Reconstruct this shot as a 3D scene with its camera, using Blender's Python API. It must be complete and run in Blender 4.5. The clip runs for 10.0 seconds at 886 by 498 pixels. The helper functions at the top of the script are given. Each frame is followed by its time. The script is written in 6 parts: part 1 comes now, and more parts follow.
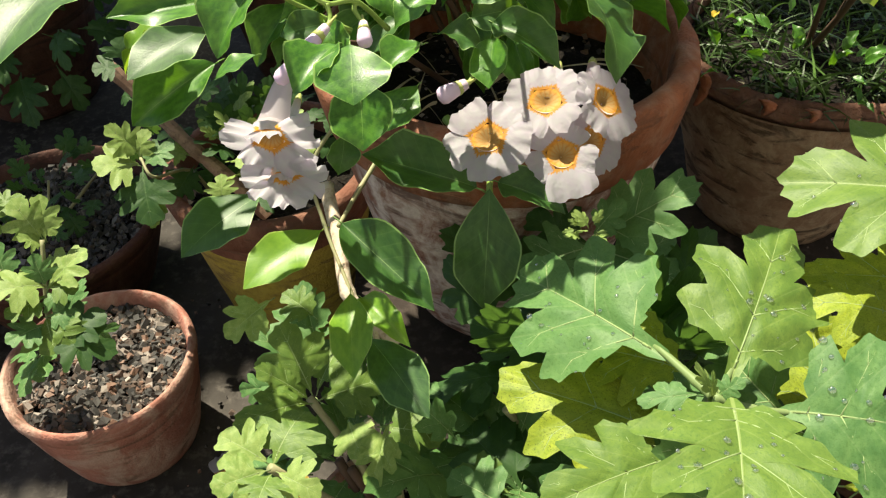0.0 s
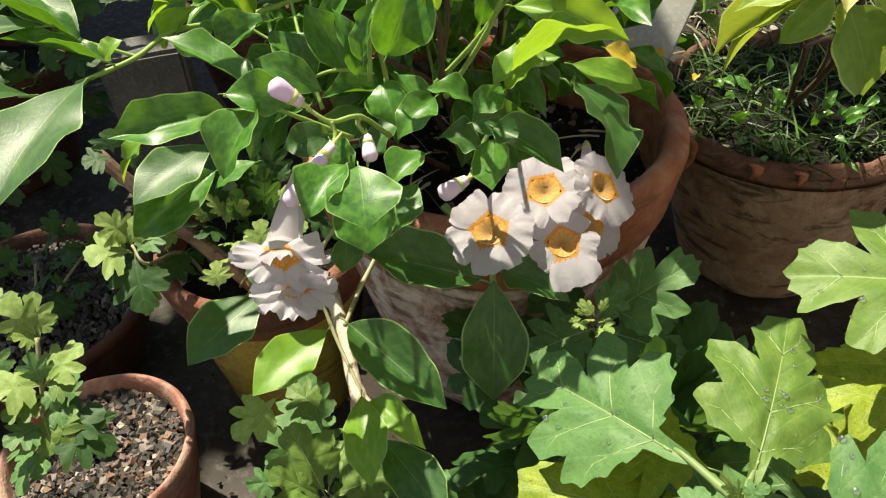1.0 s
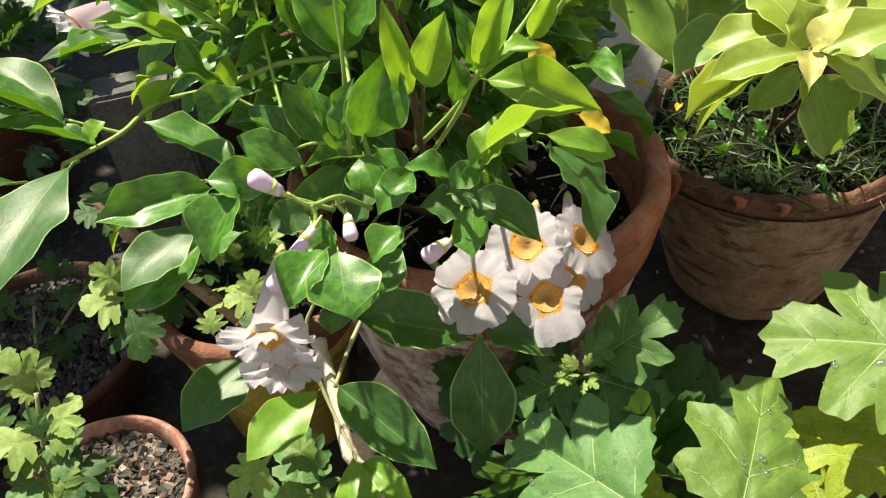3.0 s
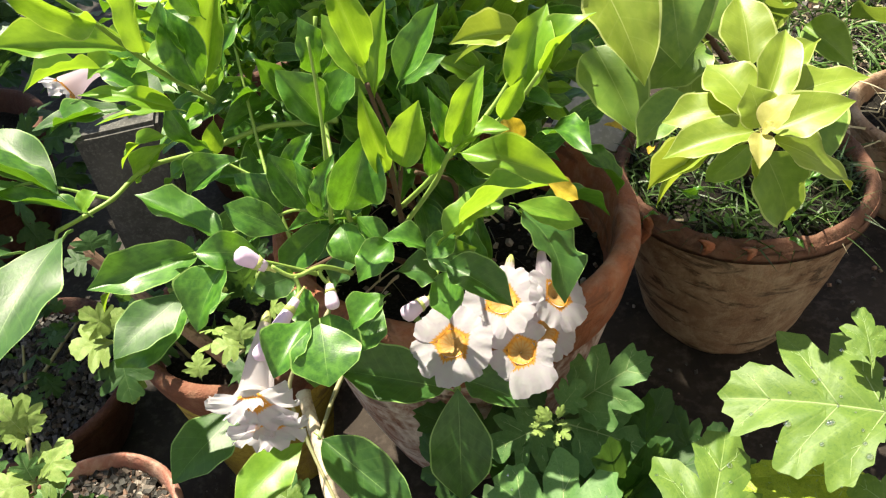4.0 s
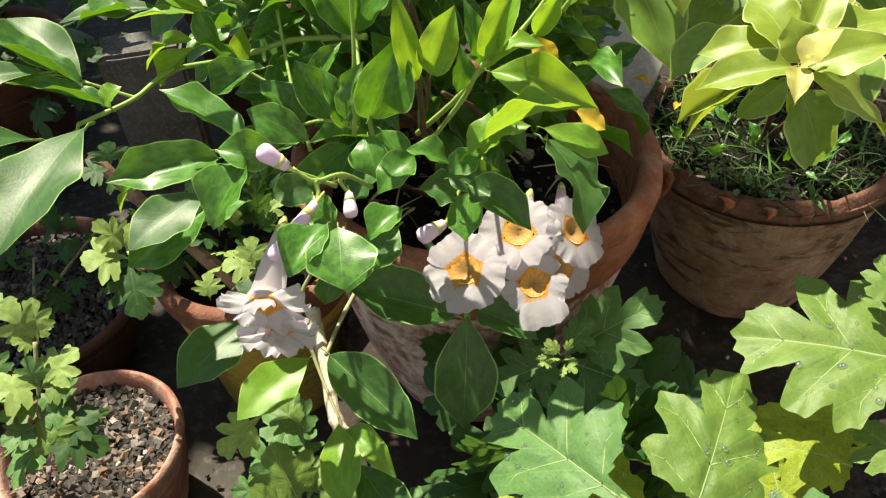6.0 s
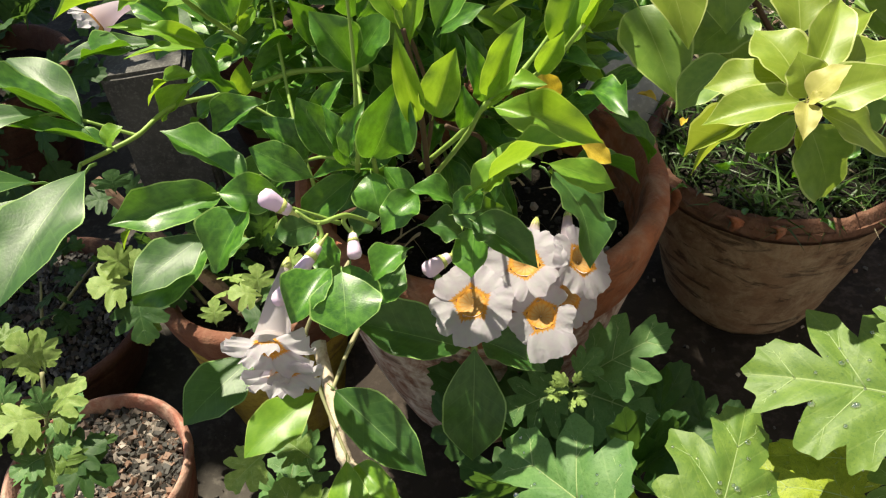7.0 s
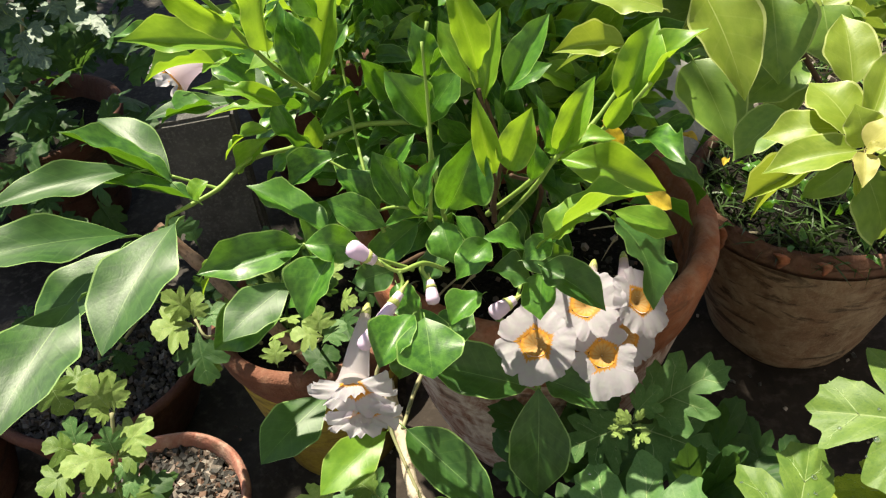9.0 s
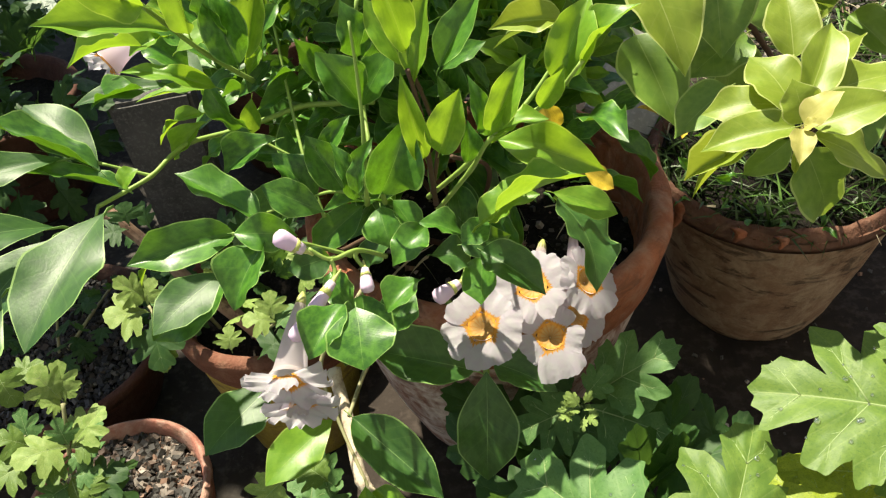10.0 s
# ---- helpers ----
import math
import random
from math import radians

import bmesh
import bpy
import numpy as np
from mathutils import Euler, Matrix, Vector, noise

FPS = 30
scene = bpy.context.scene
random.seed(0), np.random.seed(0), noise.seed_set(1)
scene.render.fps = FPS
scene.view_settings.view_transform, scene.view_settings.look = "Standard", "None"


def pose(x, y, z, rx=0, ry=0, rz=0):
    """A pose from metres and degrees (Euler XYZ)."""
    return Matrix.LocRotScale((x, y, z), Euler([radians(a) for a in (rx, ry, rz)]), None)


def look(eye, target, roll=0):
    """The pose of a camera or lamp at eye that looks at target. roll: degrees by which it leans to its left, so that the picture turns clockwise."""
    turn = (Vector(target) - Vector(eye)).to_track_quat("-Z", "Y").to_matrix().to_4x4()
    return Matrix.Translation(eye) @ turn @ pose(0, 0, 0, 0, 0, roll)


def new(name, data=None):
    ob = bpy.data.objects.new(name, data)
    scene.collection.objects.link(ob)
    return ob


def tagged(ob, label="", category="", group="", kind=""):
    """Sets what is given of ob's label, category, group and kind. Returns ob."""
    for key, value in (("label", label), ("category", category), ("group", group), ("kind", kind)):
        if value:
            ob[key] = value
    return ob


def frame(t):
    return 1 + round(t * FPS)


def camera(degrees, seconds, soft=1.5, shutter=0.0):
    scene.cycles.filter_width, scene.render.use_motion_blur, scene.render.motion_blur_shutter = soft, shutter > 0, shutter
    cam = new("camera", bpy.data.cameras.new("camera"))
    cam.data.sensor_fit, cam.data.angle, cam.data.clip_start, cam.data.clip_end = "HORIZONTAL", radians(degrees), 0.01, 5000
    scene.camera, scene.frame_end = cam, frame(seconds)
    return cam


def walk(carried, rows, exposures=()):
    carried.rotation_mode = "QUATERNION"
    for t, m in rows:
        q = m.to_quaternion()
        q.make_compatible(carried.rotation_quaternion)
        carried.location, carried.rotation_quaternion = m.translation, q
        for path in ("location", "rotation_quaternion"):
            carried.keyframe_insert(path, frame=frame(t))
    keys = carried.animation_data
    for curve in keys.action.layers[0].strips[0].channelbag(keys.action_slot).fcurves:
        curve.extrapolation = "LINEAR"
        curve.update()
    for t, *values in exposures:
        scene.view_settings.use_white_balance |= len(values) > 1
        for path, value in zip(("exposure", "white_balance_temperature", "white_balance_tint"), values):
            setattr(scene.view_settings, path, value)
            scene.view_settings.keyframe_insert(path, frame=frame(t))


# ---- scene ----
cam = camera(55.50, 10.0, 1.25)
PATH = [
    (0, (0.0054, -0.0254, 0.5734), (-0.0261, 0.6993, -0.1150), -4.08),
    (0.1, (-0.0010, -0.0300, 0.5650), (-0.0670, 1.4480, -0.7810), -4.30),
    (0.2, (-0.0040, -0.0310, 0.5590), (-0.0750, 1.4640, -0.7680), -5.10),
    (0.3, (-0.0050, -0.0290, 0.5560), (-0.0810, 1.4840, -0.7490), -5.60),
    (0.4, (-0.0050, -0.0280, 0.5630), (-0.0690, 1.4880, -0.7390), -6.10),
    (0.5, (-0.0049, -0.0261, 0.5701), (-0.0274, 0.7357, -0.0772), -5.80),
    (0.7, (-0.0020, -0.0200, 0.5860), (-0.0260, 1.4940, -0.7210), -5.80),
    (1, (-0.0055, -0.0060, 0.5963), (-0.0080, 0.7428, -0.0664), -5.33),
    (1.2, (-0.0080, 0.0030, 0.6090), (-0.0030, 1.5000, -0.7170), -5.40),
    (1.5, (-0.0016, 0.0033, 0.6188), (-0.0067, 0.7431, -0.0539), -5.64),
    (2, (-0.0032, -0.0024, 0.6224), (-0.0117, 0.7373, -0.0506), -6.27),
    (2.2, (-0.0049, -0.0065, 0.6233), (-0.0154, 0.7362, -0.0462), -6.30),
    (3.3, (0.0080, 0.0147, 0.6234), (0.0052, 0.7590, -0.0444), -7.64),
    (3.5, (0.0073, 0.0167, 0.6298), (0.0054, 0.7600, -0.0391), -7.58),
    (3.7, (0.0110, 0.0170, 0.6420), (0.0110, 1.5100, -0.6900), -7.30),
    (4, (0.0127, 0.0094, 0.6527), (0.0252, 0.7598, -0.0081), -7.02),
    (4.3, (0.0110, 0.0030, 0.6540), (0.0480, 1.4980, -0.6740), -5.40),
    (4.5, (0.0072, 0.0024, 0.6480), (0.0205, 0.7414, -0.0256), -5.10),
    (5, (0.0000, 0.0000, 0.6354), (0.0000, 0.7246, -0.0538), -4.11),
    (5.5, (-0.0005, 0.0013, 0.6392), (-0.0003, 0.7191, -0.0570), -3.69),
    (5.7, (0.0024, -0.0038, 0.6330), (0.0021, 0.7220, -0.0550), -3.43),
    (6.8, (0.0086, 0.0094, 0.6465), (-0.0000, 0.7358, -0.0408), -3.90),
    (7, (0.0085, 0.0116, 0.6449), (-0.0023, 0.7369, -0.0434), -4.75),
    (7.5, (0.0065, 0.0066, 0.6475), (-0.0205, 0.7452, -0.0262), -6.16),
    (8, (0.0070, 0.0090, 0.6509), (-0.0213, 0.7561, -0.0133), -6.40),
    (8.5, (0.0078, 0.0109, 0.6620), (-0.0211, 0.7611, 0.0014), -6.58),
    (9, (-0.0127, 0.0025, 0.6634), (-0.0452, 0.7547, 0.0053), -6.59),
    (9.3, (-0.0280, 0.0050, 0.6680), (-0.1170, 1.5130, -0.6430), -7.40),
    (9.5, (-0.0255, 0.0054, 0.6737), (-0.0745, 0.7530, 0.0114), -7.70),
    (9.7, (-0.0140, 0.0120, 0.6720), (-0.0900, 1.4910, -0.6720), -7.40),
    (10, (0.0083, 0.0122, 0.6597), (-0.0096, 0.7412, -0.0245), -7.06),
]
walk(cam, [(t, look(eye, target, roll)) for t, eye, target, roll in PATH],
     exposures=[(0.0, 1.36), (1.0, 1.31), (1.5, 1.70), (2.0, 1.71), (3.5, 1.28), (4.0, 1.71), (4.5, 1.71), (5.0, 1.38), (5.5, 1.46), (7.0, 1.23), (8.5, 1.41), (9.0, 1.34), (9.5, 1.48), (10.0, 1.36)])

# ---- world, sun, exposure ----
world = bpy.data.worlds.new("sky")
scene.world = world
world.use_nodes = True
SUN = Vector((-0.28, 0.42, 0.865)).normalized()
wn = world.node_tree.nodes
sky = wn.new("ShaderNodeTexSky")
sky.sky_type = "NISHITA"
sky.sun_disc = False
sky.sun_elevation = math.asin(SUN.z)
sky.sun_rotation = math.atan2(SUN.x, SUN.y)
world.node_tree.links.new(sky.outputs[0], wn["Background"].inputs[0])
wn["Background"].inputs[1].default_value = 0.053
sun_data = bpy.data.lights.new("sun", "SUN")
sun_data.energy, sun_data.angle, sun_data.color = 5.0, radians(0.6), (1.0, 0.925, 0.715)
sun = new("sun", sun_data)
sun.matrix_basis = Matrix.Translation((-1.0, 1.5, 3.0)) @ SUN.to_track_quat("Z", "Y").to_matrix().to_4x4()
scene.view_settings.exposure = 1.4

# ---- materials ----
def rgb(c):
    return (c[0], c[1], c[2], 1.0)


class Net:
    """A small helper for building node materials."""

    def __init__(self, name):
        self.mat = bpy.data.materials.new(name)
        self.mat.use_nodes = True
        self.tree = self.mat.node_tree
        self.out = self.tree.nodes["Material Output"]
        self.bsdf = self.tree.nodes["Principled BSDF"]

    def node(self, kind):
        return self.tree.nodes.new(kind)

    def blade_uv(self):
        n = self.node("ShaderNodeUVMap")
        n.uv_map = "blade"
        sep = self.node("ShaderNodeSeparateXYZ")
        self.link(n.outputs[0], sep.inputs[0])
        return sep.outputs[0], sep.outputs[1]

    def link(self, a, b):
        self.tree.links.new(a, b)

    def put(self, socket, value):
        if isinstance(value, bpy.types.NodeSocket):
            self.link(value, socket)
        else:
            socket.default_value = value

    def coords(self, which="Object"):
        return self.node("ShaderNodeTexCoord").outputs[which]

    def noise(self, scale, detail=4.0, rough=0.55, vector=None, dist=0.0):
        n = self.node("ShaderNodeTexNoise")
        n.inputs["Scale"].default_value = scale
        n.inputs["Detail"].default_value = detail
        n.inputs["Roughness"].default_value = rough
        n.inputs["Distortion"].default_value = dist
        if vector is not None:
            self.link(vector, n.inputs["Vector"])
        return n.outputs["Fac"]

    def ramp(self, fac, stops, mode="LINEAR"):
        n = self.node("ShaderNodeValToRGB")
        n.color_ramp.interpolation = mode
        el = n.color_ramp.elements
        while len(el) < len(stops):
            el.new(0.5)
        for e, (p, c) in zip(el, stops):
            e.position, e.color = p, rgb(c) if not isinstance(c, (int, float)) else (c, c, c, 1)
        self.link(fac, n.inputs["Fac"])
        return n.outputs["Color"]

    def mix(self, fac, a, b, blend="MIX"):
        n = self.node("ShaderNodeMix")
        n.data_type, n.blend_type = "RGBA", blend
        self.put(n.inputs["Factor"], fac)
        self.put(n.inputs[6], a if isinstance(a, bpy.types.NodeSocket) else rgb(a))
        self.put(n.inputs[7], b if isinstance(b, bpy.types.NodeSocket) else rgb(b))
        return n.outputs[2]

    def math(self, op, a, b=0.0, c=0.0):
        n = self.node("ShaderNodeMath")
        n.operation = op
        self.put(n.inputs[0], a)
        self.put(n.inputs[1], b)
        self.put(n.inputs[2], c)
        return n.outputs[0]

    def bump(self, height, strength=0.3, distance=0.002):
        n = self.node("ShaderNodeBump")
        n.inputs["Strength"].default_value = strength
        n.inputs["Distance"].default_value = distance
        self.link(height, n.inputs["Height"])
        self.link(n.outputs[0], self.bsdf.inputs["Normal"])
        return n.outputs[0]

    def finish(self, color, rough, spec=0.5):
        self.put(self.bsdf.inputs["Base Color"], color if isinstance(color, bpy.types.NodeSocket) else rgb(color))
        self.put(self.bsdf.inputs["Roughness"], rough)
        self.bsdf.inputs["Specular IOR Level"].default_value = spec
        return self.mat


def leaf_material(name, dark, light, vein, rough=0.35, glow=0.5, glow_color=(0.25, 0.45, 0.03), veins=7.0, blotch=None, spec=0.5, margin=1.1, lobed_veins=False, edge=0.474, relief_soft=0.22, speckle=None):
    """A leaf blade: colour patches, a pale midrib and side veins, fine relief, and light that shines through."""
    n = Net(name)
    u, v = n.blade_uv()
    au = n.math("ABSOLUTE", u)
    mid = n.math("LESS_THAN", au, n.math("MULTIPLY", n.math("SUBTRACT", 1.15, v), 0.009))
    saw = n.math("FRACT", n.math("MULTIPLY", n.math("SUBTRACT", v, n.math("MULTIPLY", au, 1.0 if lobed_veins else 0.42)), veins))
    side = n.math("LESS_THAN", n.math("ABSOLUTE", n.math("SUBTRACT", saw, 0.5)), 0.045)
    info = n.node("ShaderNodeObjectInfo")
    big = n.noise(9.0, 3.0, vector=n.coords())
    fine = n.noise(120.0, 4.0, vector=n.coords())
    base = n.mix(n.ramp(big, [(0.38, 0.0), (0.62, 1.0)]), dark, light)
    base = n.mix(n.math("MULTIPLY", info.outputs["Random"], 0.45), base, light)
    base = n.mix(n.math("MULTIPLY", fine, 0.22), base, dark)
    if blotch:
        base = n.mix(n.math("MULTIPLY", n.ramp(n.noise(60.0, 5.0, 0.7, n.coords()), [(0.52, 0.0), (0.66, 1.0)]), 0.65), base, blotch)
    if speckle:
        base = n.mix(n.math("MULTIPLY", n.ramp(n.noise(78.0, 2.0, 0.5, n.coords()), [(0.60, 0.0), (0.66, 1.0)]), 0.8), base, speckle)
    # pale margin painted on, for light showing through the thin edge
    rim = n.math("GREATER_THAN", au, edge)
    if lobed_veins:
        thin = n.math("LESS_THAN", n.math("ABSOLUTE", n.math("SUBTRACT", saw, 0.5)), 0.032)
        base = n.mix(n.math("MULTIPLY", thin, 0.10), base, vein)
        base = n.mix(n.math("MULTIPLY", n.ramp(n.noise(38.0, 4.0, 0.6, n.coords()), [(0.44, 0.0), (0.60, 1.0)]), 0.34), base, dark)
        base = n.mix(n.math("MULTIPLY", n.ramp(n.noise(240.0, 3.0, 0.5, n.coords()), [(0.42, 1.0), (0.55, 0.0)]), 0.16), base, dark)
    else:
        base = n.mix(n.math("MULTIPLY", side, 0.05), base, vein)
    base = n.mix(n.math("MULTIPLY", n.math("MAXIMUM", n.math("MULTIPLY", mid, 0.55 if lobed_veins else 0.65), n.math("MULTIPLY", rim, margin)), 0.55), base, vein)
    ridge = n.ramp(n.math("ABSOLUTE", n.math("SUBTRACT", saw, 0.5)), [(0.0, 0.0), (0.14, 1.0)])
    soft = n.noise(45.0, 2.0, vector=n.coords())
    relief = n.math("ADD", n.math("MULTIPLY", ridge, 0.22 if lobed_veins else 0.05), n.math("ADD", n.math("MULTIPLY", fine, 0.30 if lobed_veins else 0.035), n.math("MULTIPLY", soft, relief_soft)))
    normal = n.bump(relief, 0.22, 0.0012)
    n.finish(base, n.math("ADD", rough, n.math("MULTIPLY", fine, 0.18)), spec)
    trans = n.node("ShaderNodeBsdfTranslucent")
    n.link(n.mix(0.55, base, glow_color), trans.inputs["Color"])
    n.link(normal, trans.inputs["Normal"])
    mixer = n.node("ShaderNodeMixShader")
    mixer.inputs[0].default_value = glow
    n.link(n.bsdf.outputs[0], mixer.inputs[1])
    n.link(trans.outputs[0], mixer.inputs[2])
    n.link(mixer.outputs[0], n.out.inputs["Surface"])
    return n.mat


def clay_material(name, main, pale, dark, pale_amount=0.5, dark_amount=0.5, scale=1.0, paint=None, streaks=0.5):
    """Weathered terracotta: patchy fired clay, lime bloom, dirt and fine pits."""
    n = Net(name)
    co = n.coords()
    st = n.node("ShaderNodeMapping")
    st.inputs["Scale"].default_value = (1.0, 1.0, 0.35)
    n.link(co, st.inputs["Vector"])
    wide = n.node("ShaderNodeMapping")
    wide.inputs["Scale"].default_value = (0.7, 0.7, 2.2)
    n.link(co, wide.inputs["Vector"])
    patch = n.noise(14 * scale, 6, 0.6, st.outputs[0], 0.4)
    bloom = n.noise(26 * scale, 7, 0.68, co, 0.8)
    pits = n.noise(420.0, 3, 0.6, co)
    fleck = n.noise(160.0, 5, 0.7, co)
    col = n.mix(n.ramp(patch, [(0.34, 0.0), (0.66, 1.0)]), main, tuple(c * 0.62 for c in main))
    if paint:
        sep = n.node("ShaderNodeSeparateXYZ")
        n.link(co, sep.inputs[0])
        col = n.mix(n.math("LESS_THAN", n.math("ADD", sep.outputs[2], n.math("MULTIPLY", bloom, 0.006)), paint[1]), col, paint[0])
    col = n.mix(n.math("MULTIPLY", n.ramp(bloom, [(0.53 - 0.12 * pale_amount, 0.0), (0.72 - 0.12 * pale_amount, 1.0)]), 0.85 * pale_amount), col, pale)
    col = n.mix(n.math("MULTIPLY", n.ramp(n.noise(22 * scale, 6, 0.68, wide.outputs[0], 0.8), [(0.54, 0.0), (0.62, 1.0)]), dark_amount), col, dark)
    run = n.node("ShaderNodeMapping")
    run.inputs["Scale"].default_value = (75.0, 75.0, 7.0)
    n.link(co, run.inputs["Vector"])
    drip = n.ramp(n.noise(1.0, 4, 0.6, run.outputs[0], 0.3), [(0.50, 0.0), (0.68, 1.0)])
    where = n.ramp(n.noise(11 * scale, 3, 0.5, co), [(0.40, 0.0), (0.58, 1.0)])
    col = n.mix(n.math("MULTIPLY", n.math("MULTIPLY", drip, where), streaks), col, pale)
    col = n.mix(n.math("MULTIPLY", n.ramp(fleck, [(0.42, 0.0), (0.66, 1.0)]), 0.34), col, tuple(c * 0.42 for c in main))
    n.bump(n.math("ADD", n.math("MULTIPLY", pits, 0.6), n.math("MULTIPLY", bloom, 1.0)), 0.8, 0.0022)
    return n.finish(col, n.math("ADD", 0.72, n.math("MULTIPLY", fleck, 0.2)), 0.25)


def rough_material(name, a, b, c, scale, fine, bump=0.6, depth=0.003, rough=0.85, spec=0.15):
    """Stone, soil, wood and concrete: two-scale mottling with relief."""
    n = Net(name)
    co = n.coords()
    big = n.noise(scale, 6, 0.62, co, 0.3)
    small = n.noise(fine, 5, 0.65, co)
    col = n.mix(n.ramp(big, [(0.41, 0.0), (0.59, 1.0)]), a, b)
    col = n.mix(n.ramp(small, [(0.5, 0.0), (0.72, 1.0)]), col, c)
    n.bump(n.math("ADD", big, n.math("MULTIPLY", small, 0.5)), bump, depth)
    return n.finish(col, rough, spec)


def stone_material(name, colors):
    """Loose grit: each stone takes its own colour."""
    n = Net(name)
    geo = n.node("ShaderNodeNewGeometry")
    rnd = geo.outputs["Random Per Island"]
    step = 1.0 / len(colors)
    col = n.ramp(rnd, [(i * step, c) for i, c in enumerate(colors)], "CONSTANT")
    fleck = n.noise(700.0, 4, 0.6, n.coords())
    col = n.mix(n.math("MULTIPLY", fleck, 0.4), col, (0.05, 0.045, 0.04))
    n.bump(fleck, 0.4, 0.0008)
    return n.finish(col, 0.7, 0.4)


def stem_material(name, a, b, rough=0.5):
    n = Net(name)
    co = n.coords()
    col = n.mix(n.noise(60, 4, 0.6, co), a, b)
    n.bump(n.noise(300, 4, 0.6, co), 0.4, 0.0008)
    return n.finish(col, rough, 0.4)


def vein_material(name, a, b):
    """Pale leaf veins and leaf stalks that let some light through."""
    n = Net(name)
    col = n.mix(n.noise(20, 4, 0.6, n.coords()), a, b)
    n.finish(col, 0.5, 0.3)
    trans = n.node("ShaderNodeBsdfTranslucent")
    n.link(col, trans.inputs["Color"])
    mixer = n.node("ShaderNodeMixShader")
    mixer.inputs[0].default_value = 0.35
    n.link(n.bsdf.outputs[0], mixer.inputs[1])
    n.link(trans.outputs[0], mixer.inputs[2])
    n.link(mixer.outputs[0], n.out.inputs["Surface"])
    return n.mat


def petal_material(name, edge, core, vein, glow=0.35, guides=False):
    """A thin white petal with a faint pink flush and fine crinkles."""
    n = Net(name)
    u, v = n.blade_uv()
    flush = n.noise(3, 3, 0.5, n.coords())
    col = n.mix(n.ramp(flush, [(0.38, 0.0), (0.75, 1.0)]), edge, vein)
    if guides:
        # ragged orange guide lines at the foot of the petal
        comb = n.math("ADD", n.math("SINE", n.math("MULTIPLY", u, 44.0)), n.math("SINE", n.math("MULTIPLY_ADD", u, 83.0, 1.3)))
        reach = n.math("ADD", v, n.math("MULTIPLY", n.math("ADD", comb, n.noise(9.0, 3.0, 0.6, n.coords())), 0.022))
        col = n.mix(n.ramp(reach, [(0.11, 1.0), (0.17, 0.0)]), col, core)
    else:
        col = n.mix(n.ramp(v, [(0.0, 1.0), (0.16, 0.0)]), col, core)
    wave = n.noise(5, 3, 0.5, n.coords(), 0.3)
    n.bump(wave, 0.35, 0.0012)
    n.finish(col, 0.55, 0.3)
    trans = n.node("ShaderNodeBsdfTranslucent")
    n.link(col, trans.inputs["Color"])
    mixer = n.node("ShaderNodeMixShader")
    mixer.inputs[0].default_value = glow
    n.link(n.bsdf.outputs[0], mixer.inputs[1])
    n.link(trans.outputs[0], mixer.inputs[2])
    n.link(mixer.outputs[0], n.out.inputs["Surface"])
    return n.mat


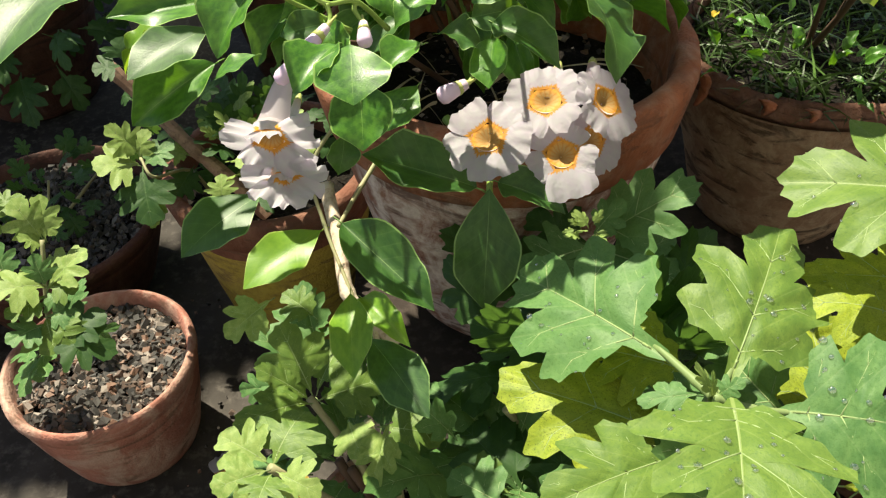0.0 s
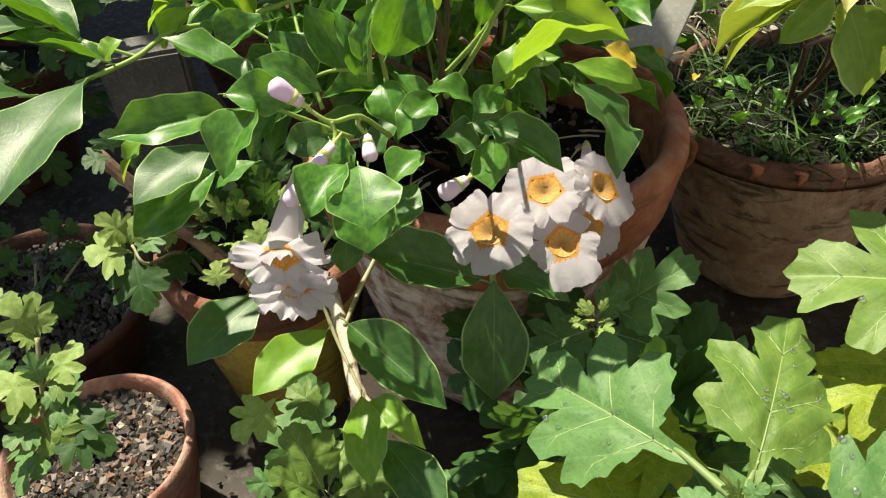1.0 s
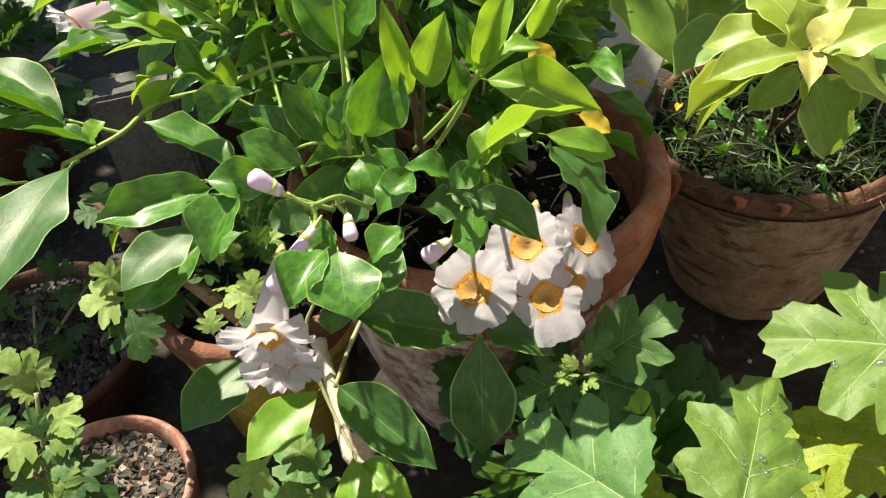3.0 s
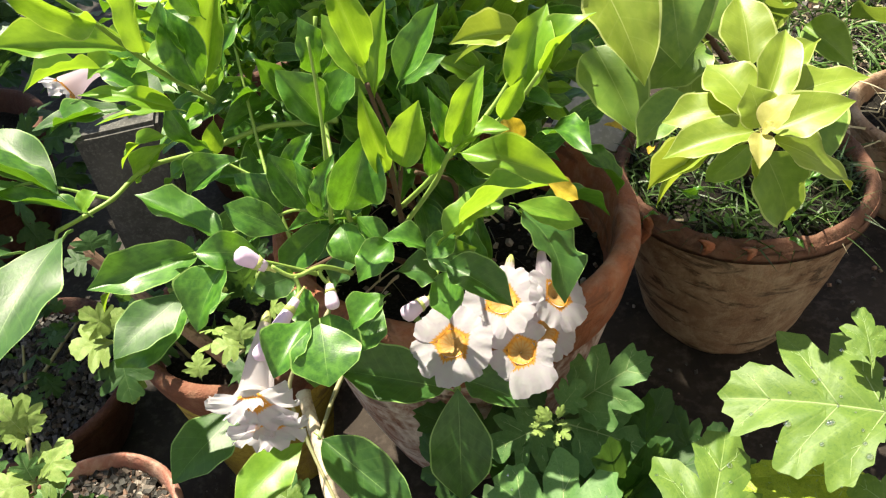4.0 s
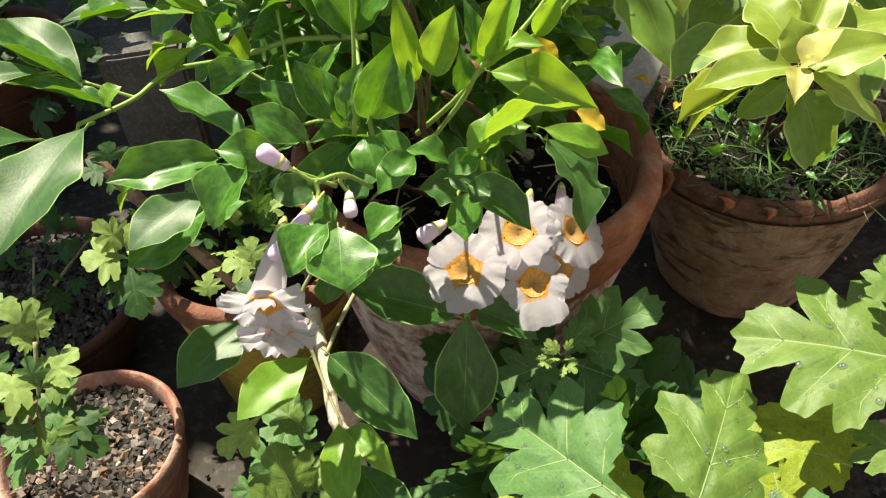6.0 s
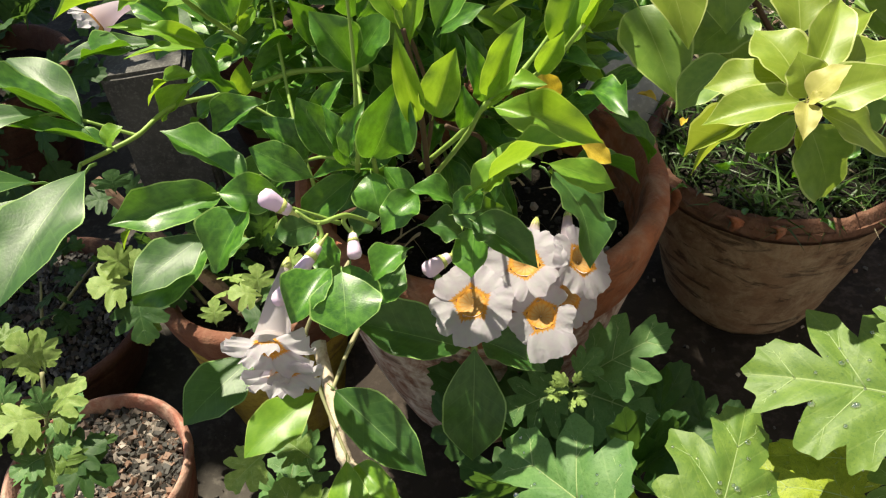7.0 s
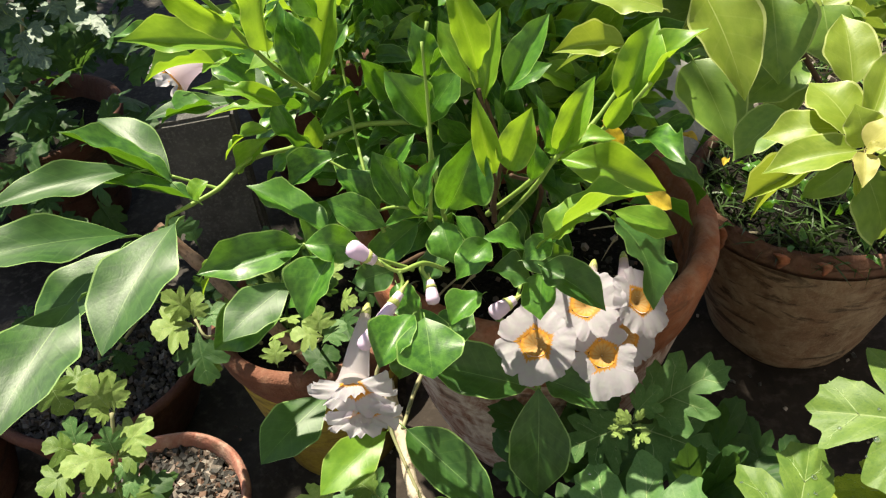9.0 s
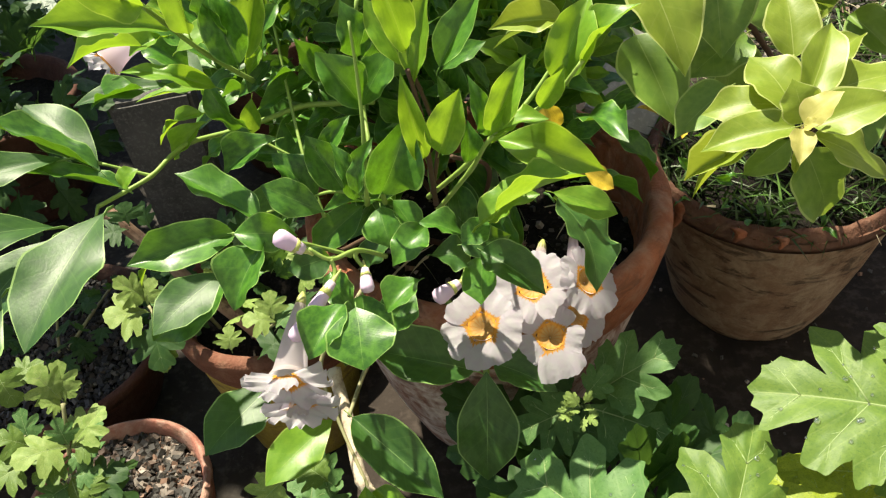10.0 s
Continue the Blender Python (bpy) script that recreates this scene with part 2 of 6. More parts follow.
MAT = {
    "vine": leaf_material("vine_leaf", (0.023, 0.088, 0.011), (0.078, 0.205, 0.020), (0.30, 0.46, 0.12), 0.28, 0.24, (0.28, 0.58, 0.010), 8, spec=0.46),
    # glossy arm leaves; the dark tone also gives shade to the low leaves
    "vine_gloss": leaf_material("vine_waxy_dark_leaf", (0.017, 0.060, 0.012), (0.044, 0.115, 0.022), (0.30, 0.46, 0.14), 0.37, 0.26, (0.34, 0.60, 0.012), 8, spec=0.43),
    # young leaves; the same light colour also stands in for sun on others
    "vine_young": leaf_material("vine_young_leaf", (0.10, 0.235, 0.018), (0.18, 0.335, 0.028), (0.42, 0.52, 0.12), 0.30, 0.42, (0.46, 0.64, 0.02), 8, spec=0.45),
    "vine_yellow": leaf_material("vine_old_leaf", (0.50, 0.34, 0.02), (0.62, 0.46, 0.05), (0.5, 0.4, 0.1), 0.45, 0.35, (0.8, 0.55, 0.03), 7, (0.2, 0.11, 0.02)),
    "boug": leaf_material("shrub_leaf", (0.160, 0.240, 0.020), (0.225, 0.298, 0.034), (0.62, 0.66, 0.26), 0.36, 0.36, (0.58, 0.66, 0.05), 6, edge=0.462),
    # darker copy of the shrub leaf: shadow of the leaves above in its colour
    "boug_dark": leaf_material("shrub_shaded_leaf", (0.085, 0.175, 0.022), (0.145, 0.245, 0.034), (0.40, 0.48, 0.16), 0.36, 0.26, (0.42, 0.52, 0.05), 6, edge=0.462),
    "boug_pale": leaf_material("shrub_new_leaf", (0.36, 0.35, 0.08), (0.46, 0.43, 0.13), (0.6, 0.5, 0.25), 0.45, 0.35, (0.75, 0.7, 0.2), 6),
    "mum": leaf_material("lobed_leaf", (0.060, 0.145, 0.042), (0.118, 0.220, 0.068), (0.34, 0.42, 0.20), 0.45, 0.24, (0.35, 0.50, 0.06), 5, (0.035, 0.095, 0.018), spec=0.25, margin=0.0, lobed_veins=True),
    # darker copy of the lobed leaf, with the shade put into its colour
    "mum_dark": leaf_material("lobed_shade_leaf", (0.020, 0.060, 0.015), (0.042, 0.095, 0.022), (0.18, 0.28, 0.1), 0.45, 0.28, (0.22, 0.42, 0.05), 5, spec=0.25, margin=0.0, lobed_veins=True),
    "mum_yellow": leaf_material("lobed_old_leaf", (0.15, 0.215, 0.018), (0.29, 0.345, 0.025), (0.50, 0.55, 0.14), 0.45, 0.26, (0.62, 0.66, 0.03), 5, (0.07, 0.12, 0.015), spec=0.25, margin=0.0, lobed_veins=True, speckle=(0.025, 0.035, 0.008)),
    "mum_light": leaf_material("lobed_light_leaf", (0.078, 0.142, 0.026), (0.138, 0.212, 0.039), (0.40, 0.46, 0.18), 0.40, 0.22, (0.40, 0.52, 0.08), 6, (0.045, 0.105, 0.026), spec=0.25, margin=0.0, lobed_veins=True),
    "mum_grey": leaf_material("lobed_grey_leaf", (0.066, 0.116, 0.082), (0.160, 0.220, 0.165), (0.30, 0.36, 0.29), 0.42, 0.22, (0.27, 0.42, 0.16), 5, spec=0.5, margin=0.0, lobed_veins=True),
    # pale variegated leaves; the tone also stands in for sun elsewhere
    "mum_pale": leaf_material("lobed_pale_leaf", (0.15, 0.24, 0.052), (0.285, 0.365, 0.112), (0.5, 0.55, 0.25), 0.45, 0.26, (0.5, 0.58, 0.1), 5, (0.10, 0.20, 0.03), spec=0.25, margin=0.0, lobed_veins=True),
    "mum_vein": vein_material("lobed_leaf_vein", (0.27, 0.37, 0.14), (0.34, 0.43, 0.19)),
    # veins of the shaded lobed leaves, darkened to match
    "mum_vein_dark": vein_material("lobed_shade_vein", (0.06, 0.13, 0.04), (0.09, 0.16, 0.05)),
    "petiole": vein_material("lobed_leaf_petiole", (0.20, 0.30, 0.10), (0.28, 0.34, 0.15)),
    "stem_green": stem_material("green_stem", (0.16, 0.28, 0.045), (0.26, 0.35, 0.08)),
    "stem_brown": stem_material("brown_stem", (0.10, 0.055, 0.03), (0.05, 0.03, 0.02), 0.8),
    "stem_mum": stem_material("mum_stem", (0.22, 0.26, 0.12), (0.28, 0.22, 0.13), 0.6),
    "petal": petal_material("white_petal", (0.55, 0.537, 0.575), (0.66, 0.32, 0.05), (0.54, 0.47, 0.57), 0.58, True),
    "tube": petal_material("flower_tube", (0.74, 0.69, 0.73), (0.72, 0.62, 0.52), (0.70, 0.57, 0.72), 0.75),
    "bud": petal_material("bud_skin", (0.72, 0.56, 0.74), (0.72, 0.60, 0.66), (0.58, 0.42, 0.66), 0.2),
    "calyx": stem_material("calyx_green", (0.34, 0.40, 0.10), (0.44, 0.44, 0.16)),
    "wood": rough_material("weathered_stake", (0.30, 0.20, 0.14), (0.18, 0.11, 0.075), (0.10, 0.065, 0.05), 40, 260, 0.6, 0.002, 0.8),
    "pale_wood": rough_material("bare_pale_wood", (0.58, 0.49, 0.39), (0.46, 0.37, 0.28), (0.22, 0.15, 0.11), 50, 240, 0.6, 0.002, 0.75),
    "soil": rough_material("dark_soil", (0.005, 0.0042, 0.0035), (0.011, 0.009, 0.007), (0.030, 0.025, 0.020), 60, 380, 1.0, 0.004, 0.95, 0.15),
    # pale concrete darkened to carry the shade between the pots
    "ground": rough_material("darkened_concrete", (0.022, 0.019, 0.017), (0.050, 0.044, 0.039), (0.085, 0.075, 0.066), 7, 90, 0.5, 0.003, 0.8),
    # light concrete ledge; its deep shadow is put into this dark colour
    "ledge": rough_material("darkened_ledge", (0.013, 0.010, 0.009), (0.030, 0.023, 0.019), (0.055, 0.043, 0.036), 9, 110, 0.6, 0.003, 0.85),
    "lime": rough_material("lime_crust", (0.22, 0.20, 0.17), (0.075, 0.075, 0.055), (0.36, 0.34, 0.30), 60, 300, 0.7, 0.002, 0.9),
    "slab": rough_material("grey_marble", (0.32, 0.315, 0.29), (0.25, 0.245, 0.225), (0.38, 0.37, 0.34), 16, 220, 0.25, 0.001, 0.6),
    "block": rough_material("grey_block", (0.11, 0.105, 0.10), (0.075, 0.072, 0.070), (0.17, 0.165, 0.155), 22, 300, 0.5, 0.002, 0.9),
    "grit": stone_material("gravel_stones", [(0.17, 0.13, 0.11), (0.036, 0.032, 0.030), (0.20, 0.115, 0.08), (0.062, 0.057, 0.053), (0.34, 0.29, 0.255), (0.020, 0.018, 0.016), (0.10, 0.066, 0.05), (0.045, 0.042, 0.040), (0.030, 0.027, 0.025)]),
    # darker copy of the gravel stones, coloured as they look in shade
    "grit_dark": stone_material("shaded_gravel", [(0.07, 0.064, 0.06), (0.018, 0.016, 0.015), (0.06, 0.042, 0.03), (0.03, 0.027, 0.025), (0.13, 0.117, 0.105), (0.012, 0.011, 0.010)]),
    # pot grass, coloured darker for the shade under the shrub
    "grass": stem_material("grass_blades", (0.017, 0.042, 0.008), (0.042, 0.080, 0.015)),
    # lighter copy of the grass, brightened for the sunny ledge
    "light_grass": stem_material("light_grass_blades", (0.042, 0.105, 0.016), (0.095, 0.170, 0.030)),
    "dull_straw": stem_material("weathered_straw", (0.22, 0.19, 0.13), (0.32, 0.28, 0.19), 0.8),
    "straw": stem_material("dry_straw", (0.45, 0.38, 0.24), (0.55, 0.5, 0.35), 0.7),
    "clay_main": clay_material("big_pot_clay", (0.30, 0.140, 0.098), (0.66, 0.57, 0.53), (0.06, 0.03, 0.023), 0.95, 0.7, 1.6, None, 1.0),
    "clay_rim": clay_material("big_pot_rim_clay", (0.36, 0.125, 0.062), (0.44, 0.30, 0.23), (0.07, 0.035, 0.025), 0.4, 0.6, 1.6, None, 0.3),
    "clay_right": clay_material("old_pot_clay", (0.300, 0.178, 0.110), (0.44, 0.33, 0.225), (0.028, 0.016, 0.011), 0.8, 0.8, 1.5, None, 0.5),
    "clay_right_rim": clay_material("old_pot_rim_clay", (0.150, 0.068, 0.043), (0.22, 0.14, 0.10), (0.035, 0.018, 0.013), 0.5, 0.5, 1.5, None, 0.3),
    "clay_small": clay_material("small_pot_clay", (0.44, 0.185, 0.135), (0.48, 0.36, 0.29), (0.12, 0.075, 0.05), 0.85, 0.75),
    # clay of the pots standing in shade; the shade is in its colour
    "clay_dark": clay_material("shaded_pot_clay", (0.11, 0.045, 0.030), (0.16, 0.10, 0.07), (0.02, 0.015, 0.012), 0.3, 0.6),
    "clay_yellow": clay_material("painted_pot_clay", (0.20, 0.08, 0.05), (0.28, 0.17, 0.115), (0.10, 0.06, 0.04), 0.4, 0.6, 1.0, ((0.40, 0.31, 0.055), 0.138)),
    # white surface of the added walls that throw light back on the plants
    "plaster": rough_material("fill_wall_plaster", (0.42, 0.42, 0.41), (0.36, 0.36, 0.35), (0.47, 0.47, 0.46), 3, 60, 0.4, 0.004, 0.9),
}


def throat_material():
    """Orange throat with a ragged paler edge, fine nectar lines and a tan middle."""
    n = Net("flower_throat")
    u, v = n.blade_uv()
    soft = n.noise(420.0, 4.0, 0.6, n.coords())
    reach = n.math("ADD", v, n.math("MULTIPLY", n.math("SUBTRACT", soft, 0.5), 0.5))
    ring = n.ramp(reach, [(0.0, (0.20, 0.12, 0.04)), (0.35, (0.32, 0.20, 0.075)), (0.62, (0.38, 0.23, 0.08)), (0.85, (0.46, 0.21, 0.03)), (1.0, (0.55, 0.24, 0.02))])
    streak = n.math("SINE", n.math("ADD", n.math("MULTIPLY", u, 88.0), n.math("MULTIPLY", soft, 9.0)))
    col = n.mix(n.math("MULTIPLY", n.ramp(streak, [(0.2, 0.0), (0.9, 1.0)]), 0.55), ring, (0.34, 0.13, 0.010))
    n.bump(n.noise(500.0, 4.0, 0.6, n.coords()), 0.4, 0.0006)
    return n.finish(col, 0.65, 0.25)


MAT["throat"] = throat_material()


def drop_material():
    """Clear beads: the leaf shows through, with a bright glint."""
    n = Net("water_drop")
    clear = n.node("ShaderNodeBsdfTransparent")
    shine = n.node("ShaderNodeBsdfGlossy")
    shine.inputs["Roughness"].default_value = 0.06
    mixer = n.node("ShaderNodeMixShader")
    mixer.inputs[0].default_value = 0.30
    n.link(clear.outputs[0], mixer.inputs[1])
    n.link(shine.outputs[0], mixer.inputs[2])
    n.link(mixer.outputs[0], n.out.inputs["Surface"])
    return n.mat


MAT["water"] = drop_material()

# ---- building helpers ----
WORLD = {}


def settle(ob, parent, m):
    """Hang ob under parent so that it stands at the world pose m."""
    if parent is not None:
        ob.parent = parent
        ob.matrix_parent_inverse = WORLD[parent].inverted()
    ob.matrix_basis = m
    WORLD[ob] = m
    return ob


def thing(name, at, label, category, group="", kind=""):
    """An empty at a thing's base, which parents its parts."""
    ob = new(name)
    ob.empty_display_size = 0.02
    settle(ob, None, Matrix.Translation(at))
    return tagged(ob, label, category, group, kind)


def to_mesh(name, bm, material, smooth=True):
    me = bpy.data.meshes.new(name)
    bm.normal_update()
    bm.to_mesh(me)
    bm.free()
    if smooth:
        me.polygons.foreach_set("use_smooth", [True] * len(me.polygons))
    me.materials.append(material)
    return me


def part(name, bm, material, parent, label="", m=None, smooth=True):
    """One mesh object under a thing or a part, or on its own if parent is None."""
    data = to_mesh(name, bm, material, smooth) if isinstance(bm, bmesh.types.BMesh) else bm
    ob = settle(new(name, data), parent, m or Matrix.Identity(4))
    return tagged(ob, label) if label else ob


def grid(bm, rows, cols, at, uv):
    """A sheet of rows x cols cells; at(i, j) gives places, uv(i, j) gives blade coordinates."""
    layer = bm.loops.layers.uv.get("blade") or bm.loops.layers.uv.new("blade")
    vs = [[bm.verts.new(at(i / rows, j / cols)) for j in range(cols + 1)] for i in range(rows + 1)]
    for i in range(rows):
        for j in range(cols):
            f = bm.faces.new((vs[i][j], vs[i][j + 1], vs[i + 1][j + 1], vs[i + 1][j]))
            for loop, (a, b) in zip(f.loops, ((i, j), (i, j + 1), (i + 1, j + 1), (i + 1, j))):
                loop[layer].uv = uv(a / rows, b / cols)
    return vs


def tube(bm, pts, radii, seg=7, cap=True):
    """A round rod through the points."""
    layer = bm.loops.layers.uv.get("blade") or bm.loops.layers.uv.new("blade")
    pts = [Vector(p) for p in pts]
    rings, side = [], None
    for i, p in enumerate(pts):
        d = (pts[min(i + 1, len(pts) - 1)] - pts[max(i - 1, 0)]).normalized()
        if side is None:
            side = d.orthogonal().normalized()
        side = (side - d * side.dot(d)).normalized()
        other = d.cross(side)
        r = radii[i] if isinstance(radii, (list, tuple)) else radii
        rings.append([bm.verts.new(p + (side * math.cos(2 * math.pi * k / seg) + other * math.sin(2 * math.pi * k / seg)) * r) for k in range(seg)])
    n = len(rings) - 1
    for i in range(n):
        for k in range(seg):
            f = bm.faces.new((rings[i][k], rings[i][(k + 1) % seg], rings[i + 1][(k + 1) % seg], rings[i + 1][k]))
            for loop, q in zip(f.loops, ((k, i), (k + 1, i), (k + 1, i + 1), (k, i + 1))):
                loop[layer].uv = (q[0] / seg, q[1] / n)
    if cap:
        bm.faces.new(rings[0][::-1])
        bm.faces.new(rings[-1])
    return rings


def glide(points, steps=6):
    """A smooth line through a few points."""
    p = [Vector(q) for q in points]
    p = [p[0] * 2 - p[1]] + p + [p[-1] * 2 - p[-2]]
    out = []
    for i in range(1, len(p) - 2):
        for s in range(steps):
            t = s / steps
            out.append(0.5 * ((2 * p[i]) + (p[i + 1] - p[i - 1]) * t + (2 * p[i - 1] - 5 * p[i] + 4 * p[i + 1] - p[i + 2]) * t * t + (3 * p[i] - p[i - 1] - 3 * p[i + 1] + p[i + 2]) * t ** 3))
    return out + [p[-2]]


def stem(plant, points, r0, r1, material="stem_green", name="stem", seg=7):
    """A tapering branch, slightly knotty."""
    line = glide(points)
    n = len(line) - 1
    bm = bmesh.new()
    tube(bm, line, [(r0 + (r1 - r0) * i / n) * (1.18 if i % 6 == 0 else 1.0) for i in range(n + 1)], seg)
    return part(name, bm, MAT[material], plant)


# ---- leaves ----
def blade(profile, arch, fold, wave, rows=14, cols=6, stalk=0.16, seed=0, forward=0.0, twist=0.0, droop=0.0):
    """A leaf of unit length along y and unit width along x, with its stalk behind it."""
    rnd = random.Random(seed)
    ph = [rnd.uniform(0, 6.28) for _ in range(4)]
    bm = bmesh.new()

    def at(i, j):
        s = (j - 0.5) * 2
        w = profile(i) * (1 + 0.045 * math.sin(10 * i + ph[1] + 1.7 * (s > 0)) * abs(s) + 0.02 * math.sin(23 * i + ph[3] + (s > 0)) * abs(s))
        x = 0.5 * w * s
        y = i + forward * abs(s) * w * (1 - i)
        z = arch * 4 * i * (1 - i) + fold * abs(x) - droop * i ** 3
        z += wave * abs(s) ** 2 * w * (math.sin(9 * i + ph[0] + (0 if s < 0 else 2.1)) + 0.5 * math.sin(19 * i + ph[1] + (0 if s < 0 else 1.3)))
        z += 0.007 * math.sin(5 * i + ph[2]) + twist * x * (i - 0.3)
        x += 0.03 * math.sin(4 * i + ph[3]) * i * (1 - i)
        return (x, y, z)

    grid(bm, rows, cols, at, lambda i, j: (j - 0.5, i))
    if stalk:
        tube(bm, [(0, -stalk, -0.02 - stalk * 0.25), (0, -stalk * 0.5, -0.012), (0, 0.05, -0.004)], [0.012, 0.013, 0.010], 5)
    return bm


def lobed(seed, arms, arch, fold, wave, droop, seg=180, rings=9):
    """A lobed leaf of unit length and width on a stalk: rounded, blunt-toothed lobes, each with a raised pale vein."""
    rnd = random.Random(seed)
    ph = [rnd.uniform(0, 6.28) for _ in range(5)]
    hub = Vector((0.0, 0.46))
    veins = []
    full = 0.99
    ovals = [(Vector((0, 0.55)), Vector((0, 1)), 0.34, 0.100), (Vector((0, 0.22)), Vector((0, 1)), 0.24, 0.050)]
    for root, ang, size, broad in arms:
        for sign in ((1, -1) if ang else (1,)):
            a = radians(ang + rnd.uniform(-5, 5)) * sign
            k = size * rnd.uniform(0.92, 1.07)
            d = Vector((math.sin(a), math.cos(a)))
            ovals.append((Vector((0, root)) + d * k * 0.56, d, k * 0.46, broad * full * rnd.uniform(0.92, 1.1)))
            if ang:
                veins.append((Vector((0, root)), Vector((0, root)) + d * k * 0.93))
                for along, swing in ((0.45, 30), (0.62, -30)):
                    b = a + radians(swing)
                    veins.append((Vector((0, root)) + d * k * along, Vector((0, root)) + d * k * along + Vector((math.sin(b), math.cos(b))) * broad * 0.95))

    def reach(deg):
        d = Vector((math.sin(radians(deg)), math.cos(radians(deg))))
        best = 0.06
        for c, ax, a, b in ovals:
            q = hub - c
            ox, oy, dx, dy = q.dot(ax) / a, (q.x * ax.y - q.y * ax.x) / b, d.dot(ax) / a, (d.x * ax.y - d.y * ax.x) / b
            aa, bb, cc = dx * dx + dy * dy, ox * dx + oy * dy, ox * ox + oy * oy - 1
            disc = bb * bb - aa * cc
            if disc > 0:
                best = max(best, (-bb + math.sqrt(disc)) / aa)
        return best

    far = [reach(360.0 * k / seg) for k in range(seg)]
    run, walked = 0.0, []
    for k in range(seg):
        a, b = radians(360.0 * k / seg), radians(360.0 * (k + 1) / seg)
        walked.append(run)
        run += (Vector((math.sin(a), math.cos(a))) * far[k] - Vector((math.sin(b), math.cos(b))) * far[(k + 1) % seg]).length
    for k in range(seg):
        if 30 < 360.0 * k / seg < 150 or 210 < 360.0 * k / seg < 330 or far[k] > 0.3:
            far[k] *= 1 - 0.075 * abs(math.sin(walked[k] * 22 + ph[0] + 0.9 * math.sin(walked[k] * 5 + ph[4])))

    def surface(x, y):
        near = min([abs(x)] + [(Vector((x, y)) - a - (b - a) * max(0.0, min(1.0, (Vector((x, y)) - a).dot(b - a) / (b - a).length_squared))).length for a, b in veins])
        r, deg = math.hypot(x, y - hub.y) / 0.5, math.atan2(x, y - hub.y)
        z = arch * (1 - ((y - 0.45) / 0.55) ** 2) + fold * abs(x) - droop * max(0.0, y - 0.35) ** 2
        z += 0.018 * (1 - math.exp(-(near / 0.045) ** 2)) - 0.60 * x * x
        return z + wave * r * r * (math.sin(deg * 4 + ph[1]) + 0.6 * math.sin(deg * 9 + ph[2]))

    bm = bmesh.new()
    layer = bm.loops.layers.uv.new("blade")

    def place(k, i):
        a = radians(360.0 * k / seg)
        r = far[k % seg] * (i / rings) ** 0.9
        x, y = r * math.sin(a), hub.y + r * math.cos(a)
        return bm.verts.new((x / 0.66, y, surface(x, y)))

    mid = place(0, 0)
    rows = [[place(k, i) for k in range(seg)] for i in range(1, rings + 1)]
    for k in range(seg):
        q = (k + 1) % seg
        bm.faces.new((mid, rows[0][q], rows[0][k]))
        for a, b in zip(rows, rows[1:]):
            bm.faces.new((a[k], a[q], b[q], b[k]))
    bmesh.ops.recalc_face_normals(bm, faces=bm.faces[:])
    if sum(f.normal.z for f in bm.faces) < 0:
        bmesh.ops.reverse_faces(bm, faces=bm.faces[:])
    for f in bm.faces:
        for loop in f.loops:
            loop[layer].uv = (loop.vert.co.x * 0.9, loop.vert.co.y)
    plain = len(bm.faces)
    tube(bm, [(0, -0.10, -0.06), (0, 0.0, -0.02), (0, 0.14, surface(0, 0.14))], [0.012, 0.013, 0.011], 5)
    ribs = [(Vector((0, 0.10)), Vector((0, 0.94)), 0.0085)] + [(a, b, 0.0055 if n % 3 == 0 else 0.0028) for n, (a, b) in enumerate(veins)]
    for a, b, thick in ribs:
        line = [a.lerp(b, s / 6) for s in range(7)]
        tube(bm, [(p.x / 0.66, p.y, surface(p.x, p.y) - thick * 0.35) for p in line], [thick * (1.15 - 0.85 * s / 6) for s in range(7)], 5)
    bm.faces.ensure_lookup_table()
    for f in bm.faces[plain:]:
        f.material_index = 1
    return bm


def ovate(a, b):
    top = (a / (a + b)) ** a * (b / (a + b)) ** b
    return lambda v: max(0.004, (v ** a) * ((1 - v) ** b) / top)


def sharp(profile):
    """The same outline with a drawn-out point at its end."""
    return lambda v: profile(v) * (1 - 0.55 * max(0.0, (v - 0.72) / 0.28) ** 1.2 * (1 - max(0.0, (v - 0.94) / 0.06) * 0.3))


SHAPES = [
    ((0.54, 0, 0.46, 0.155), (0.40, 46, 0.45, 0.110), (0.19, 58, 0.43, 0.095), (0.72, 38, 0.24, 0.070)),
    ((0.54, 0, 0.46, 0.170), (0.38, 48, 0.44, 0.122), (0.18, 62, 0.40, 0.100), (0.72, 36, 0.22, 0.080)),
    ((0.56, 0, 0.44, 0.145), (0.42, 44, 0.46, 0.100), (0.20, 56, 0.45, 0.090), (0.72, 34, 0.24, 0.065), (0.10, 70, 0.24, 0.05)),
    ((0.54, 0, 0.46, 0.175), (0.36, 52, 0.43, 0.122), (0.18, 68, 0.36, 0.100), (0.70, 40, 0.23, 0.085)),
]
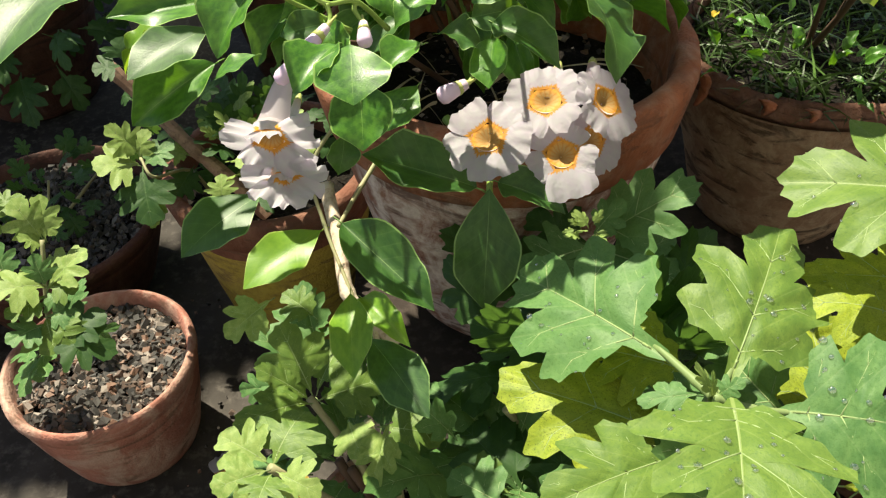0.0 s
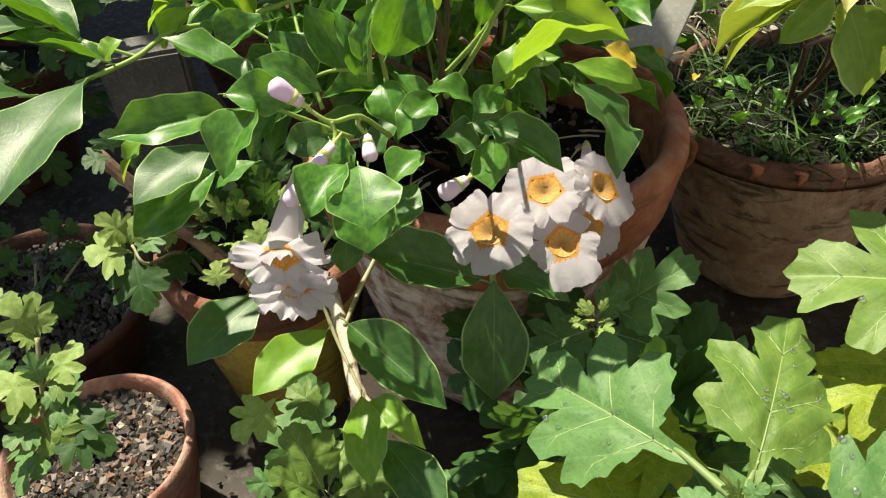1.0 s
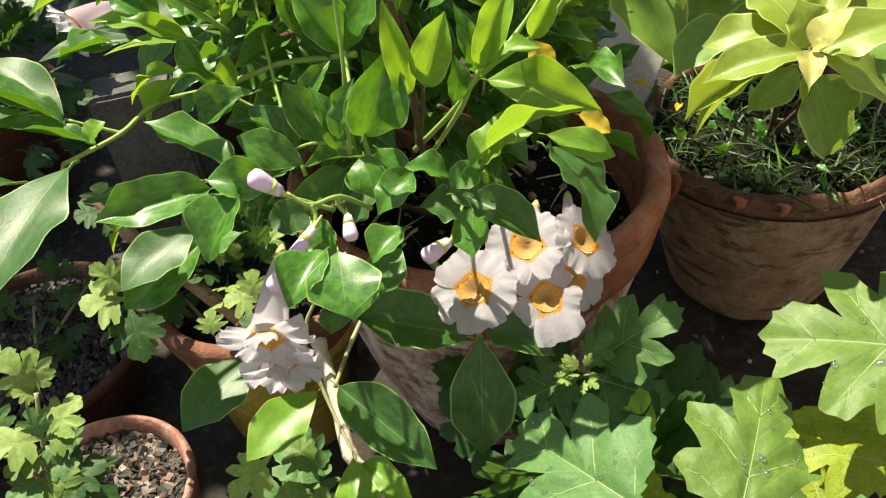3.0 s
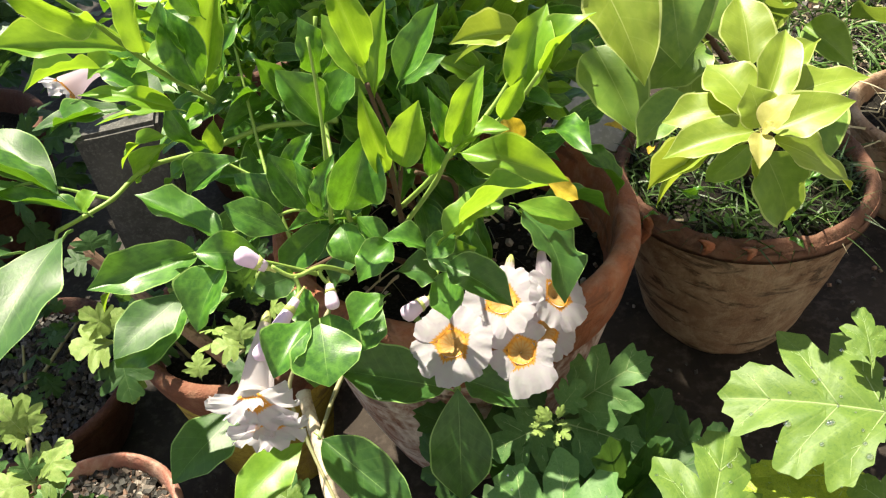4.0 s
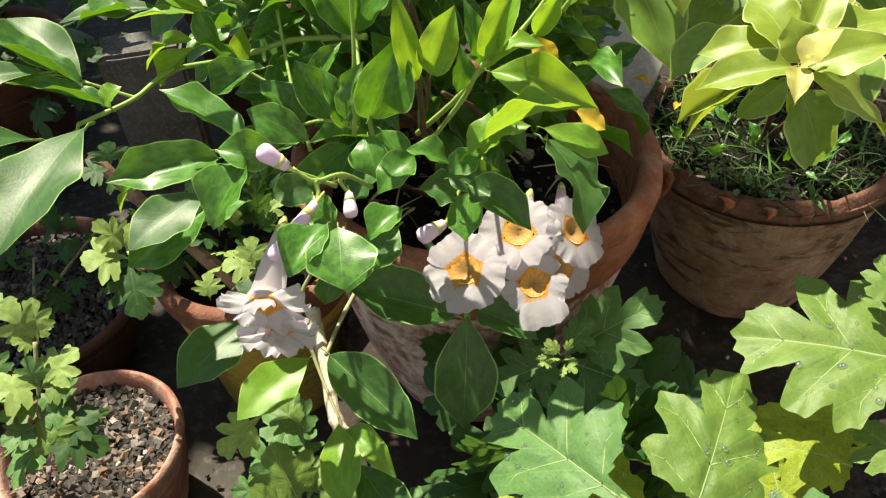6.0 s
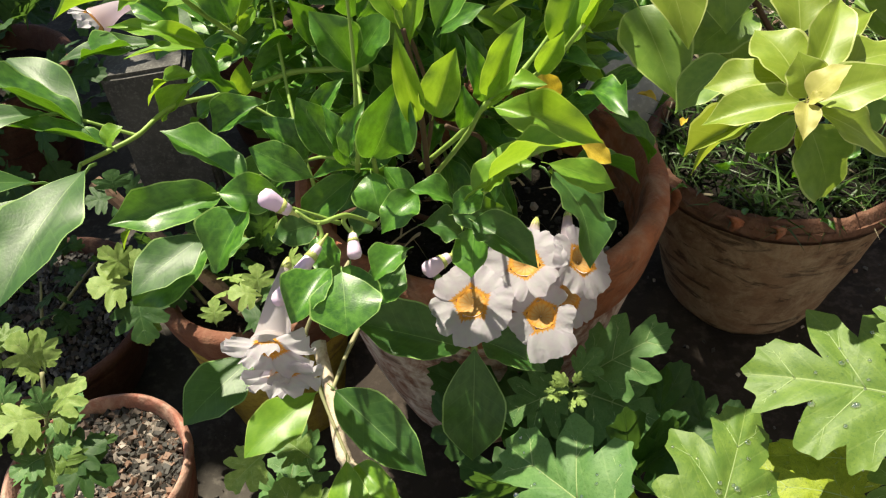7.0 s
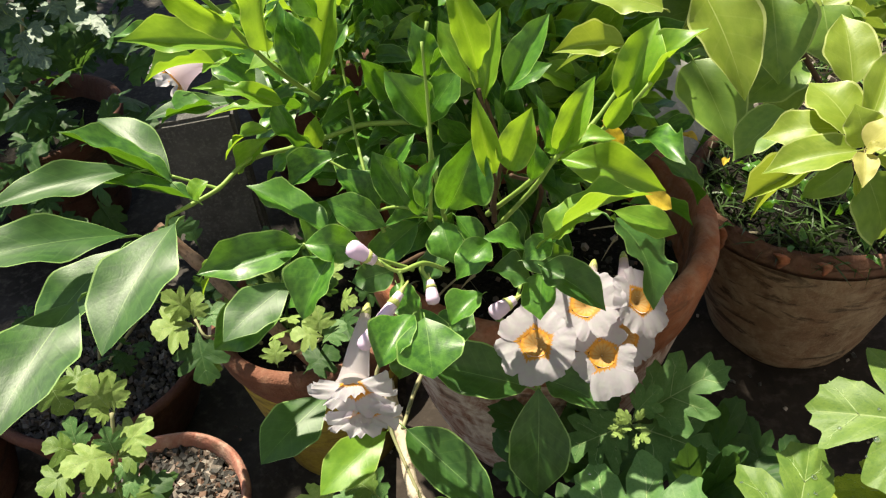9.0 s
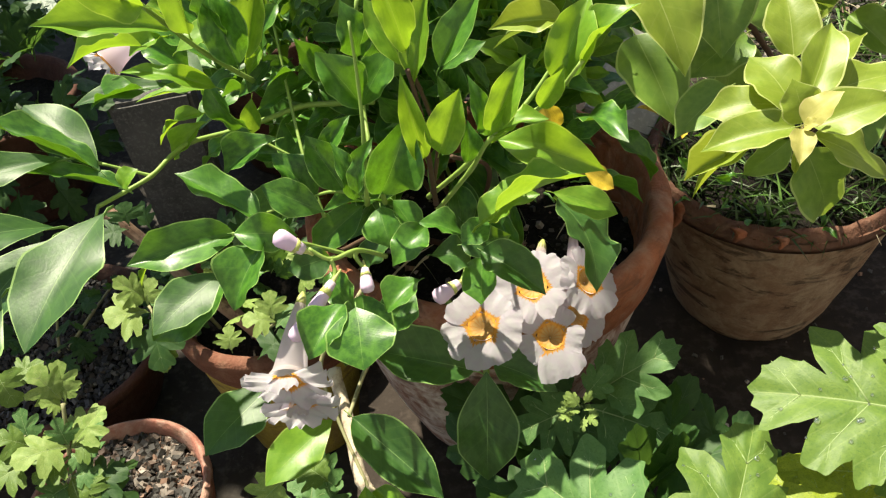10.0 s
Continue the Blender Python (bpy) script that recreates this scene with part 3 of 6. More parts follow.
BLADES = {
    "vine": [to_mesh("vine_leaf", blade(sharp(ovate(*((0.72, 0.80), (0.85, 0.85), (0.66, 0.80), (1.05, 0.80), (0.75, 0.70), (0.90, 0.95))[k])), (0.03, 0.065, 0.10, 0.075, 0.065, 0.10)[k], (0.28, 0.42, 0.2, 0.10, 0.36, 0.25)[k], (0.045, 0.07, 0.085, 0.03, 0.07, 0.085)[k], 18, 8, 0.10, k, 0, (0, 0.5, -0.5)[k % 3], (0.0, 0.10, 0.16)[k % 3]), MAT["vine"]) for k in range(6)],
    "boug": [to_mesh("shrub_leaf", blade(sharp(ovate(*((0.58, 0.92), (0.62, 0.95), (0.60, 1.00), (0.52, 0.85))[k])), (0.05, 0.07, 0.09, 0.07)[k], (0.24, 0.45, 0.25, 0.14)[k], (0.04, 0.06, 0.045, 0.05)[k], 18, 8, 0.10, 20 + k, 0, (0, 0.4, -0.3, 0.2)[k], (0.02, 0.14, 0.08, 0.03)[k]), MAT["boug"]) for k in range(4)],
    "mum": [to_mesh("lobed_leaf", lobed(40 + k, SHAPES[k], 0.05 + 0.02 * k, (0.16, 0.06, 0.22, 0.0)[k], (0.016, 0.024, 0.02, 0.028)[k], (0.05, 0.12, 0.04, 0.16)[k]), MAT["mum"]) for k in range(4)],
    "mumlow": [to_mesh("lobed_leaf", lobed(40 + k, SHAPES[k], 0.05 + 0.02 * k, (0.16, 0.06, 0.22, 0.0)[k], (0.016, 0.024, 0.02, 0.028)[k], (0.05, 0.12, 0.04, 0.16)[k], 90, 4), MAT["mum"]) for k in range(4)],
}
TINTED = {}
COUNT = [0]


def shaped(kind, small=False):
    """The meshes of a kind of leaf, in its own colour; small ones are plainer."""
    key = (kind, small)
    if key not in TINTED:
        made = []
        for me in BLADES[kind.split("_")[0] + ("low" if small and kind.startswith("mum") else "")]:
            me = me.copy()
            slots = [p.material_index for p in me.polygons]
            me.materials.clear()
            me.materials.append(MAT[kind])
            if kind.startswith("mum"):
                me.materials.append(MAT["mum_vein_dark" if kind == "mum_dark" else "mum_vein"])
            me.polygons.foreach_set("material_index", slots)
            made.append(me)
        TINTED[key] = made
    return TINTED[key]


def leaf(plant, kind, base, tip, width, roll=0.0, variant=None, name="leaf"):
    """One leaf from its base to its tip; roll turns its face about its midrib, in degrees."""
    b, t = Vector(base), Vector(tip)
    y = t - b
    size = y.length
    y.normalize()
    face = Vector((0.0, -0.28, 0.96))
    if abs(face.dot(y)) > 0.78:
        face = Vector((0.0, -0.90, 0.44))
        width *= 0.82
    z = (face - y * face.dot(y)).normalized()
    z = Matrix.Rotation(radians(roll), 3, y) @ z
    x = y.cross(z)
    m = Matrix((x * width, y * size, z * size)).transposed().to_4x4()
    m.translation = b
    COUNT[0] += 1
    choice = shaped(kind, size < 0.06)
    return part(name, choice[(COUNT[0] * 5 + 2) % len(choice) if variant is None else variant], None, plant, "", m)


# openings made by leaving out leaves, to put sun on the flowers and the young shoots: a place and a radius
OPENINGS = ((Vector((0.045, 0.298, 0.340)), 0.048), (Vector((-0.068, 0.238, 0.380)), 0.032), (Vector((0.030, 0.350, 0.460)), 0.045))


def shades(p):
    for place, radius in OPENINGS:
        d = p - place
        if d.dot(SUN) > 0 and (d - SUN * d.dot(SUN)).length < radius:
            return True
    return False


def tuft(plant, kind, centre, spread, count, size, seed, tilt=0.5, aspect=0.5):
    """Loose filling leaves round a centre, turned outwards and up."""
    rnd = random.Random(seed)
    c = Vector(centre)
    for _ in range(count):
        d = Vector((rnd.gauss(0, 1), rnd.gauss(0, 1), rnd.gauss(0, 0.8) + tilt)).normalized()
        p = c + Vector((d.x * spread[0], d.y * spread[1], d.z * spread[2])) * rnd.uniform(0.35, 1.0)
        s = size * rnd.uniform(0.65, 1.25)
        out = (d + Vector((rnd.uniform(-0.6, 0.6), rnd.uniform(-0.6, 0.6), rnd.uniform(-0.5, 0.3)))).normalized()
        if shades(p + out * s * 0.5):
            continue
        leaf(plant, kind, p, p + out * s, s * aspect * rnd.uniform(0.8, 1.2), rnd.uniform(-40, 40))


# ---- pots ----
def lathe(bm, outline, seg=72, uneven=0.0, seed=0.0, closed=True, chip=0.0, top=1.0):
    rings = []
    for r, z in outline:
        ring = []
        for k in range(seg):
            a = 2 * math.pi * k / seg
            d = Vector((math.cos(a), math.sin(a), 0))
            q = Vector((d.x * r, d.y * r, z))
            e = noise.noise(Vector((d.x * 1.7 + seed, d.y * 1.7, z * 14))) + 0.5 * noise.noise(Vector((d.x * 6 + seed, d.y * 6, z * 60)))
            ring.append(bm.verts.new((q.x + d.x * e * uneven, q.y + d.y * e * uneven, q.z + e * uneven * 0.5 * (z > 0.01) - chip * max(0.0, noise.noise(Vector((d.x * 5 + seed, d.y * 5, 0.3))) + 0.4 * noise.noise(Vector((d.x * 19 + seed, d.y * 19, 0.8)))) * (z > top))))
        rings.append(ring)
    for a, b in zip(rings, rings[1:]):
        for k in range(seg):
            bm.faces.new((a[k], a[(k + 1) % seg], b[(k + 1) % seg], b[k]))
    if closed:
        bm.faces.new(rings[0][::-1])
        bm.faces.new(rings[-1])
    return rings


def clay_pot(name, m, height, r_base, r_rim, lip, wall, fill, material, label, uneven=0.0012, seed=0.0, band=0.0, bulge=0.0, chip=0.0, rim_material=None, slope=0.0):
    """A thrown clay pot with a thick rounded rim; fill is the depth of the earth below the rim."""
    def body(z):
        k = z / height
        return r_base + (r_rim - r_base) * k + bulge * math.sin(math.pi * k)
    low = height - lip
    lower = [(r_base * 0.90, 0.0), (r_base * 0.985, 0.002), (body(0.006), 0.007)]
    lower += [(body(low * k / 7), low * k / 7) for k in range(1, 8)]
    lower += [(body(low) - wall * 0.5, low + 0.004)]
    lower += [(body(height - fill - 0.012 * k) - wall, height - fill - 0.012 * k) for k in (0, 1)] if height - fill < low else [(body(low) - wall, low - 0.004), (body(low) - wall, low - 0.03)]
    upper = [(body(low) - wall, low - 0.006), (body(low) + band * 0.2, low - 0.0015), (body(low) + band * 0.8, low + 0.0015), (r_rim + band * 0.6, height - 0.007 - slope), (r_rim + band * 0.3, height - 0.002 - slope), (r_rim - 0.002, height - slope * 0.9)]
    upper += [(r_rim - wall * 0.5, height + 0.0012 - slope * 0.4), (r_rim - wall + 0.002, height), (r_rim - wall, height - 0.004), (body(height - lip * 0.5) - wall, height - lip * 0.5), (body(low) - wall - 0.0005, low - 0.004)]
    pot = thing(name, m.translation, label, "flower pot")
    bm = bmesh.new()
    lathe(bm, lower, 80, uneven, seed)
    part("body", bm, MAT[material], pot, "", m)
    bm = bmesh.new()
    lathe(bm, upper, 160 if chip else 80, uneven, seed, False, chip, height - 0.008)
    part("rim", bm, MAT[rim_material or material], pot, "", m)
    return pot


def earth(name, m, radius, material, label, dome=0.006, seed=0.0):
    """The lumpy surface of the earth in a pot."""
    bm = bmesh.new()
    rings = []
    for i in range(13):
        r = radius * i / 12
        row = []
        for k in range(48):
            a = 2 * math.pi * k / 48
            x, y = r * math.cos(a), r * math.sin(a)
            z = dome * (1 - (i / 12) ** 2) + 0.004 * noise.noise(Vector((x * 70 + seed, y * 70, 1))) + 0.002 * noise.noise(Vector((x * 240, y * 240 + seed, 4)))
            row.append(bm.verts.new((x, y, z)))
        rings.append(row)
    for a, b in zip(rings, rings[1:]):
        for k in range(48):
            bm.faces.new((a[k], a[(k + 1) % 48], b[(k + 1) % 48], b[k]))
    return tagged(part(name, bm, MAT[material], None, "", m), label, "soil", "", "stuff")


def grit(name, m, radius, count, size, label, seed, dome=0.004, material="grit"):
    """Loose angular stones lying on the earth."""
    rnd = random.Random(seed)
    verts, faces = [], []
    cube = [(-1, -1, -1), (1, -1, -1), (1, 1, -1), (-1, 1, -1), (-1, -1, 1), (1, -1, 1), (1, 1, 1), (-1, 1, 1)]
    quads = [(0, 3, 2, 1), (4, 5, 6, 7), (0, 1, 5, 4), (1, 2, 6, 5), (2, 3, 7, 6), (3, 0, 4, 7)]
    for _ in range(count):
        r, a = radius * math.sqrt(rnd.random()), rnd.uniform(0, 6.283)
        s = size * rnd.choice((0.45, 0.6, 0.8, 1.0, 1.0, 1.3))
        turn = Euler((rnd.uniform(-1.0, 1.0), rnd.uniform(-1.0, 1.0), rnd.uniform(0, 6.28))).to_matrix()
        c = Vector((r * math.cos(a), r * math.sin(a), dome * (1 - (r / radius) ** 2) + s * 0.25 + rnd.uniform(0, 0.003)))
        k = len(verts)
        sx, sy, sz = rnd.uniform(0.42, 0.68), rnd.uniform(0.35, 0.56), rnd.uniform(0.28, 0.50)
        for q in cube:
            j = rnd.uniform(0.55, 1.0)
            verts.append(c + turn @ Vector((q[0] * sx * s * j, q[1] * sy * s * j, q[2] * sz * s * rnd.uniform(0.6, 1.0))))
        faces += [tuple(k + i for i in f) for f in quads]
    me = bpy.data.meshes.new(name)
    me.from_pydata([tuple(v) for v in verts], [], faces)
    me.materials.append(MAT[material])
    return tagged(settle(new(name, me), None, m), label, "gravel", "", "stuff")


def chunk(name, m, size, material, label, category, bevel=0.003, uneven=0.0015, kind=""):
    """A block or slab with worn edges."""
    bm = bmesh.new()
    bmesh.ops.create_cube(bm, size=1.0)
    bmesh.ops.scale(bm, vec=size, verts=bm.verts)
    bmesh.ops.subdivide_edges(bm, edges=bm.edges[:], cuts=3, use_grid_fill=True)
    for v in bm.verts:
        v.co += Vector([noise.noise(v.co * 40 + Vector((k * 7, 0, 0))) for k in range(3)]) * uneven
    sharp = [e for e in bm.edges if len(e.link_faces) == 2 and e.calc_face_angle(0) > 0.9]
    bmesh.ops.bevel(bm, geom=sharp, offset=bevel, segments=2, affect="EDGES")
    return tagged(part(name, bm, MAT[material], None, "", m, False), label, category, "", kind)


# ---- flowers ----
def petal_mesh(seed, length, width, ruffle=1.0):
    """A broad lobe with a blunt, slightly angular end and a rolled edge."""
    rnd = random.Random(seed)
    ph = [rnd.uniform(0, 6.28) for _ in range(5)]
    cut, lean = rnd.uniform(0.0, 0.10), rnd.uniform(-0.12, 0.12)
    bm = bmesh.new()

    def at(i, j):
        s = (j - 0.5) * 2
        w = width * (0.60 + 0.40 * math.sin(1.5708 * min(1.0, i / 0.75)))
        corner = abs(((s * 1.4 + ph[0]) % 2.0) - 1.0)
        edge = 1 - 0.20 * abs(s) ** 4 + lean * s + 0.07 * corner + 0.022 * math.sin(13 * s + ph[3]) + 0.012 * math.sin(29 * s + ph[4]) - cut * math.exp(-(s * 4) ** 2)
        y = length * i * (1 + (edge - 1) * i)
        z = 0.05 * length * math.sin(2.4 * i) - length * i * i * 0.09
        z += length * 0.035 * ruffle * i * math.sin(3.4 * s + ph[1]) + length * 0.030 * ruffle * i * i * math.sin(9 * s + ph[2]) + length * 0.012 * ruffle * i ** 3 * math.sin(21 * s + ph[4])
        return (0.5 * w * s, y, z)

    grid(bm, 10, 22, at, lambda i, j: (j - 0.5, i))
    return bm


PETALS = [to_mesh("petal", petal_mesh(70 + k, 1.0, (1.66, 1.48, 1.58)[k % 3], 1.6), MAT["petal"]) for k in range(7)]
RUFFLED = [to_mesh("petal", petal_mesh(80 + k, 1.0, 1.30, 3.4), MAT["petal"]) for k in range(7)]


def flower(plant, centre, axis, size, turn=0.0, back=None, seed=0, spread=0.0, lengths=(1, 1, 1, 1, 1), bell=1.0, mouth=1.0, throat=1.0, name="flower"):
    """A trumpet flower: tube, five broad lobes and an orange throat. axis points out of its mouth; back is where its tube begins; spread tips the lobes forward."""
    rnd = random.Random(900 + seed)
    c, a = Vector(centre), Vector(axis).normalized()
    side = a.orthogonal().normalized()
    up = Vector((0, 0, 1)) - a * a.z
    if up.length > 0.2:
        side = up.normalized()
    other = a.cross(side)
    start = Vector(back) if back is not None else c - a * size * 1.3
    r = 0.335 * size * mouth
    line = glide([start, start.lerp(c - a * size * 0.35, 0.55) + (c - a * size * 0.35 - start).length * 0.06 * side, c - a * size * 0.30, c - a * size * 0.03], 5)
    n = len(line) - 1
    bm = bmesh.new()
    tube(bm, line, [r * (0.30 + (bell - 0.30) * min(1.0, (i / n) * 1.08) ** (1.05 if bell > 1 else 0.95)) for i in range(n + 1)], 18, False)
    body = part(name, bm, MAT["tube"], plant)
    bm = bmesh.new()
    grid(bm, 8, 40, lambda i, j: c + a * (size * (0.012 - 0.17 * (1 - i) ** 1.5)) + (side * math.cos(6.2832 * j) + other * math.sin(6.2832 * j)) * r * bell * throat * (0.04 + 0.97 * i ** 0.8), lambda i, j: (j, i))
    part("throat", bm, MAT["throat"], body)
    for k in range(5):
        ang = radians(turn + rnd.uniform(-5, 5)) + k * 2 * math.pi / 5
        d = side * math.cos(ang) + other * math.sin(ang)
        d = (d + a * (spread[k] if isinstance(spread, tuple) else spread + rnd.uniform(-0.08, 0.10))).normalized()
        nrm = (a - d * a.dot(d)).normalized()
        x = d.cross(nrm)
        s = size * 0.70 * lengths[k] * rnd.uniform(0.94, 1.06)
        m = Matrix((x * s, d * s, nrm * s)).transposed().to_4x4()
        m.translation = c + (side * math.cos(ang) + other * math.sin(ang)) * r * 0.90 * bell * throat + a * size * 0.012 * (k % 2)
        part("petal", (RUFFLED if bell > 1 else PETALS)[(k * 3 + seed) % 7], None, body, "", m)
    bm = bmesh.new()
    d = (line[2] - line[0]).normalized()
    tube(bm, [start - d * size * 0.16, start - d * size * 0.02, start + d * size * 0.12], [r * 0.12, r * 0.30, r * 0.36], 10)
    part("calyx", bm, MAT["calyx"], body)
    return body


def bud(plant, base, tip, radius):
    """A closed pinkish bud in its green calyx."""
    b, t = Vector(base), Vector(tip)
    bm = bmesh.new()
    k = [0.0, 0.15, 0.35, 0.6, 0.8, 0.92, 1.0]
    tube(bm, [b.lerp(t, q) for q in k], [radius * q for q in (0.50, 0.58, 0.68, 0.82, 0.88, 0.74, 0.25)], 14)
    body = part("bud", bm, MAT["bud"], plant)
    bm = bmesh.new()
    tube(bm, [b.lerp(t, q) for q in (-0.35, -0.18, 0.0, 0.2, 0.34)], [radius * q for q in (0.12, 0.16, 0.36, 0.62, 0.76)], 10)
    part("calyx", bm, MAT["calyx"], body)
    return body


# ---- small loose stuff ----
def grass(name, m, radius, count, length, material, label, seed, lean=0.6, wide=0.001):
    """Thin bent blades growing from a round patch."""
    rnd = random.Random(seed)
    verts, faces = [], []
    for _ in range(count):
        r, a = radius * math.sqrt(rnd.random()), rnd.uniform(0, 6.283)
        p = Vector((r * math.cos(a), r * math.sin(a), 0.0))
        d = Vector((rnd.gauss(0, lean), rnd.gauss(0, lean), 1.0)).normalized()
        s = length * rnd.uniform(0.4, 1.2)
        w = wide * rnd.uniform(0.6, 1.4)
        side = d.cross(Vector((rnd.uniform(-1, 1), rnd.uniform(-1, 1), 0.2))).normalized() * w
        k = len(verts)
        for i in range(6):
            q = i / 5
            c = p + d * s * q + Vector((d.x, d.y, -0.7)) * s * q * q * 0.55
            e = side * (1 - q ** 2) + Vector((0, 0, 0.00002))
            verts += [tuple(c - e), tuple(c + e)]
            if i:
                faces.append((k + 2 * i - 2, k + 2 * i - 1, k + 2 * i + 1, k + 2 * i))
    me = bpy.data.meshes.new(name)
    me.from_pydata(verts, [], faces)
    me.materials.append(MAT[material])
    return tagged(settle(new(name, me), None, m), label, "grass", "", "stuff")


WET = []


def water_drops(label, per_leaf, seed):
    """Beads of water lying on the wet leaves."""
    rnd = random.Random(seed)
    bm = bmesh.new()
    for ob in WET:
        for _ in range(per_leaf):
            v = ob.data.vertices[rnd.randrange(1, len(ob.data.vertices) * 4 // 5)]
            m = WORLD[ob]
            p = m @ v.co
            nrm = (m.to_3x3().inverted().transposed() @ v.normal).normalized()
            r = rnd.choice((0.0004, 0.0006, 0.0008, 0.0010, 0.0015))
            turn = nrm.to_track_quat("Z", "Y").to_matrix().to_4x4()
            bmesh.ops.create_icosphere(bm, subdivisions=2, radius=r, matrix=Matrix.Translation(p + nrm * r * 0.2) @ turn @ Matrix.Diagonal((1, 1, 0.6, 1)))
    return tagged(part("water_drops", bm, MAT["water"], None), label, "water", "", "stuff")

# ---- ground and ledge ----
def sheet(name, x0, x1, y0, y1, z, nx, ny, bump, material, label, category):
    bm = bmesh.new()
    grid(bm, ny, nx, lambda i, j: (x0 + (x1 - x0) * j, y0 + (y1 - y0) * i, z + bump * noise.noise(Vector(((x0 + (x1 - x0) * j) * 9, (y0 + (y1 - y0) * i) * 9, 3)))), lambda i, j: (j, i))
    return tagged(part(name, bm, MAT[material], None), label, category, "", "structure")


def ground_sheet():
    """One sheet from the yard to the horizon, finer near the pots."""
    xs = [-400, -60, -8, -2] + [-1.2 + 0.06 * k for k in range(41)] + [2, 8, 60, 400]
    ys = [-400, -60, -8, -2] + [-0.8 + 0.06 * k for k in range(41)] + [3, 8, 60, 400]
    bm = bmesh.new()
    vs = [[bm.verts.new((x, y, 0.003 * noise.noise(Vector((x * 11, y * 11, 3))) if abs(x) < 1.3 and -0.9 < y < 1.7 else 0.0)) for x in xs] for y in ys]
    for a, b in zip(vs, vs[1:]):
        for k in range(len(xs) - 1):
            bm.faces.new((a[k], a[k + 1], b[k + 1], b[k]))
    return tagged(part("ground", bm, MAT["ground"], None), "concrete ground of the yard, coloured dark for shade", "ground", "", "structure")


ground_sheet()
LEDGE = 0.120
chunk("ledge", pose(0.915, 0.55, LEDGE / 2 - 0.0005), (2.0, 2.4, LEDGE), "ledge", "raised concrete ledge with worn edge, coloured dark for deep shade", "ledge", 0.008, 0.002, "structure")

# ---- pots with their earth ----
AXIS = Vector((0.03, 0.04, 1.0)).normalized()
LEAN = AXIS.to_track_quat("Z", "Y").to_matrix().to_4x4()
RIM = Vector((0.030, 0.420, 0.322))
MAIN_H = 0.203
main_foot = Matrix.Translation(RIM - AXIS * MAIN_H) @ LEAN
main_pot = clay_pot("flower_pot", main_foot, MAIN_H, 0.058, 0.113, 0.045, 0.013, 0.045, "clay_main", "large weathered terracotta pot with pale streaks and whitish bloom", 0.0015, 1.0, 0.003, 0.006, 0.0, "clay_rim")
bm = bmesh.new()
rows = []
for i in range(7):
    row = []
    for j in range(25):
        k = j / 24
        a = radians(-44 + 62 * k)
        ragged = noise.noise(Vector((k * 9, i * 0.8, 2.0)))
        z = -0.007 - 0.033 * (i / 6) * (0.75 + 0.5 * ragged * math.sin(math.pi * k)) * math.sin(math.pi * min(1.0, 0.15 + k * 0.8))
        r = 0.0984 + (z + 0.007) * 0.16 + 0.0004 * ragged
        row.append(bm.verts.new(LEAN @ Vector((r * math.cos(a), r * math.sin(a), z)) + RIM))
    rows.append(row)
for p, q in zip(rows, rows[1:]):
    for j in range(24):
        bm.faces.new((p[j], q[j], q[j + 1], p[j + 1]))
bmesh.ops.solidify(bm, geom=bm.faces[:], thickness=0.0012)
part("lime_crust", bm, MAT["lime"], main_pot, "greyish white lime crust inside the rim")
earth("pot_soil", Matrix.Translation(RIM - AXIS * 0.040) @ LEAN, 0.099, "soil", "dark crumbly soil filling the large terracotta pot", 0.006, 2.0)
grit("soil_grit", Matrix.Translation(RIM - AXIS * 0.040) @ LEAN, 0.095, 260, 0.0035, "pale grit scattered on the dark potting soil", 3)

old_pot = clay_pot("flower_pot", pose(0.250, 0.500, LEDGE - 0.001), 0.149, 0.062, 0.0965, 0.009, 0.010, 0.022, "clay_right", "old brown terracotta pot with a chipped stained rim", 0.0020, 9.0, 0.0004, 0.001, 0.005, "clay_right_rim", 0.009)
def rim_flake(pot, angle, drop, size, seed):
    """A curled flake of clay that has come loose from the rim."""
    rnd = random.Random(seed)
    a = radians(angle)
    out, along = Vector((math.cos(a), math.sin(a), 0)), Vector((-math.sin(a), math.cos(a), 0))
    top = Vector((0.250, 0.500, LEDGE + 0.1475)) + out * 0.0965
    bm = bmesh.new()
    rows = []
    for i in range(9):
        k = i / 8
        mid = top + out * (0.0015 + 0.004 * k * k) + along * (0.0025 * math.sin(k * 3)) - Vector((0, 0, drop * k))
        half = size * (1 - 0.75 * k) * rnd.uniform(0.85, 1.15)
        rows.append([bm.verts.new(mid + along * half * j + out * (0.0016 * (1 - j * j) + rnd.uniform(0, 0.0004) - deep)) for j, deep in ((-1, 0), (-0.4, 0), (0.3, 0), (1, 0), (0.3, 0.003), (-0.4, 0.003))])
    for p, q in zip(rows, rows[1:]):
        for j in range(6):
            bm.faces.new((p[j], p[(j + 1) % 6], q[(j + 1) % 6], q[j]))
    bm.faces.new(rows[0][::-1])
    bm.faces.new(rows[-1])
    bmesh.ops.recalc_face_normals(bm, faces=bm.faces[:])
    part("rim_flake", bm, MAT["clay_rim"], pot, "loose curled flake of orange clay")


rim_flake(old_pot, 209, 0.022, 0.0065, 3)
rim_flake(old_pot, 236, 0.008, 0.0060, 4)
rim_flake(old_pot, 252, 0.006, 0.0050, 5)
earth("pot_soil", pose(0.247, 0.498, LEDGE + 0.134), 0.092, "soil", "dark soil with grass in the old pot", 0.008, 4.0)

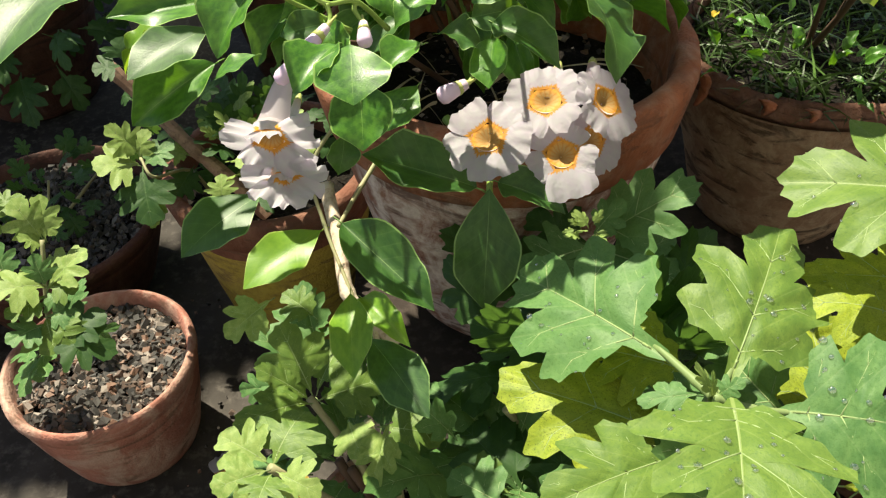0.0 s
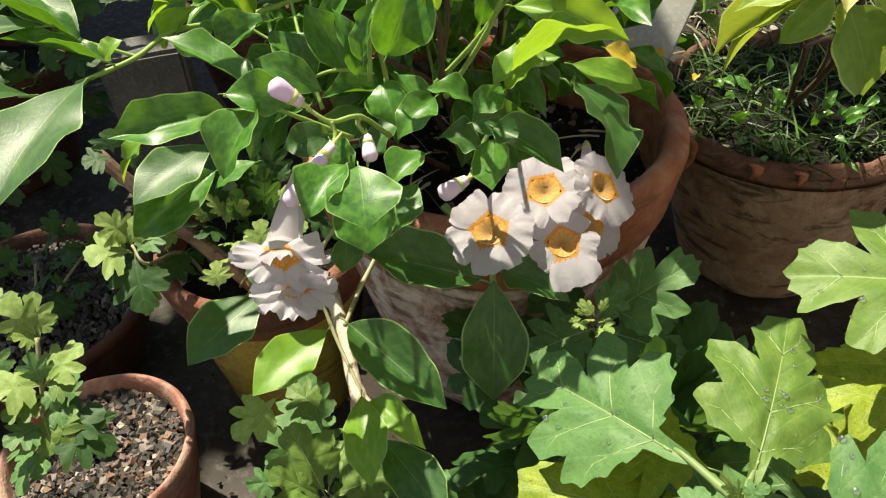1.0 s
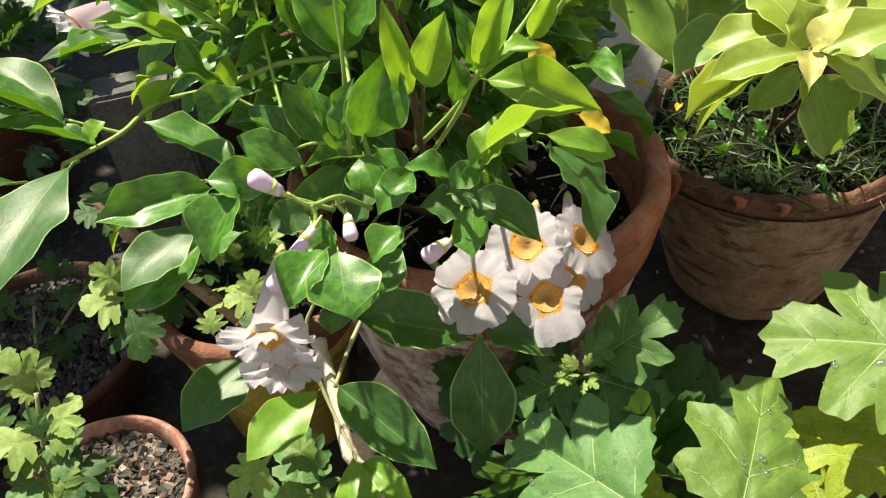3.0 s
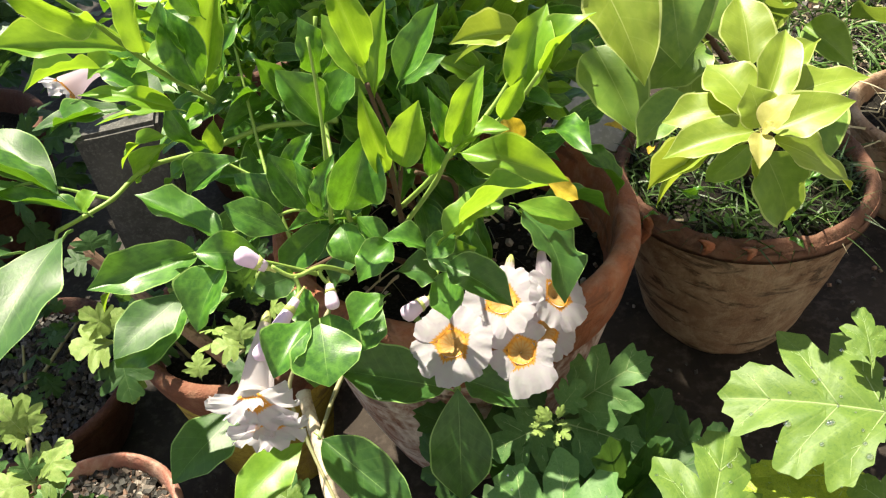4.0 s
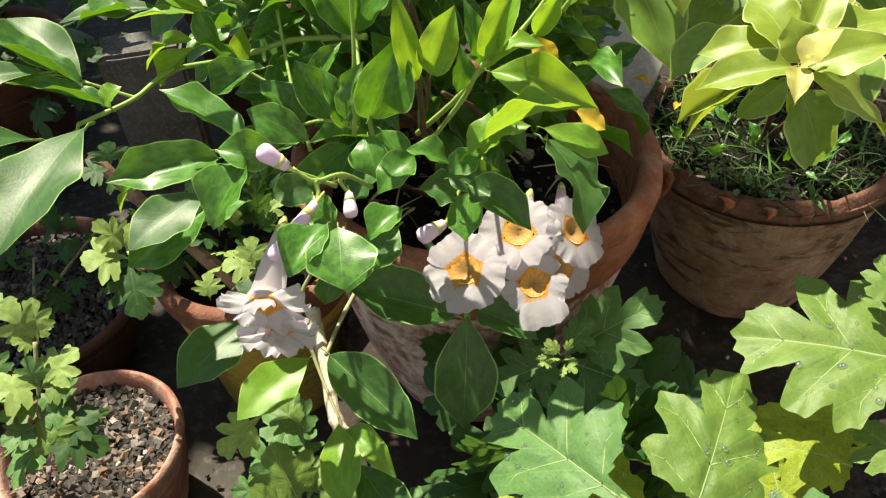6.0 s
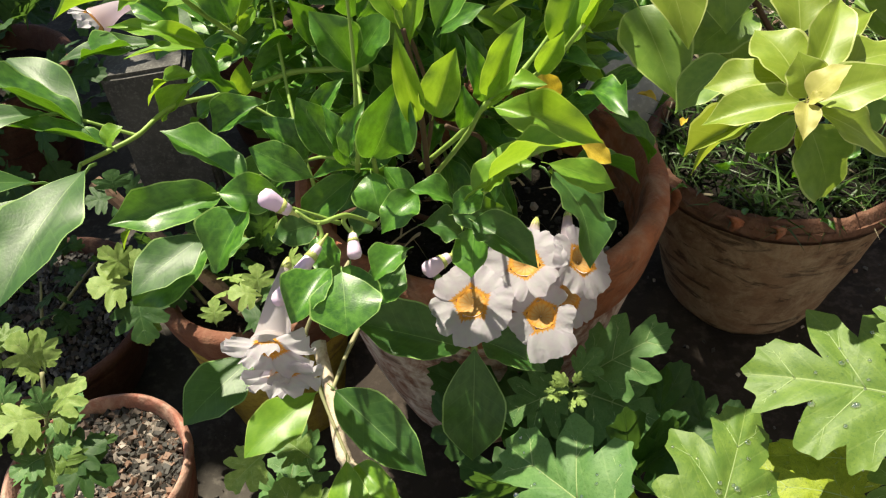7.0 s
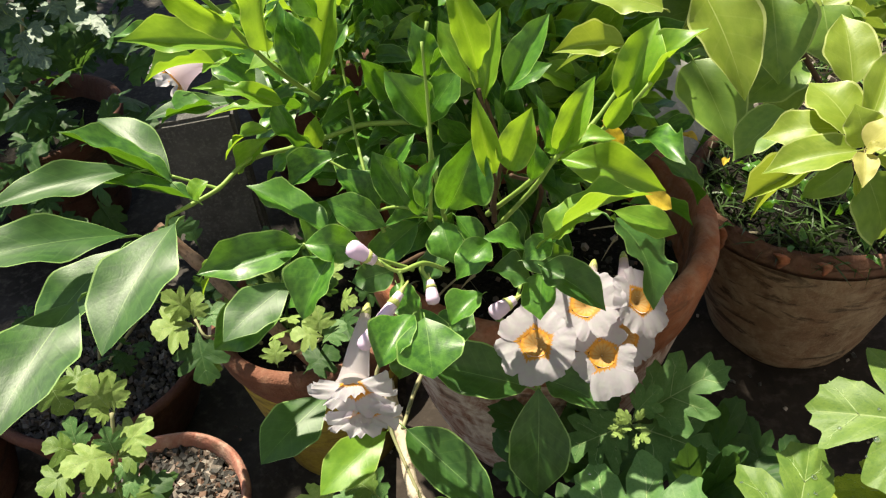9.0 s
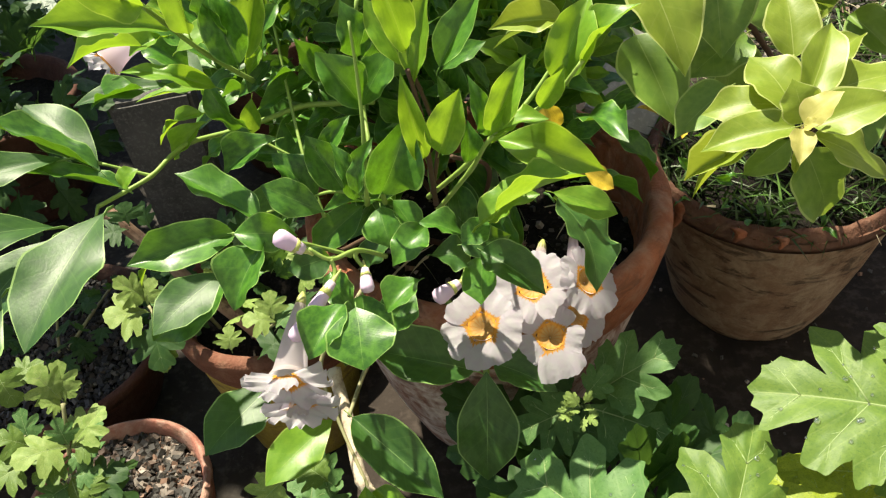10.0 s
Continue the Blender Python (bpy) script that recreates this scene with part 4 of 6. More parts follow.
clay_pot("flower_pot", pose(-0.2735, 0.3735, 0.0), 0.098, 0.051, 0.0712, 0.014, 0.0068, 0.018, "clay_small", "small pinkish terracotta pot filled with gravel", 0.0008, 13.0, 0.0005, 0.002)
earth("pot_soil", pose(-0.2735, 0.3735, 0.080), 0.064, "soil", "dark soil under the gravel of the small pot", 0.004, 6.0)
grit("gravel", pose(-0.2735, 0.3735, 0.081), 0.063, 2000, 0.0054, "brown and grey angular gravel in the small pot", 7)

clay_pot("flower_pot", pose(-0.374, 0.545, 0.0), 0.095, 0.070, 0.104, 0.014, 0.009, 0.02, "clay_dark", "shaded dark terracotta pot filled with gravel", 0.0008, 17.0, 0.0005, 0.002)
earth("pot_soil", pose(-0.374, 0.545, 0.076), 0.094, "soil", "dark soil in the shaded pot", 0.004, 8.0)
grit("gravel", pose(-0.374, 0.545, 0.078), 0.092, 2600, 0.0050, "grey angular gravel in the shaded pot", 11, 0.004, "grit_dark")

clay_pot("flower_pot", pose(-0.515, 0.464, 0.0), 0.095, 0.054, 0.0736, 0.014, 0.009, 0.02, "clay_dark", "reddish terracotta pot at the edge of the group", 0.0008, 19.0, 0.0005, 0.002)
earth("pot_soil", pose(-0.515, 0.464, 0.076), 0.064, "soil", "dark soil in the reddish pot", 0.004, 9.0)
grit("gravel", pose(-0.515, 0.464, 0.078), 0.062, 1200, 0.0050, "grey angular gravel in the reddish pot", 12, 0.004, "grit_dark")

clay_pot("flower_pot", pose(-0.150, 0.506, 0.0), 0.175, 0.055, 0.083, 0.026, 0.011, 0.02, "clay_yellow", "terracotta pot with a yellow painted body", 0.0012, 23.0, 0.004, 0.0)
earth("pot_soil", pose(-0.150, 0.506, 0.156), 0.073, "soil", "dark soil in the yellow painted pot", 0.004, 14.0)

clay_pot("flower_pot", pose(-0.035, 0.185, LEDGE - 0.001), 0.060, 0.042, 0.052, 0.014, 0.008, 0.02, "clay_small", "small terracotta pot under the front lobed plant", 0.0008, 29.0)
earth("pot_soil", pose(-0.035, 0.185, LEDGE + 0.042), 0.044, "soil", "dark soil in the small front pot", 0.003, 15.0)
clay_pot("flower_pot", pose(0.150, 0.150, LEDGE - 0.001), 0.090, 0.045, 0.062, 0.014, 0.008, 0.02, "clay_dark", "dark terracotta pot under the large lobed plant", 0.0008, 31.0)
earth("pot_soil", pose(0.150, 0.150, LEDGE + 0.072), 0.053, "soil", "dark soil below the large lobed plant", 0.003, 16.0)

# ---- slabs, block, stakes ----
chunk("marble_slab", look((0.163, 0.585, 0.282), (0.163 + 0.1, 0.585 - 0.62, 0.282 + 0.72), 38) , (0.056, 0.078, 0.010), "slab", "grey marble offcut leaning behind the large pot", "slab", 0.0015, 0.0006)
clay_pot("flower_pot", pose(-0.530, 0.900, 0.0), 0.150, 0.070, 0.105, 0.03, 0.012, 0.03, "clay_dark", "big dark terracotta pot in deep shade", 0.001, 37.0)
earth("pot_soil", pose(-0.530, 0.900, 0.123), 0.092, "soil", "dark soil in the big shaded pot", 0.004, 18.0)
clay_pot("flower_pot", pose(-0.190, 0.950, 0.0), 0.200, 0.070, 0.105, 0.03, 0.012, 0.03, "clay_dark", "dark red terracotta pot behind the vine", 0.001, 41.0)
earth("pot_soil", pose(-0.190, 0.950, 0.173), 0.091, "soil", "dark soil in the dark red pot", 0.004, 20.0)
chunk("stone_block", pose(-0.300, 0.800, 0.100, 0, 0, 10), (0.085, 0.050, 0.200), "block", "rough grey stone block standing among the pots", "block", 0.004, 0.003)


def stake(name, a, b, r, material, label, seed=0):
    """A weathered stick, a little bent and splintered."""
    rnd = random.Random(seed)
    a, b = Vector(a), Vector(b)
    line = glide([a.lerp(b, k) + Vector([rnd.uniform(-0.0015, 0.0015) for _ in range(3)]) for k in (0, 0.25, 0.5, 0.75, 1.0)], 4)
    bm = bmesh.new()
    tube(bm, line, [r * rnd.uniform(0.88, 1.1) for _ in line], 9)
    return tagged(part(name, bm, MAT[material], None, "", None, False), label, "stick")


stake("wooden_stake", (-0.147, 0.455, 0.156), (-0.259, 0.523, 0.257), 0.0055, "wood", "weathered brown stick leaning out of the yellow pot", 5)


# ---- unseen plain walls added behind and beside the camera: they cut sky and bounce fill ----
chunk("fill_wall_south", pose(0.2, -0.86, 1.30), (3.4, 0.12, 2.6), "plaster", "unseen plain white wall added to bounce fill light", "wall", 0.01, 0.003, "structure")
chunk("fill_wall_east", pose(1.95, 0.63, 1.30), (0.12, 3.08, 2.6), "plaster", "unseen plain white wall added beside the ledge for fill light", "wall", 0.01, 0.003, "structure")


# ---- an unseen tree added to shade the far side of the yard ----
def shade_tree():
    """A small unseen tree added beyond the pots; its crown is set over the yard to break the sun."""
    tree = thing("tree", (-1.55, 2.30, 0.0), "small unseen tree added to shade the yard", "tree")
    bm = bmesh.new()
    line = glide([(-1.55, 2.30, 0.0), (-1.52, 2.27, 0.5), (-1.42, 2.15, 1.0), (-1.25, 1.98, 1.5)])
    tube(bm, line, [0.06 - 0.002 * i for i in range(len(line))], 10)
    part("trunk", bm, MAT["wood"], tree)
    for end in ((-0.85, 1.18, 1.40), (-0.86, 0.92, 1.26), (-1.3, 1.6, 1.75), (-0.80, 1.70, 1.5), (-1.05, 2.4, 1.6), (-0.26, 1.00, 1.36)):
        bm = bmesh.new()
        line = glide([(-1.46, 2.20, 0.85), Vector((-1.46, 2.20, 0.85)).lerp(Vector(end), 0.5) + Vector((0, 0, 0.12)), end])
        tube(bm, line, [0.026 - 0.0016 * i for i in range(len(line))], 8)
        part("branch", bm, MAT["wood"], tree)
    # thin places left in the added crown, by the ground spots to be lit
    gaps = ((-0.420, 0.720, 0.130), (-0.365, 0.640, 0.090), (-0.205, 0.400, 0.060), (-0.165, 0.345, 0.045), (-0.262, 0.352, 0.040))
    rnd = random.Random(77)
    verts, faces = [], []
    for centre, spread, count in (((-0.244, 0.92, 1.40), (0.10, 0.08, 0.05), 140), ((-0.236, 1.12, 1.40), (0.05, 0.07, 0.04), 38), ((-0.040, 1.14, 1.40), (0.09, 0.10, 0.05), 130), ((-0.89, 0.86, 1.25), (0.10, 0.15, 0.05), 260), ((-1.10, 1.42, 1.40), (0.14, 0.14, 0.06), 320), ((-0.82, 1.18, 1.40), (0.26, 0.10, 0.08), 900), ((-0.98, 1.80, 1.40), (0.60, 0.26, 0.14), 2200), ((-1.30, 2.00, 1.65), (0.36, 0.30, 0.2), 600), ((-0.72, 2.02, 1.45), (0.56, 0.34, 0.16), 1300)):
        for _ in range(count):
            c = Vector(centre) + Vector((rnd.gauss(0, 0.5) * spread[0], rnd.gauss(0, 0.5) * spread[1], rnd.gauss(0, 0.6) * spread[2]))
            fall = c - Vector((-0.28, 0.42, 0.865)) * (c.z / 0.865)
            if shades(c) or any(math.hypot(fall.x - gx, fall.y - gy) < gr for gx, gy, gr in gaps):
                continue
            turn = Euler((rnd.uniform(-0.9, 0.9), rnd.uniform(-0.9, 0.9), rnd.uniform(0, 6.28))).to_matrix()
            s = rnd.uniform(0.03, 0.06)
            k = len(verts)
            verts += [tuple(c + turn @ Vector(q) * s) for q in ((0, -1, 0), (0.42, -0.2, 0.1), (0.3, 0.5, 0.05), (0, 1, -0.1), (-0.3, 0.5, 0.05), (-0.42, -0.2, 0.1))]
            faces += [(k, k + 1, k + 2, k + 3), (k, k + 3, k + 4, k + 5)]
    me = bpy.data.meshes.new("crown")
    me.from_pydata(verts, [], faces)
    me.uv_layers.new(name="blade")
    me.materials.append(MAT["boug_dark"])
    settle(new("crown", me), tree, Matrix.Identity(4))


shade_tree()

grass("grass", pose(0.247, 0.498, LEDGE + 0.136), 0.086, 900, 0.030, "grass", "short green grass growing in the old pot", 51)
grass("grass", pose(0.247, 0.500, LEDGE + 0.136), 0.076, 110, 0.046, "light_grass", "long loose blades of grass in the old pot", 58, 0.55, 0.0010)
grass("dry_grass", pose(0.247, 0.498, LEDGE + 0.137), 0.080, 14, 0.036, "dull_straw", "dry straw stalks among the grass", 52, 1.4)
grass("grass", pose(0.560, 0.880, LEDGE), 0.17, 900, 0.060, "light_grass", "sunlit green grass on the ledge", 53, 0.9, 0.0013)
grass("dry_grass", pose(0.500, 0.850, LEDGE + 0.002), 0.20, 420, 0.060, "dull_straw", "dry straw lying on the ledge among the grass", 59, 2.4, 0.0014)
grit("ledge_grit", pose(0.500, 0.860, LEDGE), 0.20, 700, 0.0075, "pale crumbs and broken shards on the sunny ledge", 60, 0.0)
grit("ledge_grit", pose(0.300, 0.480, LEDGE), 0.22, 220, 0.0032, "small pale stones and crumbs on the ledge", 54, 0.0)
grit("ground_grit", pose(-0.210, 0.400, 0.0), 0.16, 160, 0.003, "small pale crumbs on the ground", 55, 0.0)
clay_pot("flower_pot", pose(0.470, 0.600, LEDGE - 0.001), 0.100, 0.050, 0.075, 0.014, 0.009, 0.02, "clay_right", "brown terracotta pot with dry stalks", 0.0012, 43.0)
earth("pot_soil", pose(0.470, 0.600, LEDGE + 0.082), 0.067, "soil", "dark soil in the brown pot", 0.004, 22.0)
grass("dry_grass", pose(0.470, 0.600, LEDGE + 0.083), 0.05, 60, 0.07, "straw", "dry pale stalks hanging from the brown pot", 56, 1.0)

# ---- trumpet vine in the large pot ----
vine = thing("trumpet_vine", (0.020, 0.405, 0.300), "glossy green trumpet vine with white orange-throated flowers", "plant")
leaf(vine, "vine_young", (-0.126, 0.366, 0.475), (-0.158, 0.354, 0.478), 0.006, 35)
leaf(vine, "vine_gloss", (-0.110, 0.390, 0.443), (-0.143, 0.414, 0.452), 0.022, 0, 3)
leaf(vine, "vine_young", (-0.098, 0.363, 0.451), (-0.138, 0.359, 0.469), 0.011, -25)
leaf(vine, "vine_gloss", (-0.122, 0.376, 0.447), (-0.170, 0.368, 0.446), 0.013, 0, 3)
leaf(vine, "vine_young", (-0.102, 0.370, 0.445), (-0.137, 0.360, 0.449), 0.012, 30)
stem(vine, [(-0.0261, 0.3751, 0.4261), (-0.0476, 0.3837, 0.4218), (-0.0662, 0.3877, 0.4194), (-0.0846, 0.3840, 0.4161), (-0.1017, 0.3768, 0.4162), (-0.1192, 0.3659, 0.4198), (-0.1272, 0.3536, 0.4213), (-0.1344, 0.3396, 0.4209), (-0.1458, 0.3285, 0.4209), (-0.1556, 0.3193, 0.4214)], 0.0016, 0.001, "stem_green")
stem(vine, [(-0.1344, 0.3396, 0.4209), (-0.1439, 0.3402, 0.4250), (-0.1552, 0.3404, 0.4303)], 0.0009, 0.0007, "stem_green")
stem(vine, [(-0.1552, 0.3404, 0.4303), (-0.1632, 0.3399, 0.4346), (-0.1709, 0.3386, 0.4365)], 0.0007, 0.0005, "stem_green")
stem(vine, [(-0.1543, 0.3169, 0.4232), (-0.1557, 0.3086, 0.4198), (-0.1616, 0.3073, 0.4217), (-0.1720, 0.3028, 0.4185)], 0.0008, 0.0005, "stem_green")
leaf(vine, "vine_gloss", (-0.1450, 0.3015, 0.4310), (-0.1641, 0.2334, 0.4197), 0.0355, 4, 3)
leaf(vine, "vine_gloss", (-0.1657, 0.2960, 0.4308), (-0.2234, 0.2578, 0.4523), 0.0254, -4, 3)
leaf(vine, "vine_gloss", (-0.1754, 0.3036, 0.4175), (-0.2105, 0.2626, 0.3964), 0.0313, 6, 3)
leaf(vine, "vine_gloss", (-0.1835, 0.2663, 0.4213), (-0.1965, 0.1938, 0.4189), 0.0357, -6, 3)
leaf(vine, "vine_gloss", (-0.1491, 0.3237, 0.4382), (-0.1894, 0.3613, 0.4534), 0.0239, 10, 3)
leaf(vine, "vine", (-0.1501, 0.3241, 0.4387), (-0.1982, 0.3360, 0.4632), 0.0147, 30, 0)
leaf(vine, "vine_gloss", (-0.1623, 0.3236, 0.4467), (-0.2227, 0.2969, 0.4511), 0.0192, -4, 3)
leaf(vine, "vine", (-0.1397, 0.3181, 0.4312), (-0.1795, 0.3184, 0.4450), 0.0124, 28, 0)
leaf(vine, "vine_young", (-0.1404, 0.3183, 0.4315), (-0.1324, 0.3223, 0.4384), 0.0131, 0, 1)
stem(vine, [(-0.0812, 0.3672, 0.4499), (-0.0925, 0.3455, 0.4787), (-0.0980, 0.3230, 0.5064), (-0.0950, 0.2882, 0.5348), (-0.0939, 0.2567, 0.5596)], 0.0013, 0.0008, "stem_green")
leaf(vine, "vine_young", (-0.0984, 0.3320, 0.4985), (-0.1486, 0.3198, 0.5125), 0.0171, -14, 0)
leaf(vine, "vine_young", (-0.0902, 0.2854, 0.5314), (-0.1087, 0.2659, 0.5601), 0.0147, -10, 1)
leaf(vine, "vine_young", (-0.0903, 0.3242, 0.4998), (-0.0844, 0.3240, 0.5372), 0.0208, -22, 4)
leaf(vine, "vine", (-0.0804, 0.3456, 0.4707), (-0.0862, 0.3547, 0.5040), 0.0244, 14, 1)
leaf(vine, "vine_young", (-0.0785, 0.3568, 0.4682), (-0.0619, 0.3619, 0.5111), 0.0215, -12, 0)
leaf(vine, "vine_young", (-0.0051, 0.3031, 0.4872), (-0.0180, 0.3181, 0.5094), 0.0142, -6, 0)
leaf(vine, "vine_young", (-0.0038, 0.3042, 0.4931), (-0.0116, 0.3035, 0.5335), 0.0159, 8, 4)
leaf(vine, "vine_young", (-0.0020, 0.3010, 0.4803), (0.0075, 0.3169, 0.5130), 0.0118, -10, 0)
leaf(vine, "vine", (0.0085, 0.3106, 0.4801), (0.0279, 0.3240, 0.5050), 0.0141, 8, 0)
leaf(vine, "vine_young", (0.0540, 0.2963, 0.4755), (0.0680, 0.3062, 0.5073), 0.0187, 14, 1)
leaf(vine, "vine_young", (0.0590, 0.2942, 0.4789), (0.0822, 0.2948, 0.5088), 0.0188, -16, 4)
leaf(vine, "vine", (-0.0911, 0.3004, 0.4123), (-0.1367, 0.2836, 0.4148), 0.0221, -16, 0)
leaf(vine, "vine_young", (-0.111, 0.372, 0.432), (-0.138, 0.368, 0.422), 0.012, 10)
leaf(vine, "vine_young", (-0.110, 0.370, 0.428), (-0.132, 0.364, 0.412), 0.011, -10)
leaf(vine, "vine_young", (-0.085, 0.371, 0.438), (-0.090, 0.369, 0.418), 0.013)
leaf(vine, "vine", (-0.084, 0.353, 0.428), (-0.115, 0.349, 0.418), 0.014, 10)
leaf(vine, "vine", (-0.072, 0.345, 0.430), (-0.102, 0.341, 0.418), 0.016, -5)
leaf(vine, "vine", (-0.075, 0.288, 0.429), (-0.110, 0.306, 0.445), 0.020, 24)
leaf(vine, "vine", (-0.082, 0.272, 0.437), (-0.057, 0.274, 0.431), 0.016, 26)
leaf(vine, "vine", (-0.069, 0.272, 0.432), (-0.087, 0.251, 0.415), 0.021, 15)
leaf(vine, "vine_gloss", (-0.093, 0.275, 0.413), (-0.120, 0.247, 0.408), 0.023, 0, 3)
stem(vine, [(-0.040, 0.291, 0.400), (-0.057, 0.286, 0.414), (-0.072, 0.276, 0.430), (-0.083, 0.273, 0.436)], 0.0011, 0.0007, "stem_green")
leaf(vine, "vine", (-0.152, 0.408, 0.466), (-0.185, 0.402, 0.479), 0.014, -19)
leaf(vine, "vine", (-0.136, 0.389, 0.466), (-0.114, 0.385, 0.449), 0.019, 6)
leaf(vine, "vine", (-0.099, 0.371, 0.459), (-0.124, 0.375, 0.478), 0.017, 26)
leaf(vine, "vine", (-0.103, 0.366, 0.452), (-0.088, 0.361, 0.422), 0.018, 18)
leaf(vine, "vine", (-0.134, 0.369, 0.451), (-0.163, 0.368, 0.446), 0.013, 31)
leaf(vine, "vine_young", (-0.108, 0.355, 0.476), (-0.085, 0.363, 0.483), 0.015)
leaf(vine, "vine", (-0.082, 0.351, 0.481), (-0.090, 0.352, 0.507), 0.016, -40)
leaf(vine, "vine_young", (-0.116, 0.375, 0.474), (-0.135, 0.368, 0.471), 0.012)
leaf(vine, "vine", (-0.071, 0.351, 0.500), (-0.080, 0.354, 0.521), 0.016, -34)
leaf(vine, "vine", (-0.061, 0.369, 0.487), (-0.074, 0.362, 0.467), 0.014, -1)
leaf(vine, "vine", (-0.028, 0.335, 0.450), (-0.043, 0.337, 0.478), 0.023, 23)
leaf(vine, "vine", (-0.028, 0.335, 0.450), (-0.010, 0.339, 0.475), 0.018, 10)
leaf(vine, "vine", (-0.021, 0.282, 0.441), (-0.005, 0.282, 0.476), 0.027, 10, 1)
leaf(vine, "vine_young", (-0.001, 0.282, 0.457), (-0.006, 0.282, 0.495), 0.013)
leaf(vine, "vine_young", (0.005, 0.275, 0.464), (0.015, 0.275, 0.492), 0.018, -10)
leaf(vine, "vine", (0.025, 0.293, 0.456), (0.020, 0.293, 0.484), 0.012, 10)
leaf(vine, "vine_young", (0.026, 0.286, 0.464), (0.040, 0.286, 0.495), 0.015, -10)
leaf(vine, "vine_young", (0.026, 0.283, 0.460), (0.035, 0.283, 0.479), 0.009)
leaf(vine, "vine_young", (0.027, 0.284, 0.461), (0.046, 0.279, 0.475), 0.012, -20)
leaf(vine, "vine", (0.016, 0.292, 0.445), (0.018, 0.293, 0.464), 0.011, 18)
leaf(vine, "vine_young", (0.046, 0.288, 0.471), (0.055, 0.286, 0.489), 0.011)
leaf(vine, "vine", (-0.026, 0.333, 0.476), (-0.028, 0.334, 0.501), 0.020, 22)
leaf(vine, "vine", (-0.023, 0.333, 0.476), (-0.010, 0.333, 0.497), 0.015, 22)
leaf(vine, "vine", (0.010, 0.330, 0.467), (0.029, 0.325, 0.481), 0.010, 15)
leaf(vine, "vine", (-0.031, 0.293, 0.433), (-0.025, 0.299, 0.457), 0.010, -39)
leaf(vine, "vine", (-0.049, 0.321, 0.433), (-0.034, 0.329, 0.450), 0.011, 20)
leaf(vine, "vine", (-0.041, 0.314, 0.420), (-0.054, 0.323, 0.446), 0.017, -15)
leaf(vine, "vine", (-0.035, 0.303, 0.422), (-0.040, 0.310, 0.449), 0.015, 28)
leaf(vine, "vine", (-0.057, 0.320, 0.407), (-0.072, 0.334, 0.431), 0.019, 24)
leaf(vine, "vine", (-0.051, 0.307, 0.414), (-0.077, 0.312, 0.429), 0.017, -25)
leaf(vine, "vine_gloss", (-0.048, 0.283, 0.408), (-0.067, 0.278, 0.407), 0.015, -35)
leaf(vine, "vine", (-0.024, 0.298, 0.421), (-0.021, 0.282, 0.410), 0.017, 20)
leaf(vine, "vine", (-0.018, 0.299, 0.423), (-0.007, 0.284, 0.410), 0.014, -27)
leaf(vine, "vine", (-0.004, 0.281, 0.422), (-0.020, 0.267, 0.415), 0.016, -10)
leaf(vine, "vine", (0.011, 0.273, 0.421), (-0.006, 0.275, 0.431), 0.012, 20)
leaf(vine, "vine", (0.023, 0.277, 0.426), (0.010, 0.267, 0.422), 0.012, -18)
leaf(vine, "vine_gloss", (0.010, 0.282, 0.408), (0.031, 0.279, 0.413), 0.015, 35)
leaf(vine, "vine_gloss", (0.018, 0.276, 0.409), (0.043, 0.254, 0.402), 0.020, 5)
leaf(vine, "vine", (0.019, 0.285, 0.397), (0.016, 0.267, 0.384), 0.018, 25)
leaf(vine, "vine_gloss", (-0.004, 0.287, 0.399), (0.015, 0.284, 0.395), 0.018, -17)
leaf(vine, "vine", (-0.038, 0.238, 0.424), (-0.052, 0.217, 0.420), 0.018, 10)
leaf(vine, "vine", (-0.033, 0.234, 0.426), (-0.031, 0.210, 0.417), 0.027, -5, 3)
leaf(vine, "vine", (-0.045, 0.261, 0.420), (-0.037, 0.247, 0.411), 0.013, 19)
leaf(vine, "vine", (-0.009, 0.262, 0.409), (-0.025, 0.250, 0.405), 0.015, 15)
leaf(vine, "vine_gloss", (0.054, 0.309, 0.406), (0.073, 0.269, 0.388), 0.031, -42, 2)
leaf(vine, "vine_young", (0.030, 0.304, 0.446), (0.073, 0.286, 0.439), 0.019, 25)
leaf(vine, "vine_young", (0.018, 0.265, 0.434), (0.059, 0.265, 0.457), 0.020, -25, 4)
leaf(vine, "vine_young", (0.051, 0.288, 0.427), (0.078, 0.281, 0.417), 0.014, 15)
leaf(vine, "vine_young", (0.023, 0.276, 0.424), (0.041, 0.275, 0.441), 0.016, -24)
leaf(vine, "vine_yellow", (0.051, 0.318, 0.453), (0.057, 0.314, 0.439), 0.014)
leaf(vine, "vine_yellow", (0.067, 0.302, 0.425), (0.080, 0.299, 0.416), 0.012)
stem(vine, [(-0.000, 0.321, 0.400), (-0.000, 0.301, 0.441), (-0.001, 0.300, 0.466), (-0.004, 0.300, 0.487)], 0.0013, 0.0009, "stem_brown")
stem(vine, [(-0.003, 0.323, 0.403), (0.016, 0.307, 0.432), (0.028, 0.293, 0.456), (0.050, 0.289, 0.473), (0.062, 0.286, 0.491)], 0.0013, 0.0008, "stem_green")
stem(vine, [(-0.024, 0.322, 0.403), (-0.026, 0.319, 0.434), (-0.028, 0.340, 0.448), (-0.027, 0.339, 0.476), (-0.023, 0.343, 0.497)], 0.0012, 0.0008, "stem_green")
# leaves under the flowers: darker colour stands for the shade on them
leaf(vine, "vine_gloss", (0.010, 0.280, 0.322), (-0.043, 0.288, 0.338), 0.032, 2, 0)
